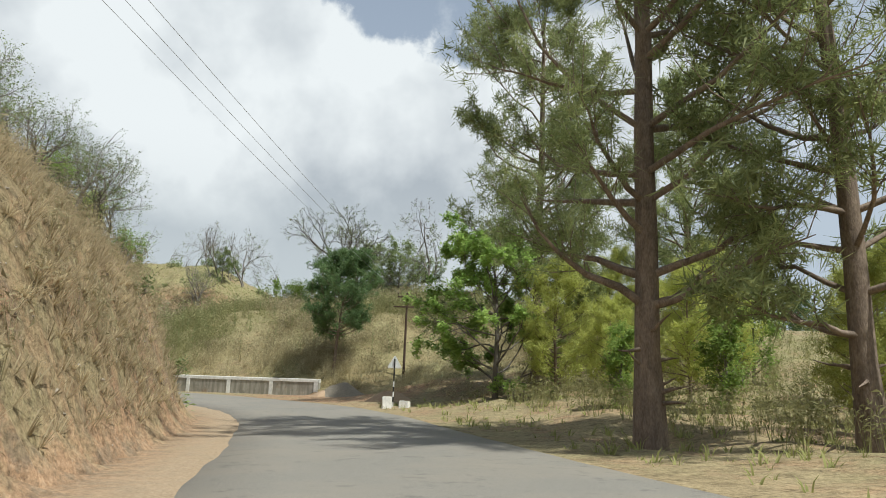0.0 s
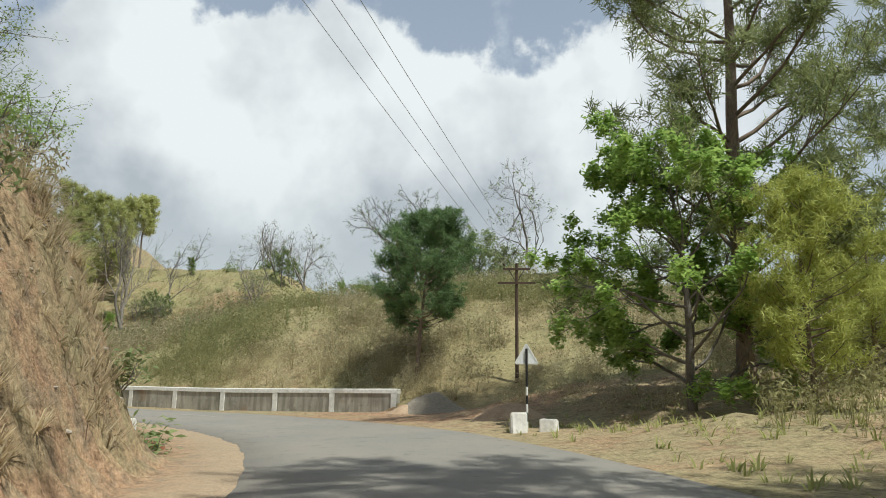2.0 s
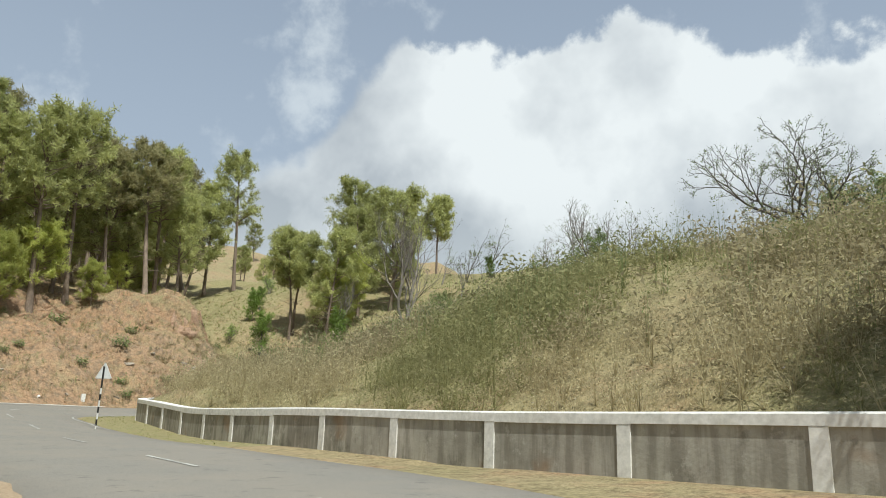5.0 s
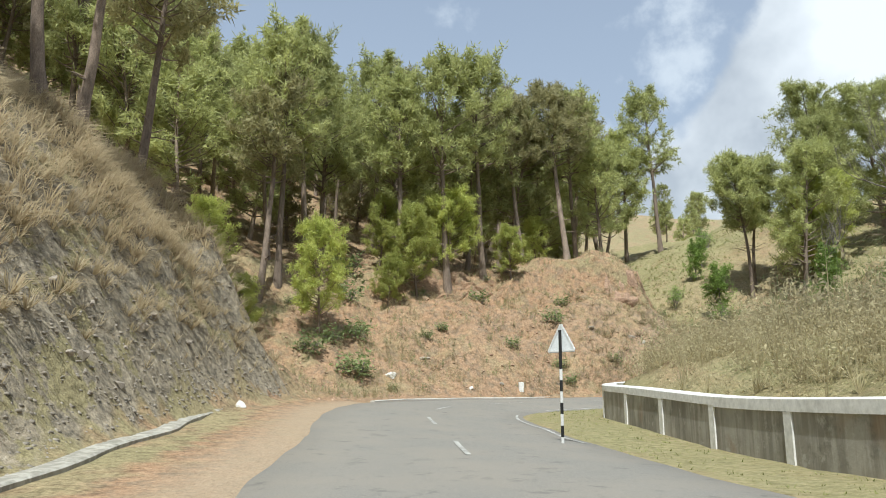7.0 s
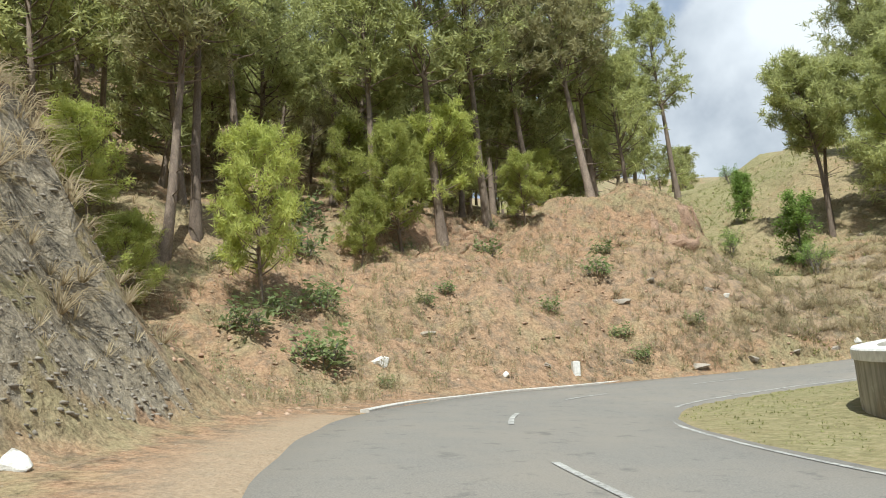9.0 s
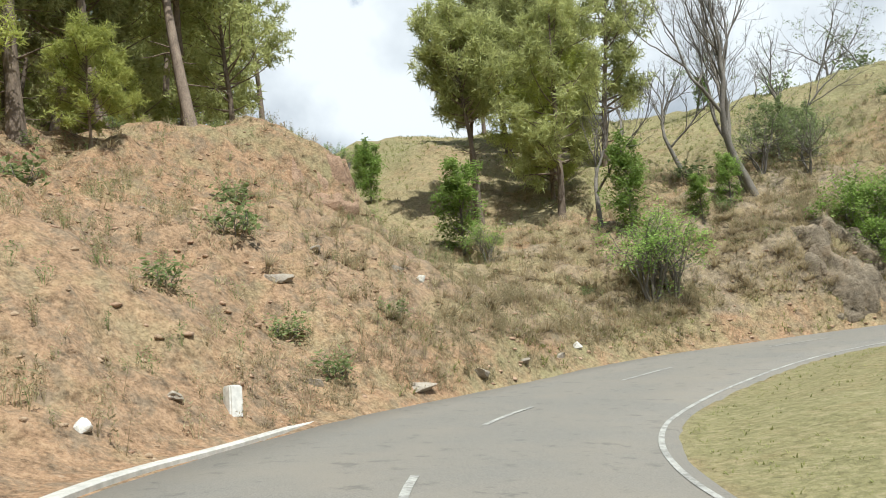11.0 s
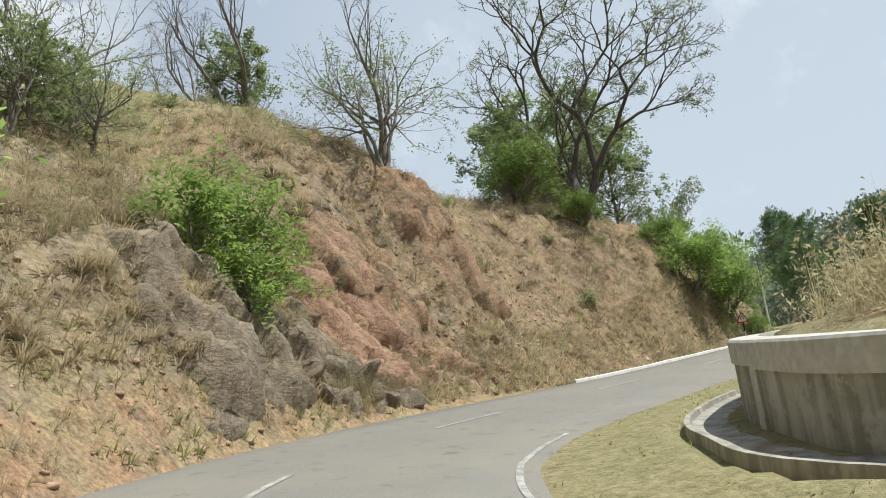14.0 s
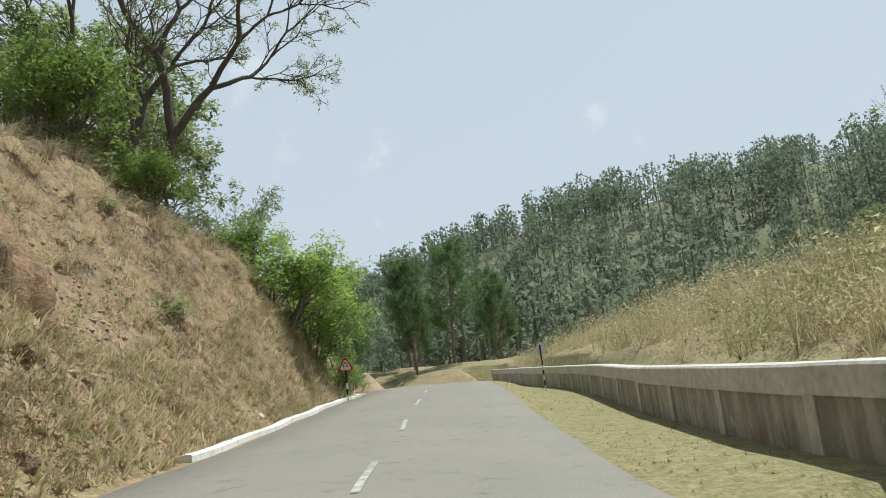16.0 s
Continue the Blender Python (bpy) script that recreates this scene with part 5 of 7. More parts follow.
for x, y, size in [(-71.2, 53.4, 1.6), (-66.5, 55.5, 0.7), (-62.6, 58.4, 0.8), (-59.6, 60.5, 0.45), (-61.3, 55.0, 0.55), (-60.4, 57.4, 0.5), (-64.0, 60.0, 0.6), (-59.0, 57.2, 0.5), (-68.5, 47.5, 1.2), (-65.0, 46.5, 1.1), (-58.4, 45.0, 1.0),
                   (-59.6, 43.2, 0.9), (-60.8, 44.6, 0.8), (-59.0, 45.6, 0.7), (-61.8, 46.2, 0.9), (-10.2, 21.2, 0.8), (-9.0, 18.6, 0.6), (-8.2, 14.4, 0.55), (-55.5, 80.5, 1.0), (-47.0, 100.5, 1.3), (-52.0, 100.0, 1.2), (-38.0, 100.0, 1.5)]:
    put(LOW_BUSH, x, y, size)
for _ in range(30):
    s, d = bush_rng.uniform(station(-53, 49), station(-22, 82)), bush_rng.uniform(4.5, 16)
    x, y, _a = beside(s, d)
    put(LOW_BUSH, x, y, bush_rng.uniform(0.3, 0.6))

# pines where the road goes out of sight
P_END = [pine(17, 13, 3.6, 4.2, DARK_NEEDLES, "broad dark pine where the road bends away", tufts=2, blade=(0.46, 0.07), count=20, per=7, twigs=False, top=0.1, group="pines at the road's bend"),
         pine(18, 15, 5.5, 3.8, DARK_NEEDLES, "tall dark pine where the road bends away", tufts=2, blade=(0.46, 0.07), count=20, per=7, twigs=False, top=0.1, group="pines at the road's bend")]
for x, y, size, k in [(6.0, 104.0, 0.95, 1), (9.5, 108.0, 1.0, 3), (2.0, 110.0, 1.05, 1), (10.0, 96.5, 0.9, 3), (15.0, 93.0, 0.8, 3), (3.5, 101.0, 0.8, 3), (-4.0, 113.0, 0.9, 3), (15.0, 100.0, 0.9, 1), (21.0, 104.0, 1.0, 3), (26.0, 97.0, 0.9, 1), (31.0, 110.0, 1.0, 3), (37.0, 100.0, 0.95, 1), (44.0, 112.0, 1.0, 3), (-10.0, 118.0, 0.9, 1),
                      (28.0, 120.0, 1.0, 1), (52.0, 104.0, 1.0, 3), (14.0, 118.0, 1.0, 1), (46.0, 92.0, 0.9, 1)]:
    put(P_END[int(x + y) % 2], x, y, size * 0.82, lean=2)
for x, y, size, k in [(21.2, 91.3, 1.0, 0), (32.3, 88.9, 0.8, 0), (22.5, 95.5, 0.75, 1), (40.0, 92.0, 0.8, 1)]:
    put(P_END[k], x, y, size)

# ---- undergrowth, too many to count ----


def lay(name, mat, label, templates, x, y, size, rng, lean_way=None, category="undergrowth", sink=0.03):
    """Many small plants as one mesh: each place takes one of the templates, turned and scaled."""
    z = ground_many(x, y) - sink
    turn, pick = rng.uniform(0, 6.283, len(x)), rng.integers(0, len(templates), len(x))
    soup = Soup()
    for k, (v, f) in enumerate(templates):
        m = pick == k
        if not m.any():
            continue
        c, s = np.cos(turn[m])[:, None], np.sin(turn[m])[:, None]
        sz = size[m][:, None]
        vx = (v[None, :, 0] * c - v[None, :, 1] * s) * sz
        vy = (v[None, :, 0] * s + v[None, :, 1] * c) * sz
        vz = v[None, :, 2] * sz
        if lean_way is not None:
            vx = vx + vz * lean_way[m, 0][:, None]
            vy = vy + vz * lean_way[m, 1][:, None]
            vz = vz * (1 - 0.45 * np.hypot(lean_way[m, 0], lean_way[m, 1])[:, None].clip(0, 1.2))
        out = np.stack([vx + x[m][:, None], vy + y[m][:, None], vz + z[m][:, None]], -1).reshape(-1, 3)
        n = len(v)
        faces = (f[None] + (np.arange(m.sum()) * n)[:, None, None]).reshape(-1, f.shape[1])
        soup.add(out, faces)
    ob = new(name, soup.mesh(name, mat))
    return tagged(ob, label, category, kind="stuff")


def tuft_template(rng, count, length, width, spread, bend=0.35):
    """Grass blades in two bent pieces from one root."""
    v, f = [], []
    for _ in range(count):
        a, t = rng.uniform(0, 6.283), rng.uniform(0.2, 1.0) * spread
        d = np.array([math.cos(a) * t, math.sin(a) * t, 1.0])
        d /= np.linalg.norm(d)
        ln = length * rng.uniform(0.55, 1.15)
        side = np.array([-math.sin(a), math.cos(a), 0]) * width
        p0 = np.array([math.cos(a), math.sin(a), 0]) * 0.04
        p1 = p0 + d * ln * 0.55
        p2 = p1 + (d + np.array([math.cos(a), math.sin(a), -0.8]) * bend) * ln * 0.5
        n = len(v)
        v += [p0 - side, p0 + side, p1 - side * 0.8, p1 + side * 0.8, p2]
        f += [(n, n + 1, n + 3), (n, n + 3, n + 2), (n + 2, n + 3, n + 4)]
    return np.array(v), np.array(f)


def scrub_template(rng, height, stems, leaves, leaf, spread=0.45):
    """Dry weed: thin upright stems with small leaves along their upper half. Three-cornered pieces only."""
    v, f = [], []
    lines = []
    for _ in range(stems):
        a, t = rng.uniform(0, 6.283), rng.uniform(0.1, 1.0) * spread
        d = np.array([math.cos(a) * t, math.sin(a) * t, 1.0])
        ln = height * rng.uniform(0.6, 1.1)
        p0 = np.array([math.cos(a), math.sin(a), 0]) * 0.10 * rng.random()
        p1 = p0 + d * ln
        side = np.cross(d, rng.normal(0, 1, 3))
        side = side / np.linalg.norm(side) * 0.010
        n = len(v)
        v += [p0 - side, p0 + side, p1]
        f.append((n, n + 1, n + 2))
        lines.append((p0, p1))
    for _ in range(leaves):
        p0, p1 = lines[rng.integers(len(lines))]
        u = rng.uniform(0.25, 1.0) ** 0.7
        c = p0 + (p1 - p0) * u + rng.normal(0, 0.055 * height, 3)
        a, b = rng.normal(0, 1, 3), rng.normal(0, 1, 3)
        a /= np.linalg.norm(a)
        b -= a * (a @ b)
        b /= np.linalg.norm(b)
        s = leaf * rng.uniform(0.6, 1.4)
        n = len(v)
        v += [c - a * s, c + b * s * 0.55, c + a * s]
        f.append((n, n + 1, n + 2))
    return np.array(v), np.array(f)


def wall_inner(x, y):
    """How far inside the low wall a place lies (negative: on the road side)."""
    out = np.empty(len(x))
    for a in range(0, len(x), 3000):
        d2 = (x[a:a + 3000, None] - WL[None, :, 0]) ** 2 + (y[a:a + 3000, None] - WL[None, :, 1]) ** 2
        k = d2.argmin(1)
        out[a:a + 3000] = -((x[a:a + 3000] - WL[k, 0]) * WOUT[k, 0] + (y[a:a + 3000] - WL[k, 1]) * WOUT[k, 1])
    return out


und = np.random.default_rng(77)


def scatter_hill(count):
    """Places on the hill above the low wall, thickest near the wall, and on the slope beyond its free end."""
    n = und.integers(0, len(WL) - 20, count)
    deep = 0.8 + 18 * und.random(count) ** 1.05
    along = und.uniform(-1.5, 1.5, count)
    x = WL[n, 0] - WOUT[n, 0] * deep + WOUT[n, 1] * along
    y = WL[n, 1] - WOUT[n, 1] * deep - WOUT[n, 0] * along
    more = und.random(count) < 0.26
    x, y = np.where(more, und.uniform(-12, 16, count), x), np.where(more, und.uniform(38, 66, count), y)
    idx, side, dist = nearest(x, y)
    inner = wall_inner(x, y)
    east = (x > -10) & (y > 38) & (dist > 9.5)
    keep = ((inner > 0.9) & (side < 0)) | east
    edge = np.clip((inner - 0.6) / 2.4, 0.10, 1)
    patch = fbm(x, y, 3.2, 12, 3) + 0.4 * fbm(x, y, 9.0, 13, 2)
    keep &= (und.random(count) < np.where(east, 0.85, edge) * np.clip(0.85 + 1.3 * patch, 0.22, 1))
    keep &= ~((x > -6) & (x < -1) & (y < 44))
    return x[keep], y[keep], inner[keep]


def shrub_template(rng, height, stems, leaves, leaf, wide=0.55):
    """A low rounded shrub: thin stems fanning from the root, small leaves thickest in the outer shell."""
    v, f = [], []
    for k in range(stems + leaves):
        a, e = rng.uniform(0, 6.283), math.asin(rng.uniform(0.05, 1.0))
        d = np.array([math.cos(a) * math.cos(e) * wide, math.sin(a) * math.cos(e) * wide, math.sin(e)]) * height
        n = len(v)
        if k < stems:
            side = np.array([-math.sin(a), math.cos(a), 0]) * 0.009
            v += [-side, side, d * rng.uniform(0.7, 1.15)]
        else:
            c = d * rng.uniform(0.45, 1.08) + rng.normal(0, 0.06 * height, 3)
            p, q = rng.normal(0, 1, 3), rng.normal(0, 1, 3)
            p /= np.linalg.norm(p)
            q -= p * (p @ q)
            q /= np.linalg.norm(q)
            z = leaf * rng.uniform(0.6, 1.4)
            v += [c - p * z, c + q * z * 0.7, c + p * z]
        f.append((n, n + 1, n + 2))
    return np.array(v), np.array(f)


SHRUB = [shrub_template(und, h, 10, 78, 0.060, w) for h, w in ((1.0, 0.55), (0.9, 0.7), (1.2, 0.5), (0.8, 0.8), (1.1, 0.6))]
FINE_SHRUB = [shrub_template(und, h, 16, 120, 0.036, w) for h, w in ((1.0, 0.6), (0.85, 0.7), (1.2, 0.5), (1.1, 0.6))]
SCRUB = [scrub_template(und, 1.0, 6, 46, 0.062) for _ in range(5)]
STALKS = [scrub_template(und, 1.9, 4, 26, 0.036, 0.12) for _ in range(4)]
hx, hy, hi = scatter_hill(18500)
third = und.random(len(hx))
green_patch = fbm(hx, hy, 7.0, 21, 3) + 0.5 * und.random(len(hx)) > 0.48
size = und.uniform(0.55, 1.15, len(hx)) + 0.75 * und.random(len(hx)) ** 4
close = nearest(hx, hy)[2] < 11.5
lay("dry_scrub", DRY, "dense dry brown weeds and scrub on the hill", SHRUB, hx[~green_patch & ~close], hy[~green_patch & ~close], size[~green_patch & ~close], und)
lay("dry_scrub", DRY, "dry brown shrubs just above the low wall", FINE_SHRUB, hx[close & ~green_patch], hy[close & ~green_patch], size[close & ~green_patch], und)
lay("green_scrub", DRY_GREEN, "half-green shrubs just above the low wall", FINE_SHRUB, hx[close & green_patch], hy[close & green_patch], size[close & green_patch], und)
lay("green_scrub", DRY_GREEN, "half-green weeds among the dry scrub", SHRUB, hx[green_patch & ~close], hy[green_patch & ~close], size[green_patch & ~close], und)
tall = (third < 0.12) & (hi > 4) & ~close
lay("weed_stalks", DULL, "tall thin weed stalks standing above the scrub", STALKS, hx[tall], hy[tall], und.uniform(0.8, 1.35, tall.sum()), und)


def scatter_left(count, a, b, d0, d1, keep_by=None, power=1.0, over_edge=False):
    """Places beside the road on its upper side, also where earth has slid over the asphalt's edge."""
    s = und.uniform(station(*a), station(*b), count)
    d = d0 + (d1 - d0) * und.random(count) ** power
    n = np.clip((s / 0.5).astype(int), 0, len(S) - 1)
    j = und.uniform(-0.5, 0.5, count) * (1 + d / 8)
    x, y = LN[n, 0] + d * NOR[n, 0] + j * TAN[n, 0], LN[n, 1] + d * NOR[n, 1] + j * TAN[n, 1]
    idx, side, dist = nearest(x, y)
    keep = (side > 0) & (side - MID[idx] > HALF + 0.25)
    if over_edge:
        level = np.array([ribbon_z(k, w, 0.0) for k, w in zip(idx, side)])
        keep |= (side > 0) & (side - MID[idx] > 0.5 * HALF) & (ground_many(x, y) > level + 0.12)
    if keep_by is not None:
        keep &= und.random(count) < keep_by(x, y)
    return x[keep], y[keep]


def downhill(x, y, amount):
    e = 0.5
    gx = (ground_many(x + e, y) - ground_many(x - e, y)) / (2 * e)
    gy = (ground_many(x, y + e) - ground_many(x, y - e)) / (2 * e)
    g = np.hypot(gx, gy) + 1e-6
    w = np.clip(g, 0, 1.2) * amount
    return np.stack([-gx / g * w, -gy / g * w], -1)


TUSSOCK = [tuft_template(und, 36, 0.60, 0.010, 1.2, 1.0) for _ in range(3)]
LONG = [tuft_template(und, 10, 0.60, 0.010, 0.85, 0.95) for _ in range(5)]
SHORT = [tuft_template(und, 5, 0.24, 0.014, 0.9, 0.4) for _ in range(4)]


def grass(name, mat, label, templates, places, lo, hi, lean):
    x, y = places
    lay(name, mat, label, templates, x, y, und.uniform(lo, hi, len(x)), und, downhill(x, y, lean), "grass")


def patchy(scale, seed, base):
    return lambda x, y: np.clip(base + 0.9 * fbm(x, y, scale, seed, 3), 0.03, 1)


grass("straw_grass", STRAW, "long hanging straw-coloured grass on the bank", LONG, scatter_left(6000, (6, -16), (-6.4, 21.5), 3.1, 10.5, patchy(2.5, 31, 0.7)), 0.5, 1.05, 0.2)
grass("straw_tussocks", STRAW, "straw tussocks on the high bank", TUSSOCK, scatter_left(800, (6, -16), (-6.4, 21.5), 3.2, 9, patchy(2.0, 46, 0.5)), 0.4, 0.9, 0.2)
grass("straw_grass", STRAW, "long hanging straw-coloured grass on the spur", LONG, scatter_left(8600, (-26, 35), (-48.8, 44.1), 6.2, 15, patchy(3.0, 32, 0.8)), 0.6, 1.3, 0.22)
grass("straw_grass", STRAW, "thin straw grass in the stony foot of the spur", LONG, scatter_left(700, (-26, 35), (-48.8, 44.1), 4.4, 6.4, patchy(1.5, 48, 0.4)), 0.4, 0.9, 0.22)
grass("straw_tussocks", STRAW, "thick hanging tussocks of straw grass on the spur", TUSSOCK, scatter_left(900, (-30, 36), (-48.8, 44.1), 5.0, 14, patchy(2.0, 42, 0.7)), 0.7, 1.4, 0.2)
grass("straw_grass", STRAW, "straw-coloured grass tufts on the cut bank", LONG, scatter_left(7500, (-54.2, 64), (-15, 83.6), 3.2, 12, patchy(2.2, 33, 0.6)), 0.35, 0.85, 0.25)
grass("straw_tussocks", STRAW, "domed straw tussocks hanging on the cut bank", TUSSOCK, scatter_left(800, (-54.0, 65), (-12, 84.2), 3.4, 11, patchy(2.6, 43, 0.5)), 0.5, 1.2, 0.3)
grass("straw_tussocks", STRAW, "domed straw tussocks at the mound's foot", TUSSOCK, scatter_left(260, (-55, 58), (-51, 70), 3.2, 11, patchy(2.6, 50, 0.6)), 0.5, 1.25, 0.3)
grass("straw_grass", STRAW, "thin straw grass on the earth mound", LONG, scatter_left(1500, (-50, 45), (-54.4, 63.6), 4.2, 16, patchy(3.0, 34, 0.35)), 0.3, 0.7, 0.5)
grass("hill_grass", GRASS, "short grazed grass on the upper slope", SHORT, scatter_left(15000, (-54.2, 64), (-30, 80), 8, 34, patchy(6.0, 35, 0.7), 0.8), 0.5, 1.2, 0.4)
grass("hill_grass", STRAW, "short dry grass over the upper slope", SHORT, scatter_left(5000, (-54.2, 62), (-26, 81), 5, 34, patchy(5.0, 36, 0.6), 0.8), 0.5, 1.2, 0.4)
wx, wy = und.uniform(-92, -62, 3200), und.uniform(30, 80, 3200)
grass("wood_floor_grass", STRAW, "dry grass and needle litter under the pines", SHORT, (wx, wy), 0.6, 1.5, 0.3)


def scatter_right(count, a, b, d0, d1):
    s, d = und.uniform(station(*a), station(*b), count), und.uniform(d0, d1, count)
    n = np.clip((s / 0.5).astype(int), 0, len(S) - 1)
    j = und.uniform(-0.5, 0.5, count) * (1 + d / 8)
    x, y = LN[n, 0] - d * NOR[n, 0] + j * TAN[n, 0], LN[n, 1] - d * NOR[n, 1] + j * TAN[n, 1]
    idx, side, dist = nearest(x, y)
    keep = (side < 0) & (MID[idx] - side > HALF + 0.12) & ((wall_inner(x, y) < -0.15) | (x > -9))
    keep &= und.random(count) < np.clip(0.7 + 0.9 * fbm(x, y, 2.5, 41, 3), 0.05, 1)
    return x[keep], y[keep]


VERGE = [tuft_template(und, 6, 0.10, 0.010, 1.3, 0.4) for _ in range(4)]
grass("verge_grass", GRASS, "thin short green grass on the verge", VERGE, scatter_right(11000, (-30, 36), (-10, 84.9), 2.0, 8.6), 0.4, 0.95, 0.0)
grass("verge_grass", GRASS, "thin grass under the roadside trees", SHORT, scatter_right(5000, (8, -20), (-9, 26), 5.2, 30), 0.6, 1.6, 0.0)
ex, ey = und.uniform(-5, 12, 900), und.uniform(30.5, 46, 900)
keep = (nearest(ex, ey)[2] > 9.5) & (und.random(900) < np.clip(0.75 + 0.7 * fbm(ex, ey, 4.0, 60, 3), 0.1, 1))
lay("dry_scrub", DRY, "dry weeds on the slope behind the pole", SHRUB, ex[keep], ey[keep], und.uniform(0.35, 0.95, keep.sum()), und)
rx, ry = und.uniform(2, 26, 1500), und.uniform(6, 44, 1500)
keep = nearest(rx, ry)[2] > 8.5
lay("roadside_scrub", DRY_GREEN, "low green and dry weeds under the roadside trees", SCRUB, rx[keep], ry[keep], und.uniform(0.5, 1.2, keep.sum()), und)
sx, sy = scatter_left(1900, (-54.2, 63), (-14, 84), 3.2, 14, patchy(4.0, 37, 0.6))
lay("bank_weeds", DRY, "thin dry weeds on the cut bank", SCRUB, sx, sy, und.uniform(0.3, 0.8, len(sx)), und)
sx, sy = scatter_left(4200, (-50, 45), (-53.4, 66.4), 3.6, 15, patchy(2.2, 47, 0.6))
lay("mound_weeds", DRY, "small dry weeds on the earth mound", SCRUB, sx, sy, 0.16 + 0.5 * und.random(len(sx)) ** 2, und)
sx, sy = scatter_left(1000, (-50, 45), (-30, 80), 4.0, 14)
lay("green_weeds", DULL, "small green weeds on the slope", SCRUB, sx, sy, und.uniform(0.2, 0.5, len(sx)), und)
sx, sy = scatter_left(420, (4, -10), (-8, 24), 3.4, 12)
lay("bank_weeds", DRY, "thin dry weeds on the high bank", SCRUB, sx, sy, und.uniform(0.4, 1.1, len(sx)), und)


def far_wood():
    """The distant pine wood on the eastern ridge: small many-bladed trees in one mesh."""
    rng = np.random.default_rng(8)
    kinds = []
    for k in range(5):
        soup = Soup()
        h = 12.0
        tube(soup, [(0, 0, -1), (0.1, 0, h * 0.5), (0.0, 0.1, h)], (0.22, 0.15, 0.04), 4)
        trunk_v, trunk_f = np.concatenate(soup.v), np.concatenate([f.ravel() for f in soup.f]).reshape(-1, 4)
        tri = np.concatenate([trunk_f[:, (0, 1, 2)], trunk_f[:, (0, 2, 3)]])
        n = 50
        u, low = rng.random(n), (0.12, 0.22, 0.38, 0.16, 0.28)[k]
        r = 2.9 * np.sin(np.pi * (0.14 + 0.80 * u)) ** 0.6 * rng.uniform(0.4, 1, n)
        a = rng.uniform(0, 6.283, n)
        roots = np.stack([r * np.cos(a), r * np.sin(a), h * (low + (0.97 - low) * u)], -1)
        crown = Soup()
        blades(crown, rng, roots, np.stack([np.cos(a), np.sin(a), np.full(n, 0.5)], -1), 2, 1.0, 0.75, 0.9)
        cv, cf = np.concatenate(crown.v), np.concatenate(crown.f)
        kinds.append((np.concatenate([trunk_v, cv]), np.concatenate([tri, cf + len(trunk_v)])))
    x, y = rng.uniform(55, 400, 5200), rng.uniform(-130, 300, 5200)
    near_axis = y - (75 + 0.24 * (x + 47))
    keep = rng.random(len(x)) < np.clip(1.3 - np.abs(near_axis) / 330, 0.2, 0.95) * np.clip(1.0 + 0.8 * fbm(x, y, 40, 61, 3), 0.45, 1)
    x, y = x[keep], y[keep]
    lay("far_pine_wood", HAZED_NEEDLES, "distant pine wood covering the ridge, paled by painted haze", kinds, x, y, rng.uniform(0.45, 1.1, len(x)) ** 1.6 * 1.35, rng, category="wood")


# needle green lightened and greyed: distance haze put into the base colour
HAZED_NEEDLES = material("far_needles", build_leaf((0.17, 0.21, 0.15), (0.35, 0.40, 0.27), 0.05), 0.8)
far_wood()

# ---- stones and earth ----
STONE = make_simple("grey_brown_stone", [(0.3, (0.20, 0.165, 0.13)), (0.5, (0.33, 0.28, 0.225)), (0.75, (0.46, 0.41, 0.34))], 3.0, 0.9, 0.03, per_object=0.2)
PALE_STONE = make_simple("whitish_stone", [(0.3, (0.50, 0.46, 0.40)), (0.5, (0.68, 0.65, 0.59)), (0.75, (0.78, 0.76, 0.72))], 3.0, 0.9, 0.02)


def build_rock(stops):
    """Broken rock: patches of colour at two scales, dark joints between tilted blocks."""
    def build(nt, bsdf):
        col = ramp(nt, noise_node(nt, 1.3, 7, 0.75), stops)
        col = mix(nt, 0.4, col, ramp(nt, noise_node(nt, 9.0, 5, 0.8), [(0.3, stops[0][1]), (0.7, tuple(c * 1.15 for c in stops[-1][1]))]))
        crack = noise_node(nt, 1.7, 7, 0.72, stretch=(1.0, 1.0, 1.8))
        joint = ramp(nt, crack, [(0.475, (0, 0, 0)), (0.497, (0.55, 0.55, 0.55)), (0.515, (0, 0, 0))])
        col = mix(nt, joint, col, (0.065, 0.052, 0.043))
        paint(nt, bsdf, col)
        high = mix(nt, 0.45, ramp(nt, crack, [(0.40, (1, 1, 1)), (0.495, (0, 0, 0)), (0.60, (1, 1, 1))]), noise_node(nt, 7.0, 6, 0.8))
        bump(nt, bsdf, high, 0.65, 0.08)
    return build


RED_ROCK = material("broken_red_rock", build_rock([(0.30, (0.085, 0.060, 0.038)), (0.43, (0.25, 0.152, 0.084)), (0.55, (0.41, 0.215, 0.118)), (0.66, (0.35, 0.255, 0.165)), (0.78, (0.48, 0.40, 0.285))]), 0.95)
RUBBLE = make_simple("red_rubble", [(0.3, (0.26, 0.155, 0.10)), (0.5, (0.42, 0.265, 0.175)), (0.75, (0.52, 0.39, 0.285))], 3.0, 0.95, 0.01)
SPUR_STONE = make_simple("grey_bank_stone", [(0.3, (0.17, 0.145, 0.115)), (0.5, (0.27, 0.235, 0.19)), (0.75, (0.38, 0.34, 0.28))], 3.0, 0.95, 0.01)
HEAP_EARTH = make_simple("loose_orange_earth", [(0.3, (0.26, 0.175, 0.11)), (0.5, (0.39, 0.275, 0.18)), (0.75, (0.48, 0.365, 0.25))], 3.0, 0.95, 0.03)
GREY_SAND = make_simple("grey_gravel", [(0.3, (0.16, 0.14, 0.11)), (0.5, (0.27, 0.235, 0.185)), (0.75, (0.36, 0.32, 0.26))], 12.0, 0.95, 0.03)


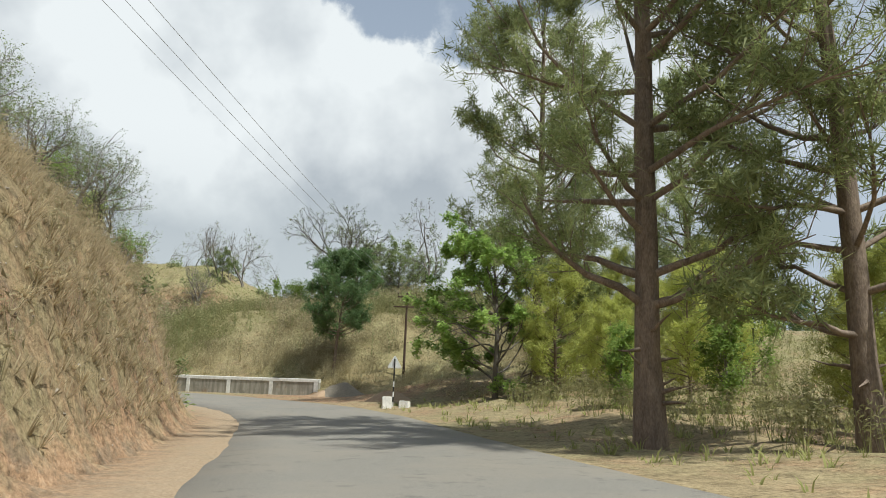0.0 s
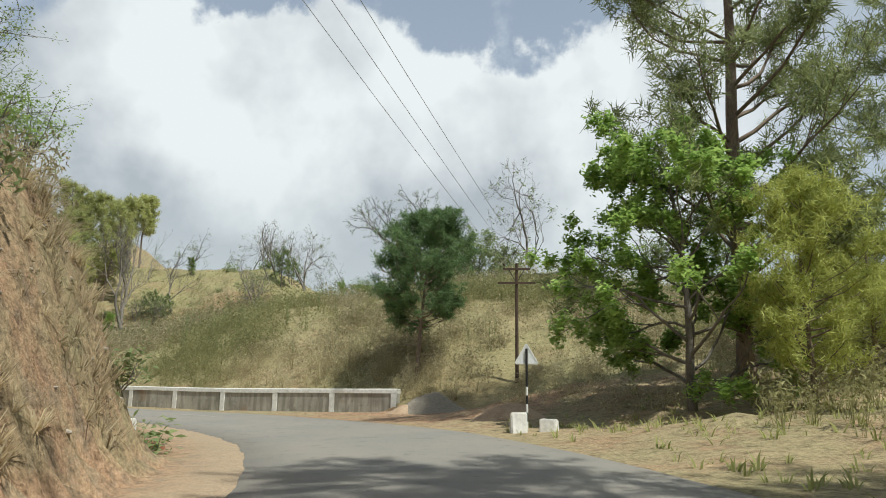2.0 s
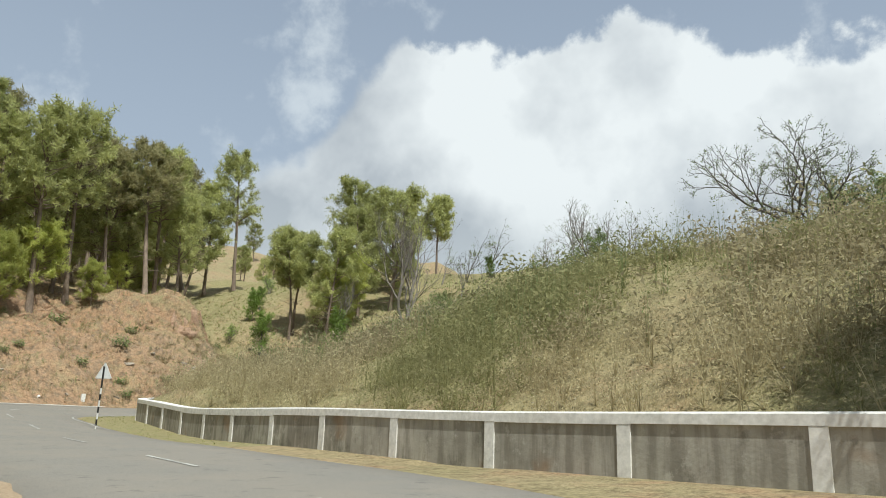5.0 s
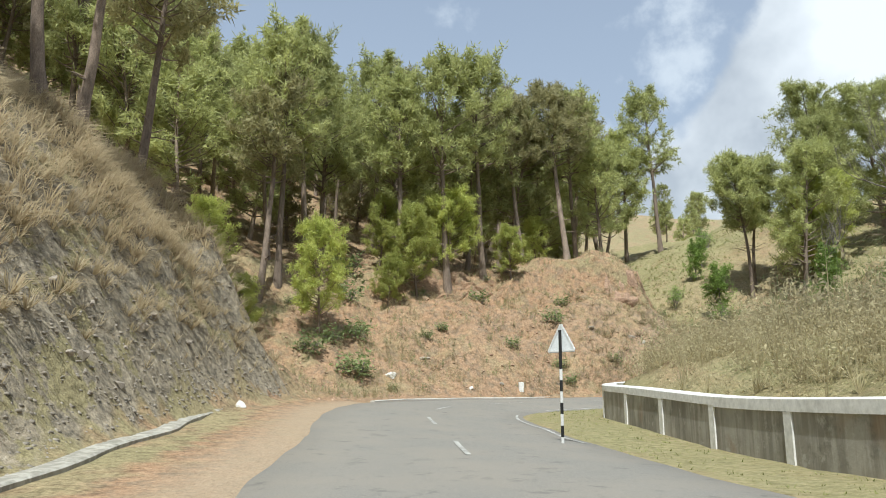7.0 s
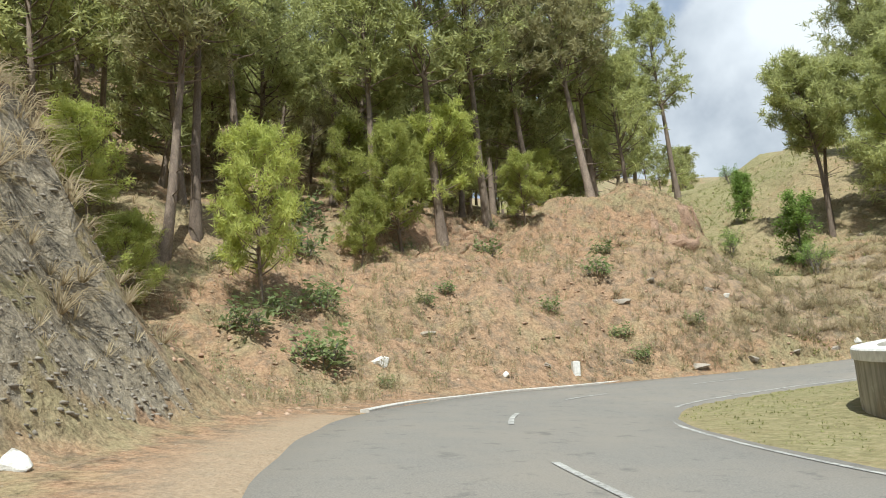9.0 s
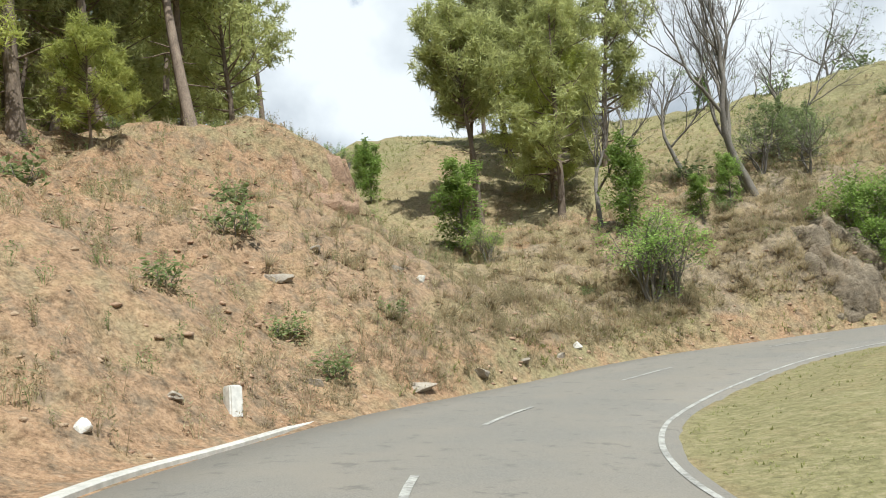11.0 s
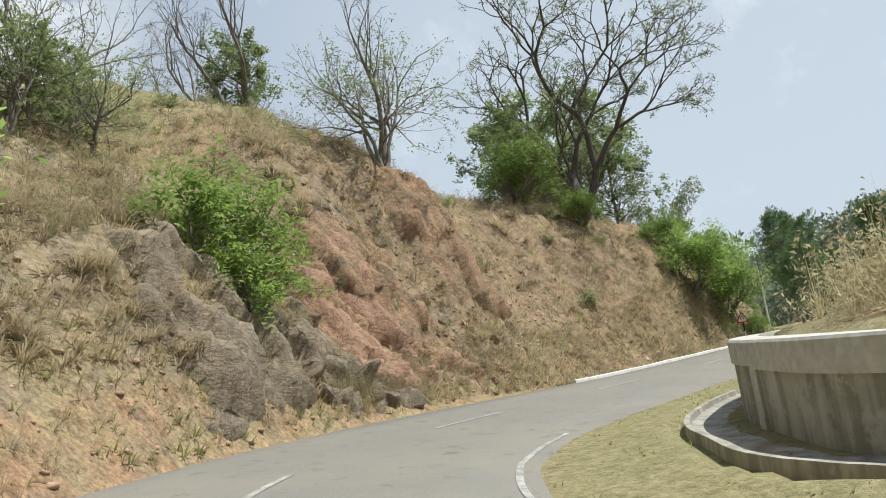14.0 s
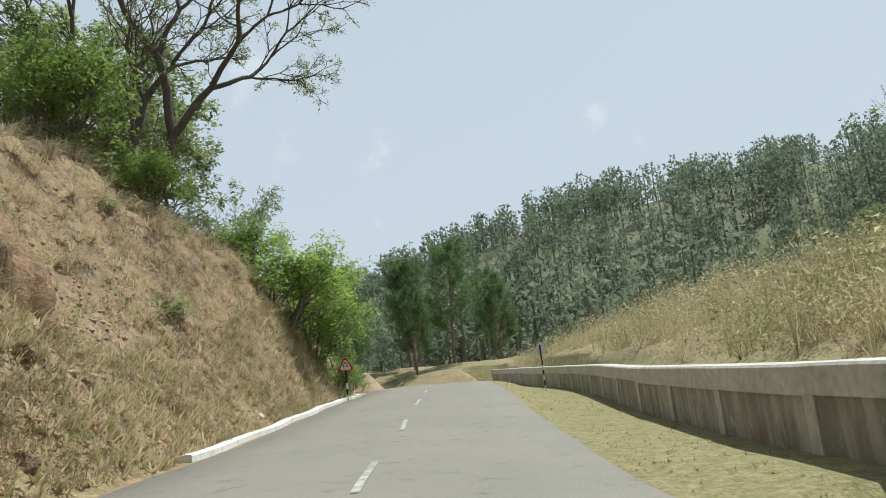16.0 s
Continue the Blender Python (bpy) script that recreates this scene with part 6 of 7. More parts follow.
def stone_mesh(seed, flat=0.65, rough=0.45, level=3):
    rng = np.random.default_rng(seed)
    bm = bmesh.new()
    bmesh.ops.create_icosphere(bm, subdivisions=level, radius=0.5)
    off = Vector(rng.uniform(-50, 50, 3))
    cuts = [(Vector(rng.normal(0, 1, 3)).normalized(), rng.uniform(0.2, 0.36)) for _ in range(13)]
    for v in bm.verts:
        v.co *= 1 + rough * noise.noise(v.co * 2.2 + off) + 0.16 * noise.noise(v.co * 7 + off)
        for n, c in cuts:
            h = v.co.dot(n) - c
            if h > 0:
                v.co -= n * h * 0.93
        v.co.z *= flat
    return bm


STONES = {}


def rock(name, x, y, size, label, mat, seed=0, group="", flat=0.65, turn=0.0, sink=0.3):
    key = (seed, mat.name, name, flat)
    if key not in STONES:
        bm = stone_mesh(seed, flat)
        me = bpy.data.meshes.new(name)
        bm.to_mesh(me)
        bm.free()
        me.materials.append(mat)
        STONES[key] = me
    ob = new(name, STONES[key])
    ob.matrix_world = pose(x, y, ground(x, y) + size * flat * (0.5 - sink), 8, -6, turn) @ Matrix.Diagonal((size * 1.15, size * 0.9, size, 1))
    return tagged(ob, label, "rock", group)


for n, (x, y, size) in enumerate([(-58.7, 47.0, 0.75), (-58.3, 51.0, 0.45), (-46.1, 38.1, 0.5), (-28.7, 83.3, 0.45), (-30.0, 82.9, 0.3), (-57.1, 66.4, 0.45), (-60.2, 63.0, 0.4)]):
    rock("white_stone", x, y, size, "whitish broken stone lying at the slope's foot", PALE_STONE, 100 + n % 3, "white stones", 0.7, n * 50, 0.5)
for n, (x, y, size) in enumerate([(-58.0, 61.5, 0.8), (-58.4, 59.0, 1.1), (-61.6, 58.5, 0.9), (-60.7, 62.4, 0.8), (-63.0, 76.5, 1.1), (-59.2, 56.6, 0.7), (-62.6, 55.4, 0.7), (-58.9, 53.0, 0.5), (-60.6, 49.5, 0.8), (-57.6, 63.4, 0.5), (-62.0, 60.6, 0.6), (-64.3, 57.0, 0.5), (-57.3, 65.2, 0.6)]):
    rock("rock", x, y, size, "flat brown rock half buried in the earth slope", STONE, 110 + n % 4, "rocks on the slope", 0.5, n * 37, 0.85)
slab_rng = random.Random(17)
GREY_BLOCK, RED_BLOCK = [material(name, build_rock(stops), 0.93) for name, stops in (
    ("grey_brown_block", [(0.30, (0.08, 0.062, 0.046)), (0.43, (0.20, 0.155, 0.11)), (0.56, (0.31, 0.24, 0.17)), (0.70, (0.37, 0.275, 0.185)), (0.80, (0.45, 0.38, 0.29))]),
    ("red_brown_block", [(0.30, (0.10, 0.062, 0.045)), (0.45, (0.27, 0.155, 0.10)), (0.58, (0.39, 0.235, 0.15)), (0.74, (0.44, 0.34, 0.25))]))]
for n in range(46):
    s = slab_rng.uniform(station(-48.4, 72.4), station(-43.0, 75.3))
    x, y, _a = beside(s, 3.4 + 3.2 * slab_rng.random() ** 1.4)
    rock("boulder", x, y, 0.35 + 0.95 * slab_rng.random() ** 1.6, "rough grey-brown rock standing out of the cut", GREY_BLOCK, 120 + n % 6, "rock slabs of the cut", 0.8, slab_rng.uniform(0, 360), 0.62)
for n in range(90):
    s = slab_rng.uniform(station(-43.6, 75.0), station(-34.5, 78.4))
    x, y, _a = beside(s, slab_rng.uniform(3.3, 8.2))
    rock("boulder", x, y, 0.16 + 0.6 * slab_rng.random() ** 2.2, "broken red-brown rock in the crumbling cut", RED_BLOCK if slab_rng.random() < 0.7 else GREY_BLOCK, 120 + n % 6, "rocks of the crumbling cut", 0.8, slab_rng.uniform(0, 360), 0.6)
for n in range(14):
    s = slab_rng.uniform(station(-34, 37), station(-45, 41.5))
    x, y, _a = beside(s, slab_rng.uniform(4.4, 6.2))
    rock("boulder", x, y, slab_rng.uniform(0.2, 0.42), "grey stony lump in the foot of the spur", STONE, 120 + n % 5, "rocks of the spur", 0.75, slab_rng.uniform(0, 360), 0.6)


def gravel(name, label, places, lo, hi, mat):
    temps = []
    for k in range(4):
        bm = bmesh.new()
        bmesh.ops.create_icosphere(bm, subdivisions=1, radius=0.5)
        rng = np.random.default_rng(300 + k)
        v = np.array([q.co * rng.uniform(0.5, 1.25) for q in bm.verts]) * rng.uniform(0.6, 1.25, 3)
        v[:, 2] *= 0.55
        f = np.array([[q.index for q in t.verts] for t in bm.faces])
        bm.free()
        temps.append((v, f))
    x, y = places
    lay(name, mat, label, temps, x, y, lo + (hi - lo) * und.random(len(x)) ** 3, und, category="stones", sink=0.02)


GREY_ROCK = material("grey_bedded_rock", build_rock([(0.30, (0.07, 0.054, 0.04)), (0.42, (0.19, 0.15, 0.105)), (0.53, (0.29, 0.23, 0.16)), (0.64, (0.33, 0.235, 0.15)), (0.78, (0.42, 0.355, 0.265))]), 0.92)


def rock_outcrop(label, a, b, d0, d1, mat, proud, seed, tilt=0.5):
    """Broken, bedded rock standing out of the bank between two places of the line."""
    s0, s1 = station(*a), station(*b)
    nu, nv = int((s1 - s0) / 0.10) + 2, int((d1 - d0) / 0.09) + 2
    u, v = np.meshgrid(np.linspace(0, 1, nu), np.linspace(0, 1, nv), indexing="ij")
    s, d = s0 + (s1 - s0) * u, d0 + (d1 - d0) * v
    n = np.clip(s / 0.5, 0, len(S) - 1.01)
    i, f = n.astype(int), n - n.astype(int)

    def between(t):
        return t[i] * (1 - f) + t[i + 1] * f

    nx, ny = between(NOR[:, 0]), between(NOR[:, 1])
    x, y = between(LN[:, 0]) + d * nx, between(LN[:, 1]) + d * ny
    z = ground_many(x, y)
    edge = np.clip(5 * np.minimum(np.minimum(u, 1 - u) * 1.4, np.minimum(v * 1.8, 1 - v)) + 0.5 * fbm(s, d, 1.6, seed + 5, 3), 0, 1)
    bed = s * tilt + d + 0.6 * fbm(s, d, 2.0, seed, 2)
    steps = np.floor(bed / 0.55 + 0.8 * fbm(s, d, 1.1, seed + 1, 2))
    block = np.floor((s - tilt * d) / 0.8 + fbm(s, d, 1.3, seed + 2, 2))
    chip = (np.sin(steps * 12.9 + block * 78.2) * 43758.5) % 1.0
    out = proud * (0.85 * chip - 0.12 + 0.5 * fbm(s, d, 0.7, seed + 3, 3)) + 0.16 * np.abs(fbm(s + 0.3 * d, d, 0.42, seed + 4, 3)) - 0.05
    crevice = fbm(s * 0.9 + d * 0.7, d * 0.45, 1.25, seed + 6, 3)
    out = out - 0.34 * np.exp(-(crevice / 0.10) ** 2) + 0.10 * (0.5 - np.abs(fbm(s, d, 0.26, seed + 7, 2)))
    out = out * edge - 0.35 * (1 - edge)
    x, y, z = x - nx * out * 0.8, y - ny * out * 0.8, z + out * 0.5
    verts = np.stack([x, y, z], -1).reshape(-1, 3)
    q, w = np.meshgrid(np.arange(nu - 1), np.arange(nv - 1), indexing="ij")
    k = (q * nv + w).ravel()
    faces = np.stack([k, k + nv, k + nv + 1, k + 1], -1)
    soup = Soup()
    soup.add(verts, faces)
    ob = new("rock_outcrop", soup.mesh("rock_outcrop", mat))
    return tagged(ob, label, "rock")


rock_outcrop("grey bedded rock face jutting from the cut bank", (-48.6, 72.3), (-45.6, 74.1), 3.05, 5.4, GREY_ROCK, 0.55, 71, 0.9)
rock_outcrop("grey bedded rock face beside the road", (-46.4, 73.7), (-43.2, 75.2), 3.05, 6.6, GREY_ROCK, 0.6, 74, 0.9)
rock_outcrop("crumbling red rock in the steep cut", (-43.5, 75.1), (-39.0, 76.9), 3.5, 7.4, RED_ROCK, 0.5, 77, 0.35)
rock_outcrop("crumbling red and grey rock under the grassy lip", (-39.4, 76.7), (-35.4, 78.2), 4.6, 7.8, RED_ROCK, 0.4, 80, 0.35)
PINK_ROCK = material("pale_red_earth", build_rock([(0.30, (0.22, 0.125, 0.08)), (0.45, (0.37, 0.235, 0.155)), (0.58, (0.40, 0.265, 0.175)), (0.74, (0.46, 0.34, 0.245))]), 0.95)
rock_outcrop("pale red earth cliff at the mound's end", (-54.8, 61.8), (-54.25, 64.2), 9.6, 12.0, PINK_ROCK, 0.4, 89, 0.2)
rock_outcrop("broken red earth scarp under the pines", (-55.0, 53.6), (-55.0, 58.4), 12.0, 14.6, RED_ROCK, 0.40, 86, 0.2)
gravel("bank_stones", "small stones set in the high earth bank", scatter_left(900, (6, -14), (-6.6, 22), 2.9, 7), 0.03, 0.16, STONE)
gravel("red_rubble", "red broken rubble fallen down the cut", scatter_left(3200, (-45, 74.4), (-31, 79.4), 3.0, 8.0), 0.03, 0.20, RUBBLE)
gravel("loose_stones", "loose stones scattered on the earth mound", scatter_left(3400, (-49, 44), (-53, 67.5), 3.0, 14, patchy(2.6, 49, 0.45)), 0.03, 0.24, RUBBLE)
gravel("earth_clods", "clods of orange earth on the mound", scatter_left(3600, (-49, 44), (-53, 67.5), 3.0, 14, patchy(3.4, 59, 0.4)), 0.04, 0.22, HEAP_EARTH)
VEIN_ROCK = material("salmon_red_clay", build_rock([(0.30, (0.12, 0.07, 0.045)), (0.44, (0.34, 0.185, 0.115)), (0.58, (0.45, 0.255, 0.165)), (0.74, (0.50, 0.37, 0.27))]), 0.95)
rock_outcrop("salmon-red clay seam beside the grey rock face", (-43.7, 75.0), (-41.2, 76.0), 3.4, 7.4, VEIN_ROCK, 0.47, 92, 0.45)
gravel("clay_rubble", "salmon-red clay crumbs under the seam", scatter_left(500, (-43.8, 75.0), (-40.6, 76.2), 3.0, 4.8), 0.03, 0.17, VEIN_ROCK)
gravel("foot_stones", "broken reddish stones at the foot of the rock face", scatter_left(1300, (-54.8, 61.5), (-43.4, 75.1), 1.8, 4.4, over_edge=True), 0.025, 0.22, RUBBLE)
gravel("foot_stones", "small stones along the foot of the cut bank", scatter_left(900, (-43.4, 75.1), (-16, 83.4), 2.9, 4.2), 0.03, 0.15, STONE)
grass("straw_grass", STRAW, "dry grass along the foot of the cut bank", LONG, scatter_left(6500, (-55, 55), (-16, 83.4), 1.8, 4.6, patchy(1.6, 71, 0.5), over_edge=True), 0.25, 0.65, 0.25)
grass("hill_grass", GRASS, "thin green grass along the foot of the cut bank", SHORT, scatter_left(5000, (-55, 58), (-16, 83.4), 1.8, 4.4, patchy(2.0, 72, 0.4), over_edge=True), 0.5, 1.1, 0.2)
sx, sy = scatter_left(1900, (-55, 55), (-16, 83.4), 1.9, 4.4, patchy(1.8, 73, 0.45), over_edge=True)
lay("bank_weeds", DRY, "dry weeds along the foot of the cut bank", SCRUB, sx, sy, und.uniform(0.25, 0.6, len(sx)), und)
gravel("loose_stones", "broken rock pieces on the cut bank", scatter_left(1900, (-53, 67), (-27, 80.8), 3.2, 7.4), 0.03, 0.22, RUBBLE)
gravel("loose_stones", "grey stones and rubble set in the foot of the bank", scatter_left(7000, (-27, 35.5), (-48.5, 43.6), 3.9, 7.0, None, 1.3), 0.025, 0.16, SPUR_STONE)
gravel("loose_stones", "small gravel on the sandy shoulder", scatter_left(2200, (-8, 24), (-50, 45), 1.5, 4.6), 0.02, 0.09, STONE)
gravel("loose_stones", "gravel along the foot of the cut bank", scatter_left(3000, (-54.4, 63), (-14, 84), 2.8, 4.4), 0.02, 0.13, RUBBLE)
grass("straw_grass", STRAW, "short straw grass along the foot of the cut bank", SHORT, scatter_left(5200, (-54.6, 61), (-14, 84), 2.7, 4.8, patchy(1.6, 44, 0.5)), 0.6, 1.6, 0.2)
sx, sy = scatter_left(900, (-54.6, 61), (-42, 75.8), 2.8, 4.6, patchy(1.4, 66, 0.45))
lay("bank_weeds", DRY, "dry brown weeds along the bank's foot", FINE_SHRUB, sx, sy, und.uniform(0.2, 0.6, len(sx)), und)
grass("hill_grass", GRASS, "green grass along the foot of the cut bank", SHORT, scatter_left(900, (-54.4, 63), (-14, 84), 2.9, 5.2, patchy(2.4, 45, 0.3)), 0.6, 1.3, 0.2)
grass("straw_grass", STRAW, "straw grass growing out of the rock face", LONG, scatter_left(1500, (-50.5, 70.6), (-43.5, 75.1), 3.4, 7.5, patchy(1.2, 63, 0.4)), 0.4, 0.95, 0.3)
grass("straw_tussocks", STRAW, "straw tussocks drooping over the rock face", TUSSOCK, scatter_left(150, (-50.5, 70.6), (-43.5, 75.1), 3.8, 7.5), 0.5, 1.1, 0.3)
sx, sy = scatter_left(500, (-51, 70), (-40, 76.5), 3.4, 8.0, patchy(1.5, 64, 0.5))
lay("bank_weeds", DRY_GREEN, "grey-green weeds clinging to the rock face", FINE_SHRUB, sx, sy, und.uniform(0.25, 0.7, len(sx)), und)
qx, qy, qi = scatter_hill(5000)
near_wall = (qi > 0.5) & (qi < 4)
gravel("loose_stones", "pale litter and small stones behind the wall", (qx[near_wall], qy[near_wall]), 0.04, 0.16, STONE)


def heap(name, x, y, w, d, h, mat, label, seed):
    """A dumped heap: an uneven cone with a ragged foot."""
    rng = np.random.default_rng(seed)
    bm = bmesh.new()
    rings, around = 9, 26
    off = Vector(rng.uniform(-20, 20, 3))
    rows = []
    for r in range(rings + 1):
        u = r / rings
        row = []
        for q in range(around if r else 1):
            a = q / around * 2 * math.pi
            p = Vector((u * w / 2 * math.cos(a), u * d / 2 * math.sin(a), 0))
            g = ground(x + p.x, y + p.y) - ground(x, y)
            lump = noise.noise(p * 0.9 + off) * 0.35 + noise.noise(p * 3.1 + off) * 0.12
            p.z = max(-0.15, h * (math.cos(u * math.pi) * 0.5 + 0.5) * (1 + lump) - 0.12 * u) + g
            row.append(bm.verts.new(p))
        rows.append(row)
    for q in range(around):
        bm.faces.new((rows[0][0], rows[1][q], rows[1][(q + 1) % around]))
    for r in range(1, rings):
        for q in range(around):
            k = (q + 1) % around
            bm.faces.new((rows[r][q], rows[r + 1][q], rows[r + 1][k], rows[r][k]))
    me = bpy.data.meshes.new(name)
    bmesh.ops.recalc_face_normals(bm, faces=bm.faces)
    for f in bm.faces:
        f.smooth = True
    bm.to_mesh(me)
    bm.free()
    me.materials.append(mat)
    ob = new(name, me)
    ob.matrix_world = pose(x, y, ground(x, y))
    return tagged(ob, label, "heap")


heap("gravel_heap", -8.0, 36.6, 3.6, 2.4, 0.75, GREY_SAND, "low heap of grey gravel beside the wall's end", 1)
heap("earth_heap", -9.0, 36.3, 2.2, 1.8, 0.30, HEAP_EARTH, "small heap of orange earth beside the gravel", 2)
heap("earth_heap", -4.2, 31.4, 3.2, 2.2, 0.5, HEAP_EARTH, "low heap of orange earth behind the sign", 3)
heap("earth_heap", 3.6, 93.0, 5.0, 3.0, 1.1, HEAP_EARTH, "heap of orange earth at the road's bend", 4)
heap("earth_heap", -3.5, 94.0, 5.5, 2.6, 0.7, HEAP_EARTH, "low bank of dug red earth beyond the road", 5)

# ---- signs, blocks, pole, houses ----
BLACK = make_simple("black_paint", [(0.3, (0.012, 0.012, 0.012)), (0.75, (0.035, 0.034, 0.032))], 6.0, 0.6)
WHITE = make_simple("white_paint", [(0.3, (0.62, 0.61, 0.58)), (0.75, (0.80, 0.79, 0.76))], 5.0, 0.6)
SIGN_BACK = make_simple("grey_sheet", [(0.3, (0.64, 0.66, 0.66)), (0.75, (0.78, 0.79, 0.78))], 4.0, 0.5)
RED = make_simple("red_paint", [(0.3, (0.42, 0.02, 0.02)), (0.75, (0.58, 0.045, 0.035))], 5.0, 0.5)
STEEL = make_simple("dark_rusty_steel", [(0.3, (0.05, 0.035, 0.028)), (0.75, (0.13, 0.085, 0.06))], 6.0, 0.8, 0.004)
ORANGE = make_simple("orange_paint", [(0.3, (0.55, 0.25, 0.03)), (0.75, (0.68, 0.36, 0.06))], 6.0, 0.7)


def cyl(bm, r, z0, z1, x=0.0, y=0.0, sides=12):
    bmesh.ops.create_cone(bm, cap_ends=True, segments=sides, radius1=r, radius2=r, depth=z1 - z0, matrix=Matrix.Translation((x, y, (z0 + z1) / 2)))


def triangle(bm, side, y0, y1, z0, grow=0.0, cut=0.0):
    """An upright three-cornered plate with nipped corners, facing -y."""
    h = side * 0.866
    c = Vector((0, 0, z0 + h / 3))
    pts = []
    for a in (90, 210, 330):
        p = c + Vector((math.cos(radians(a)), 0, math.sin(radians(a)))) * (h * 2 / 3 + grow)
        t = Vector((-math.sin(radians(a)), 0, math.cos(radians(a)))) * (0.03 + cut)
        q = p - (p - c).normalized() * 0.02
        pts += [q - t, q + t]
    front = [bm.verts.new((p.x, y0, p.z)) for p in pts]
    back = [bm.verts.new((p.x, y1, p.z)) for p in pts]
    bm.faces.new(front)
    bm.faces.new(back[::-1])
    for k in range(6):
        bm.faces.new((front[k], back[k], back[(k + 1) % 6], front[(k + 1) % 6]))
    bmesh.ops.recalc_face_normals(bm, faces=bm.faces)


def swept(bm, pts, width, y0, y1):
    """A flat painted stroke in the plate's plane."""
    pts = [Vector((x, 0, z)) for x, z in pts]
    a, b = [], []
    for k, p in enumerate(pts):
        d = (pts[min(k + 1, len(pts) - 1)] - pts[max(k - 1, 0)]).normalized()
        n = Vector((-d.z, 0, d.x)) * width / 2
        a.append((p + n, p - n))
    rows = [[bm.verts.new((q.x, y, q.z)) for q in pair for y in (y0, y1)] for pair in a]
    for r0, r1 in zip(rows, rows[1:]):
        for i, j in ((0, 1), (1, 3), (3, 2), (2, 0)):
            bm.faces.new((r0[i], r0[j], r1[j], r1[i]))
    for r in (rows[0], rows[-1]):
        bm.faces.new((r[0], r[1], r[3], r[2]))
    bmesh.ops.recalc_face_normals(bm, faces=bm.faces)


def arrow_head(bm, x, z, way, size, y0, y1):
    d = Vector((way[0], 0, way[1])).normalized()
    n = Vector((-d.z, 0, d.x))
    c = Vector((x, 0, z))
    pts = [c + d * size, c + n * size * 0.6, c - n * size * 0.6]
    f = [bm.verts.new((p.x, y0, p.z)) for p in pts]
    b = [bm.verts.new((p.x, y1, p.z)) for p in pts]
    bm.faces.new(f)
    bm.faces.new(b[::-1])
    for k in range(3):
        bm.faces.new((f[k], b[k], b[(k + 1) % 3], f[(k + 1) % 3]))
    bmesh.ops.recalc_face_normals(bm, faces=bm.faces)


def road_sign(x, y, facing, label, arrow, top=2.2, side=0.62, lean=0.0, base=None):
    """A warning sign on a banded pole. facing: the compass way (degrees from +x) to which its front looks."""
    z = ground(x, y) if base is None else base
    ob = thing("road_sign", (x, y, z), label, "road sign", "warning signs", facing + 90)
    ob.matrix_world = pose(x, y, z, lean, 0, facing + 90)
    foot, z0 = -0.3, top - side * 0.866
    band, k, lo = 0.22, 0, 0.02
    bm = bmesh.new()
    cyl(bm, 0.031, foot, lo)
    part("pole_foot", bm, WHITE, ob)
    while lo < z0 - 0.02:
        hi = min(lo + band, z0)
        bm = bmesh.new()
        cyl(bm, 0.031, lo, hi)
        part("pole_band", bm, BLACK if (k % 2 == 1 or hi > z0 - 0.3) else WHITE, ob, "black band" if k % 2 == 1 else "white band")
        lo, k = hi, k + 1
    bm = bmesh.new()
    cyl(bm, 0.031, z0, top - 0.14)
    part("pole_head", bm, BLACK, ob)
    bm = bmesh.new()
    triangle(bm, side, -0.048, -0.040, z0)
    plate = part("plate", bm, SIGN_BACK, ob, "grey painted back of the plate")
    bm = bmesh.new()
    triangle(bm, side, -0.052, -0.049, z0)
    part("red_border", bm, RED, plate, "red front border")
    bm = bmesh.new()
    triangle(bm, side * 0.70, -0.056, -0.053, z0 + side * 0.085)
    part("white_field", bm, WHITE, plate, "white front field")
    h = z0 + 0.13
    bm = bmesh.new()
    if arrow == "bend":
        swept(bm, [(-0.11, h), (-0.105, h + 0.06), (-0.07, h + 0.11), (-0.02, h + 0.13), (0.05, h + 0.14)], 0.035, -0.060, -0.057)
        arrow_head(bm, 0.05, h + 0.14, (1, 0.05), 0.065, -0.060, -0.057)
    else:
        swept(bm, [(-0.06, h), (-0.06, h + 0.11), (-0.035, h + 0.165), (0, h + 0.185), (0.035, h + 0.165), (0.06, h + 0.11), (0.06, h + 0.05)], 0.032, -0.060, -0.057)
        arrow_head(bm, 0.06, h + 0.05, (0, -1), 0.06, -0.060, -0.057)
    part("arrow", bm, BLACK, plate, "black arrow")
    bm = bmesh.new()
    for a, b in (((-0.5, 0.0), (0.5, 0.0)), ((-0.5, 0.0), (0.0, 0.866)), ((0.5, 0.0), (0.0, 0.866))):
        swept(bm, [(a[0] * side * 0.95, z0 + 0.012 + a[1] * side * 0.95), (b[0] * side * 0.95, z0 + 0.012 + b[1] * side * 0.95)], 0.025, -0.039, -0.030)
    part("rim", bm, WHITE, plate, "pale stiffening rim on the back")
    return ob


road_sign(-3.1, 27.2, 100, "warning triangle seen from its grey back on banded pole", "bend", 2.25, base=ground(-3.1, 27.2) - 0.02)
road_sign(-29.15, 33.38, -5, "red-bordered warning triangle with a black bend arrow", "bend", 2.2)
road_sign(-37.42, 42.98, 115, "grey-backed warning triangle on a black and white pole", "hairpin", 2.48, 0.66)
road_sign(-20.1, 84.7, 197, "red-bordered warning triangle with a black hairpin arrow", "hairpin", 1.65, 0.6)
road_sign(-13.7, 78.2, 20, "weathered warning triangle leaning beside the low wall", "bend", 2.15, 0.6, 4)


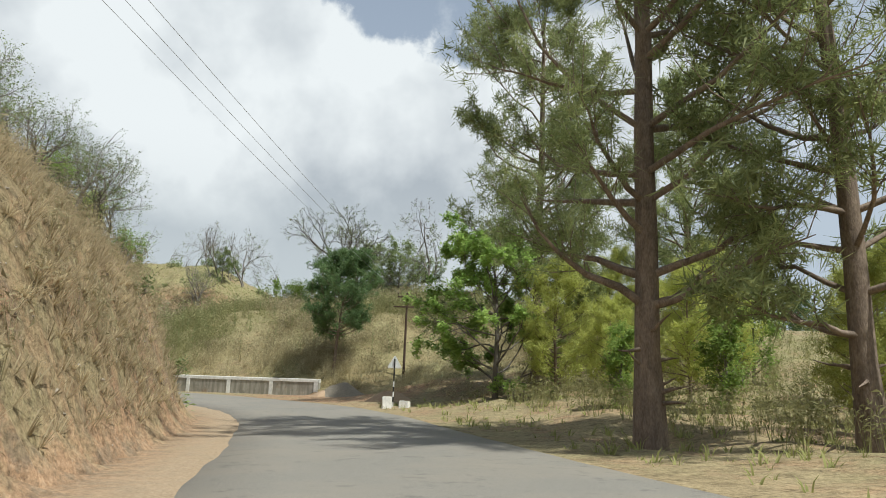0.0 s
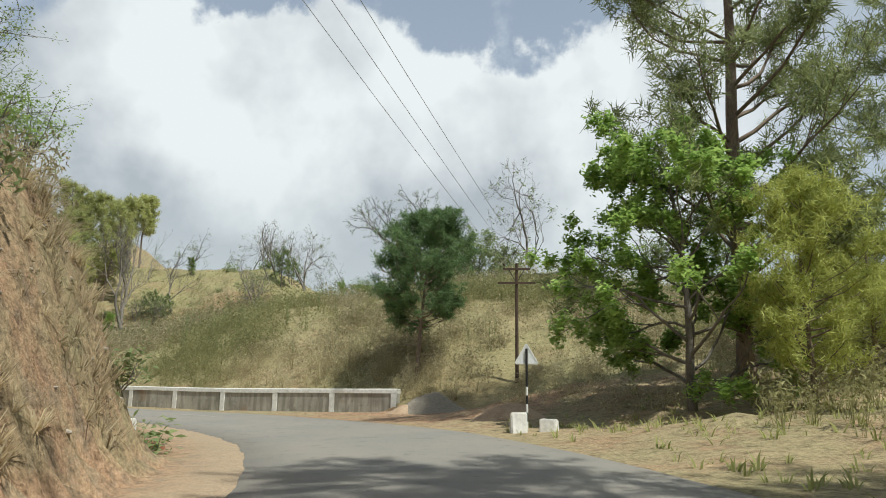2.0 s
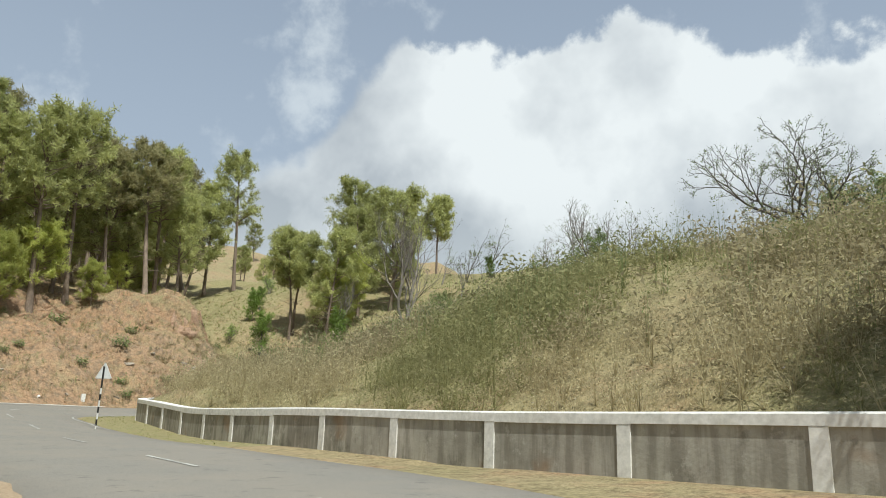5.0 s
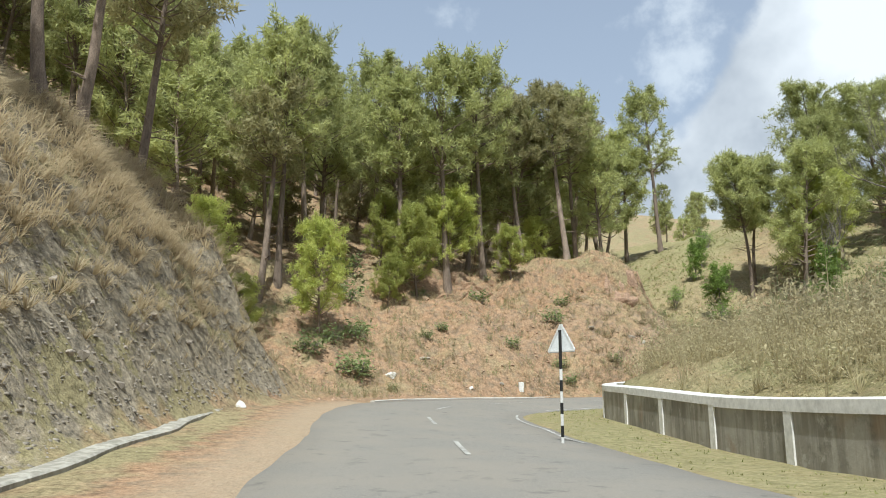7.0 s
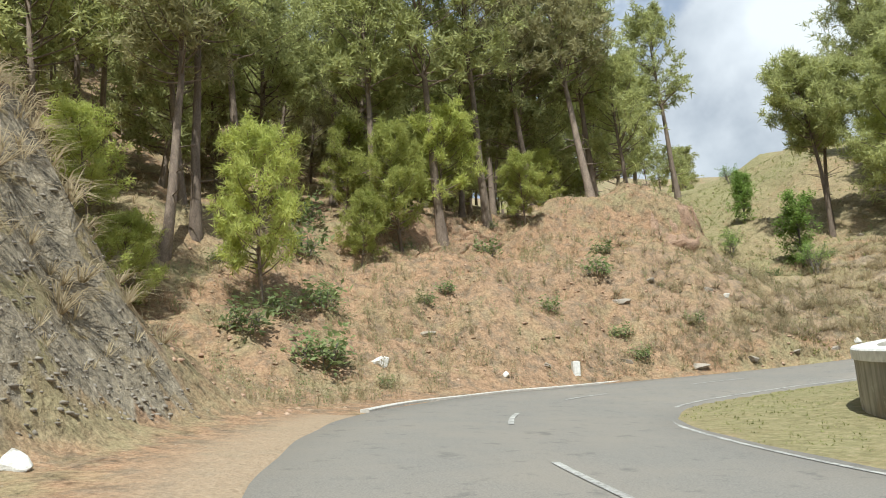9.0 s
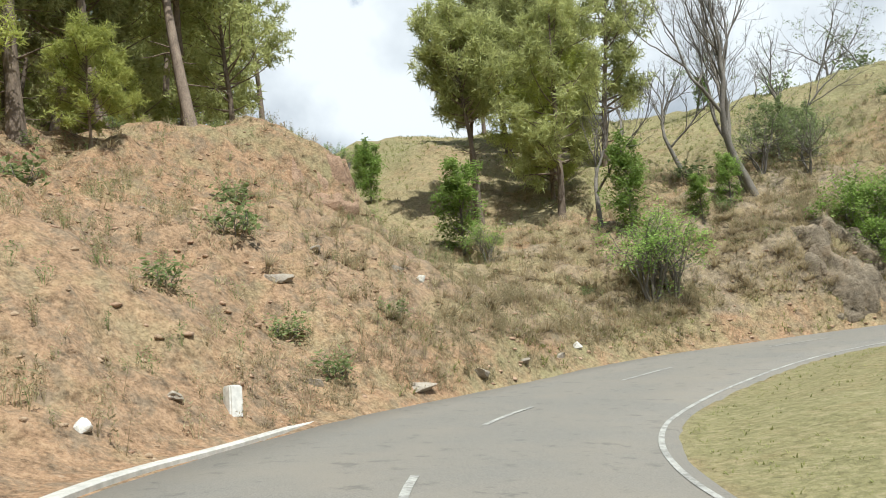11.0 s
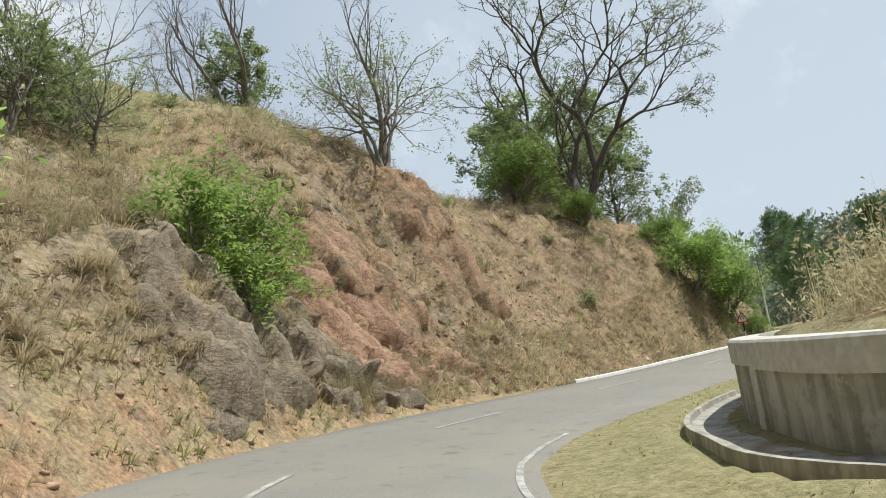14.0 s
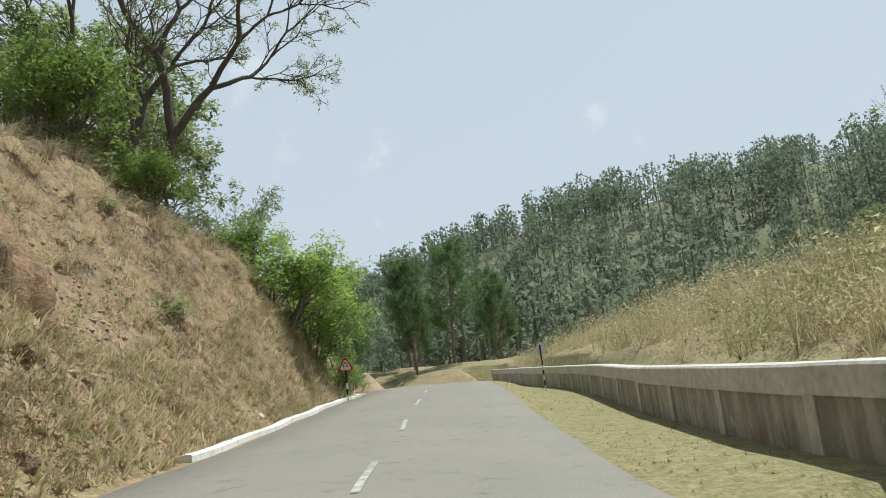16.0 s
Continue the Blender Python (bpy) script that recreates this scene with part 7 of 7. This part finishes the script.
def painted_block(x, y, w, d, h, turn, label, mark=False):
    ob = thing("painted_block", (x, y, ground(x, y)), label, "marker stone", "painted blocks", turn)
    bm = bmesh.new()
    box(bm, -w / 2, w / 2, -d / 2, d / 2, -0.15, h, 0.025)
    for v in bm.verts:
        v.co += Vector((noise.noise(v.co * 3 + Vector((x, y, 0))), noise.noise(v.co * 3 + Vector((y, x, 1))), noise.noise(v.co * 3 + Vector((0, x, y))))) * 0.03
    part("block", bm, WHITEWASH, ob)
    if mark:
        bm = bmesh.new()
        box(bm, -w * 0.28, w * 0.28, -d / 2 - 0.03, -d / 2 - 0.012, h * 0.4, h * 0.8)
        part("mark", bm, ORANGE, ob, "orange painted mark")
    return ob


painted_block(-3.25, 26.7, 0.42, 0.36, 0.48, 15, "whitewashed concrete block beside the sign")
painted_block(-2.5, 26.85, 0.42, 0.34, 0.30, -10, "low whitewashed block beside the sign")
painted_block(-10.0, 20.3, 0.42, 0.34, 0.52, 12, "whitewashed marker block with an orange mark", True)
painted_block(-58.7, 54.0, 0.26, 0.22, 0.36, 80, "whitewashed marker block at the mound's foot")
BRICK = make_simple("red_brick", [(0.3, (0.22, 0.085, 0.05)), (0.75, (0.38, 0.16, 0.10))], 6.0, 0.9, 0.01, per_object=0.25)


def brick_pile(x, y):
    ob = thing("brick_pile", (x, y, ground(x, y)), "small loose pile of red-brown bricks", "bricks")
    rng = random.Random(3)
    bm = bmesh.new()
    box(bm, -0.14, 0.14, -0.09, 0.09, -0.055, 0.055, 0.012)
    me = bpy.data.meshes.new("brick")
    bm.to_mesh(me)
    bm.free()
    me.materials.append(BRICK)
    for k in range(26):
        b = new("brick", me)
        b.parent = ob
        lay_ = k // 12
        b.matrix_local = pose(rng.uniform(-0.75, 0.75) * (1 - lay_ * 0.3), rng.uniform(-0.4, 0.4) * (1 - lay_ * 0.3), 0.05 + lay_ * 0.105, rng.uniform(-9, 9), rng.uniform(-9, 9), rng.uniform(0, 180))


brick_pile(-11.4, 22.4)


def utility_pole(x, y, height, arms, label, turn=0.0, mat=None):
    z = ground(x, y)
    ob = thing("utility_pole", (x, y, z), label, "utility pole", rz=turn)
    bm = bmesh.new()
    bmesh.ops.create_cone(bm, cap_ends=True, segments=10, radius1=0.085, radius2=0.06, depth=height + 0.4, matrix=Matrix.Translation((0, 0, (height - 0.4) / 2)))
    part("post", bm, mat or STEEL, ob)
    for k, (zz, w) in enumerate(arms):
        bm = bmesh.new()
        box(bm, -w / 2, w / 2, -0.10, -0.065, zz - 0.045, zz + 0.045, 0.004)
        arm = part("crossarm", bm, STEEL, ob)
        for sx in (-0.46, 0.0, 0.46) if k == 0 else ():
            bm = bmesh.new()
            for r, a, b in ((0.012, 0.0, 0.1), (0.045, 0.10, 0.14), (0.03, 0.14, 0.17), (0.045, 0.17, 0.21)):
                cyl(bm, r, zz + 0.04 + a, zz + 0.04 + b, sx * w, -0.08, 10)
            part("insulator", bm, STEEL, arm, "dark porcelain insulator")
    if len(arms) > 1:
        for sgn in (-1, 1):
            bm = bmesh.new()
            soup = Soup()
            tube(soup, [(sgn * 0.34, -0.06, arms[0][0]), (0, -0.06, arms[1][0])], (0.018, 0.018), 5)
            me = soup.mesh("brace", STEEL)
            bm.free()
            b = new("brace", me)
            b.parent = ob
    return ob


WIRE = make_simple("weathered_aluminium_wire", [(0.3, (0.30, 0.31, 0.32)), (0.75, (0.42, 0.43, 0.44))], 6.0, 0.6)
POLE_X, POLE_Y = -4.9, 39.0
utility_pole(POLE_X, POLE_Y, 5.0, [(4.75, 1.15), (4.15, 1.6)], "dark steel power pole with two crossarms", 8)
for n, off in enumerate((-0.52, 0.0, 0.52)):
    soup = Soup()
    a = np.array([POLE_X + off, POLE_Y, ground(POLE_X, POLE_Y) + 5.0])
    b = np.array([POLE_X - 4.5 + off * 1.3, POLE_Y - 78.0, a[2] + 9.5])
    pts = [a + (b - a) * u - np.array([0, 0, 1.4 * 4 * u * (1 - u)]) for u in np.linspace(0, 1, 25)]
    tube(soup, pts, [0.0075] * 25, 5)
    w = new("power_line", soup.mesh("power_line", WIRE))
    tagged(w, "thin grey overhead power line strung from the pole", "power line", "power lines")
utility_pole(4.5, 98.0, 6.5, [(6.2, 1.0)], "pale thin roadside pole before the wood", 30, PALE_STONE)

ROOF = make_simple("grey_sheet_roof", [(0.3, (0.22, 0.23, 0.24)), (0.75, (0.40, 0.41, 0.41))], 2.0, 0.6, 0.01, stretch=(6, 1, 1))
CREAM = make_simple("cream_plaster", [(0.3, (0.42, 0.34, 0.20)), (0.75, (0.60, 0.51, 0.34))], 1.5, 0.9, 0.006)
MUD = make_simple("brown_mud_wall", [(0.3, (0.20, 0.13, 0.085)), (0.75, (0.33, 0.23, 0.155))], 1.5, 0.95, 0.01)
GLASS = make_simple("dark_window", [(0.3, (0.02, 0.022, 0.025)), (0.75, (0.05, 0.052, 0.055))], 2.0, 0.15)


def house(x, y, w, d, h, turn, label, wall_mat, lift=0.0):
    ob = thing("house", (x, y, ground(x, y) + lift), label, "house", "hill houses", turn)
    bm = bmesh.new()
    box(bm, -w / 2, w / 2, -d / 2, d / 2, -1.5, h, 0.03)
    wall = part("wall", bm, wall_mat, ob)
    bm = bmesh.new()
    pts = [(-w / 2 - 0.35, -d / 2 - 0.4, h - 0.1), (-w / 2 - 0.35, 0, h + d * 0.28), (-w / 2 - 0.35, d / 2 + 0.4, h - 0.1)]
    rows = [[bm.verts.new((px * s, py, pz + t)) for t in (0, 0.09) for px, py, pz in pts] for s in (1, -1)]
    for k in (0, 1):
        bm.faces.new((rows[0][k], rows[0][k + 1], rows[1][k + 1], rows[1][k]))
        bm.faces.new((rows[0][k + 3], rows[0][k + 4], rows[1][k + 4], rows[1][k + 3]))
    for k in (0, 2):
        bm.faces.new((rows[0][k], rows[0][k + 3], rows[1][k + 3], rows[1][k]))
    for r in rows:
        bm.faces.new((r[0], r[1], r[4], r[3]))
        bm.faces.new((r[1], r[2], r[5], r[4]))
    bmesh.ops.recalc_face_normals(bm, faces=bm.faces)
    part("roof", bm, ROOF, ob, "grey corrugated sheet roof")
    for k, cx in enumerate((-w * 0.28, w * 0.28)):
        bm = bmesh.new()
        box(bm, cx - 0.4, cx + 0.4, -d / 2 - 0.04, -d / 2 - 0.005, h * 0.42, h * 0.80)
        win = part("window", bm, GLASS, ob, "dark window pane")
        bm = bmesh.new()
        for bx in ((cx - 0.46, cx - 0.4, h * 0.40, h * 0.82), (cx + 0.4, cx + 0.46, h * 0.40, h * 0.82), (cx - 0.4, cx + 0.4, h * 0.80, h * 0.82), (cx - 0.4, cx + 0.4, h * 0.40, h * 0.42), (cx - 0.02, cx + 0.02, h * 0.42, h * 0.80)):
            box(bm, bx[0], bx[1], -d / 2 - 0.07, -d / 2 - 0.01, bx[2], bx[3])
        part("window_frame", bm, MUD, win)
    bm = bmesh.new()
    box(bm, -0.42, 0.42, -d / 2 - 0.05, -d / 2 - 0.005, 0.0, 1.95)
    part("door", bm, MUD, ob, "brown plank door")
    return ob


house(-4.6, 57.5, 4.2, 3.4, 1.9, -8, "small cream hill house with a grey sheet roof", CREAM, -0.9)
house(-18.8, 98.2, 5.0, 4.0, 2.6, 25, "cream hill house with a grey sheet roof behind trees", CREAM, -0.5)
house(-15.5, 103.0, 6.0, 4.5, 3.0, 20, "two-windowed cream house on the rise behind trees", CREAM)


def kerb(name, label, a, b, offset, width, height, mat):
    """A low strip of concrete along the edge of the road, a real step."""
    n0, n1 = int(station(*a) / 0.5), int(station(*b) / 0.5)
    verts, faces = [], []
    for n in range(n0, n1):
        for o, z in ((0, -0.15), (0, height), (width * 0.15, height + 0.02), (width, height), (width, -0.15)):
            d = MID[n] + offset + o + 0.06 * math.sin(n * 0.7)
            verts.append((LN[n, 0] + d * NOR[n, 0], LN[n, 1] + d * NOR[n, 1], road_z(n, d) + z))
    for r in range(n1 - n0 - 1):
        for k in range(4):
            q = r * 5 + k
            faces.append((q, q + 5, q + 6, q + 1))
    last = (n1 - n0 - 1) * 5
    faces += [(0, 1, 2, 3, 4), (last + 4, last + 3, last + 2, last + 1, last)]
    return mesh_object(name, verts, faces, mat, None, False, label=label, category="kerb", kind="structure")


kerb("kerb", "low whitewashed kerb along the bank's foot", (-36, 78), (-13.0, 84.2), HALF + 0.12, 0.22, 0.10, WHITEWASH)
kerb("drain_edge", "pale concrete drain edge along the spur", (-31, 36.4), (-47.5, 43.0), HALF + 2.6, 0.40, 0.05, CONCRETE)
kerb("drain_edge", "pale broken concrete edge beside the mound", (-50.5, 45.6), (-53.6, 65.5), HALF + 0.15, 0.2, 0.05, GREY_BAND)


def apron():
    """A curved strip of cement at the foot of the wall's nose, with a pale lip."""
    a = int(np.argmin((WL[:, 0] + 48.1) ** 2 + (WL[:, 1] - 64.2) ** 2))
    b = int(np.argmin((WL[:, 0] + 41.0) ** 2 + (WL[:, 1] - 71.1) ** 2))
    verts, faces = [], []
    rows = list(range(min(a, b), max(a, b) + 1))
    for n in rows:
        for o, h in ((-0.02, 0.0), (0.70, 0.0), (0.71, 0.08), (0.79, 0.08), (0.80, -0.2)):
            x, y = WL[n, 0] + WOUT[n, 0] * o, WL[n, 1] + WOUT[n, 1] * o
            verts.append((x, y, ground(WL[n, 0] + WOUT[n, 0] * 0.5, WL[n, 1] + WOUT[n, 1] * 0.5) + 0.03 + h))
    for r in range(len(rows) - 1):
        for k in range(4):
            q = r * 5 + k
            faces.append((q, q + 1, q + 6, q + 5))
    mesh_object("apron", verts, faces, CONCRETE, None, False, label="curved cement apron with a pale lip at the wall's foot", category="apron", kind="structure")


apron()
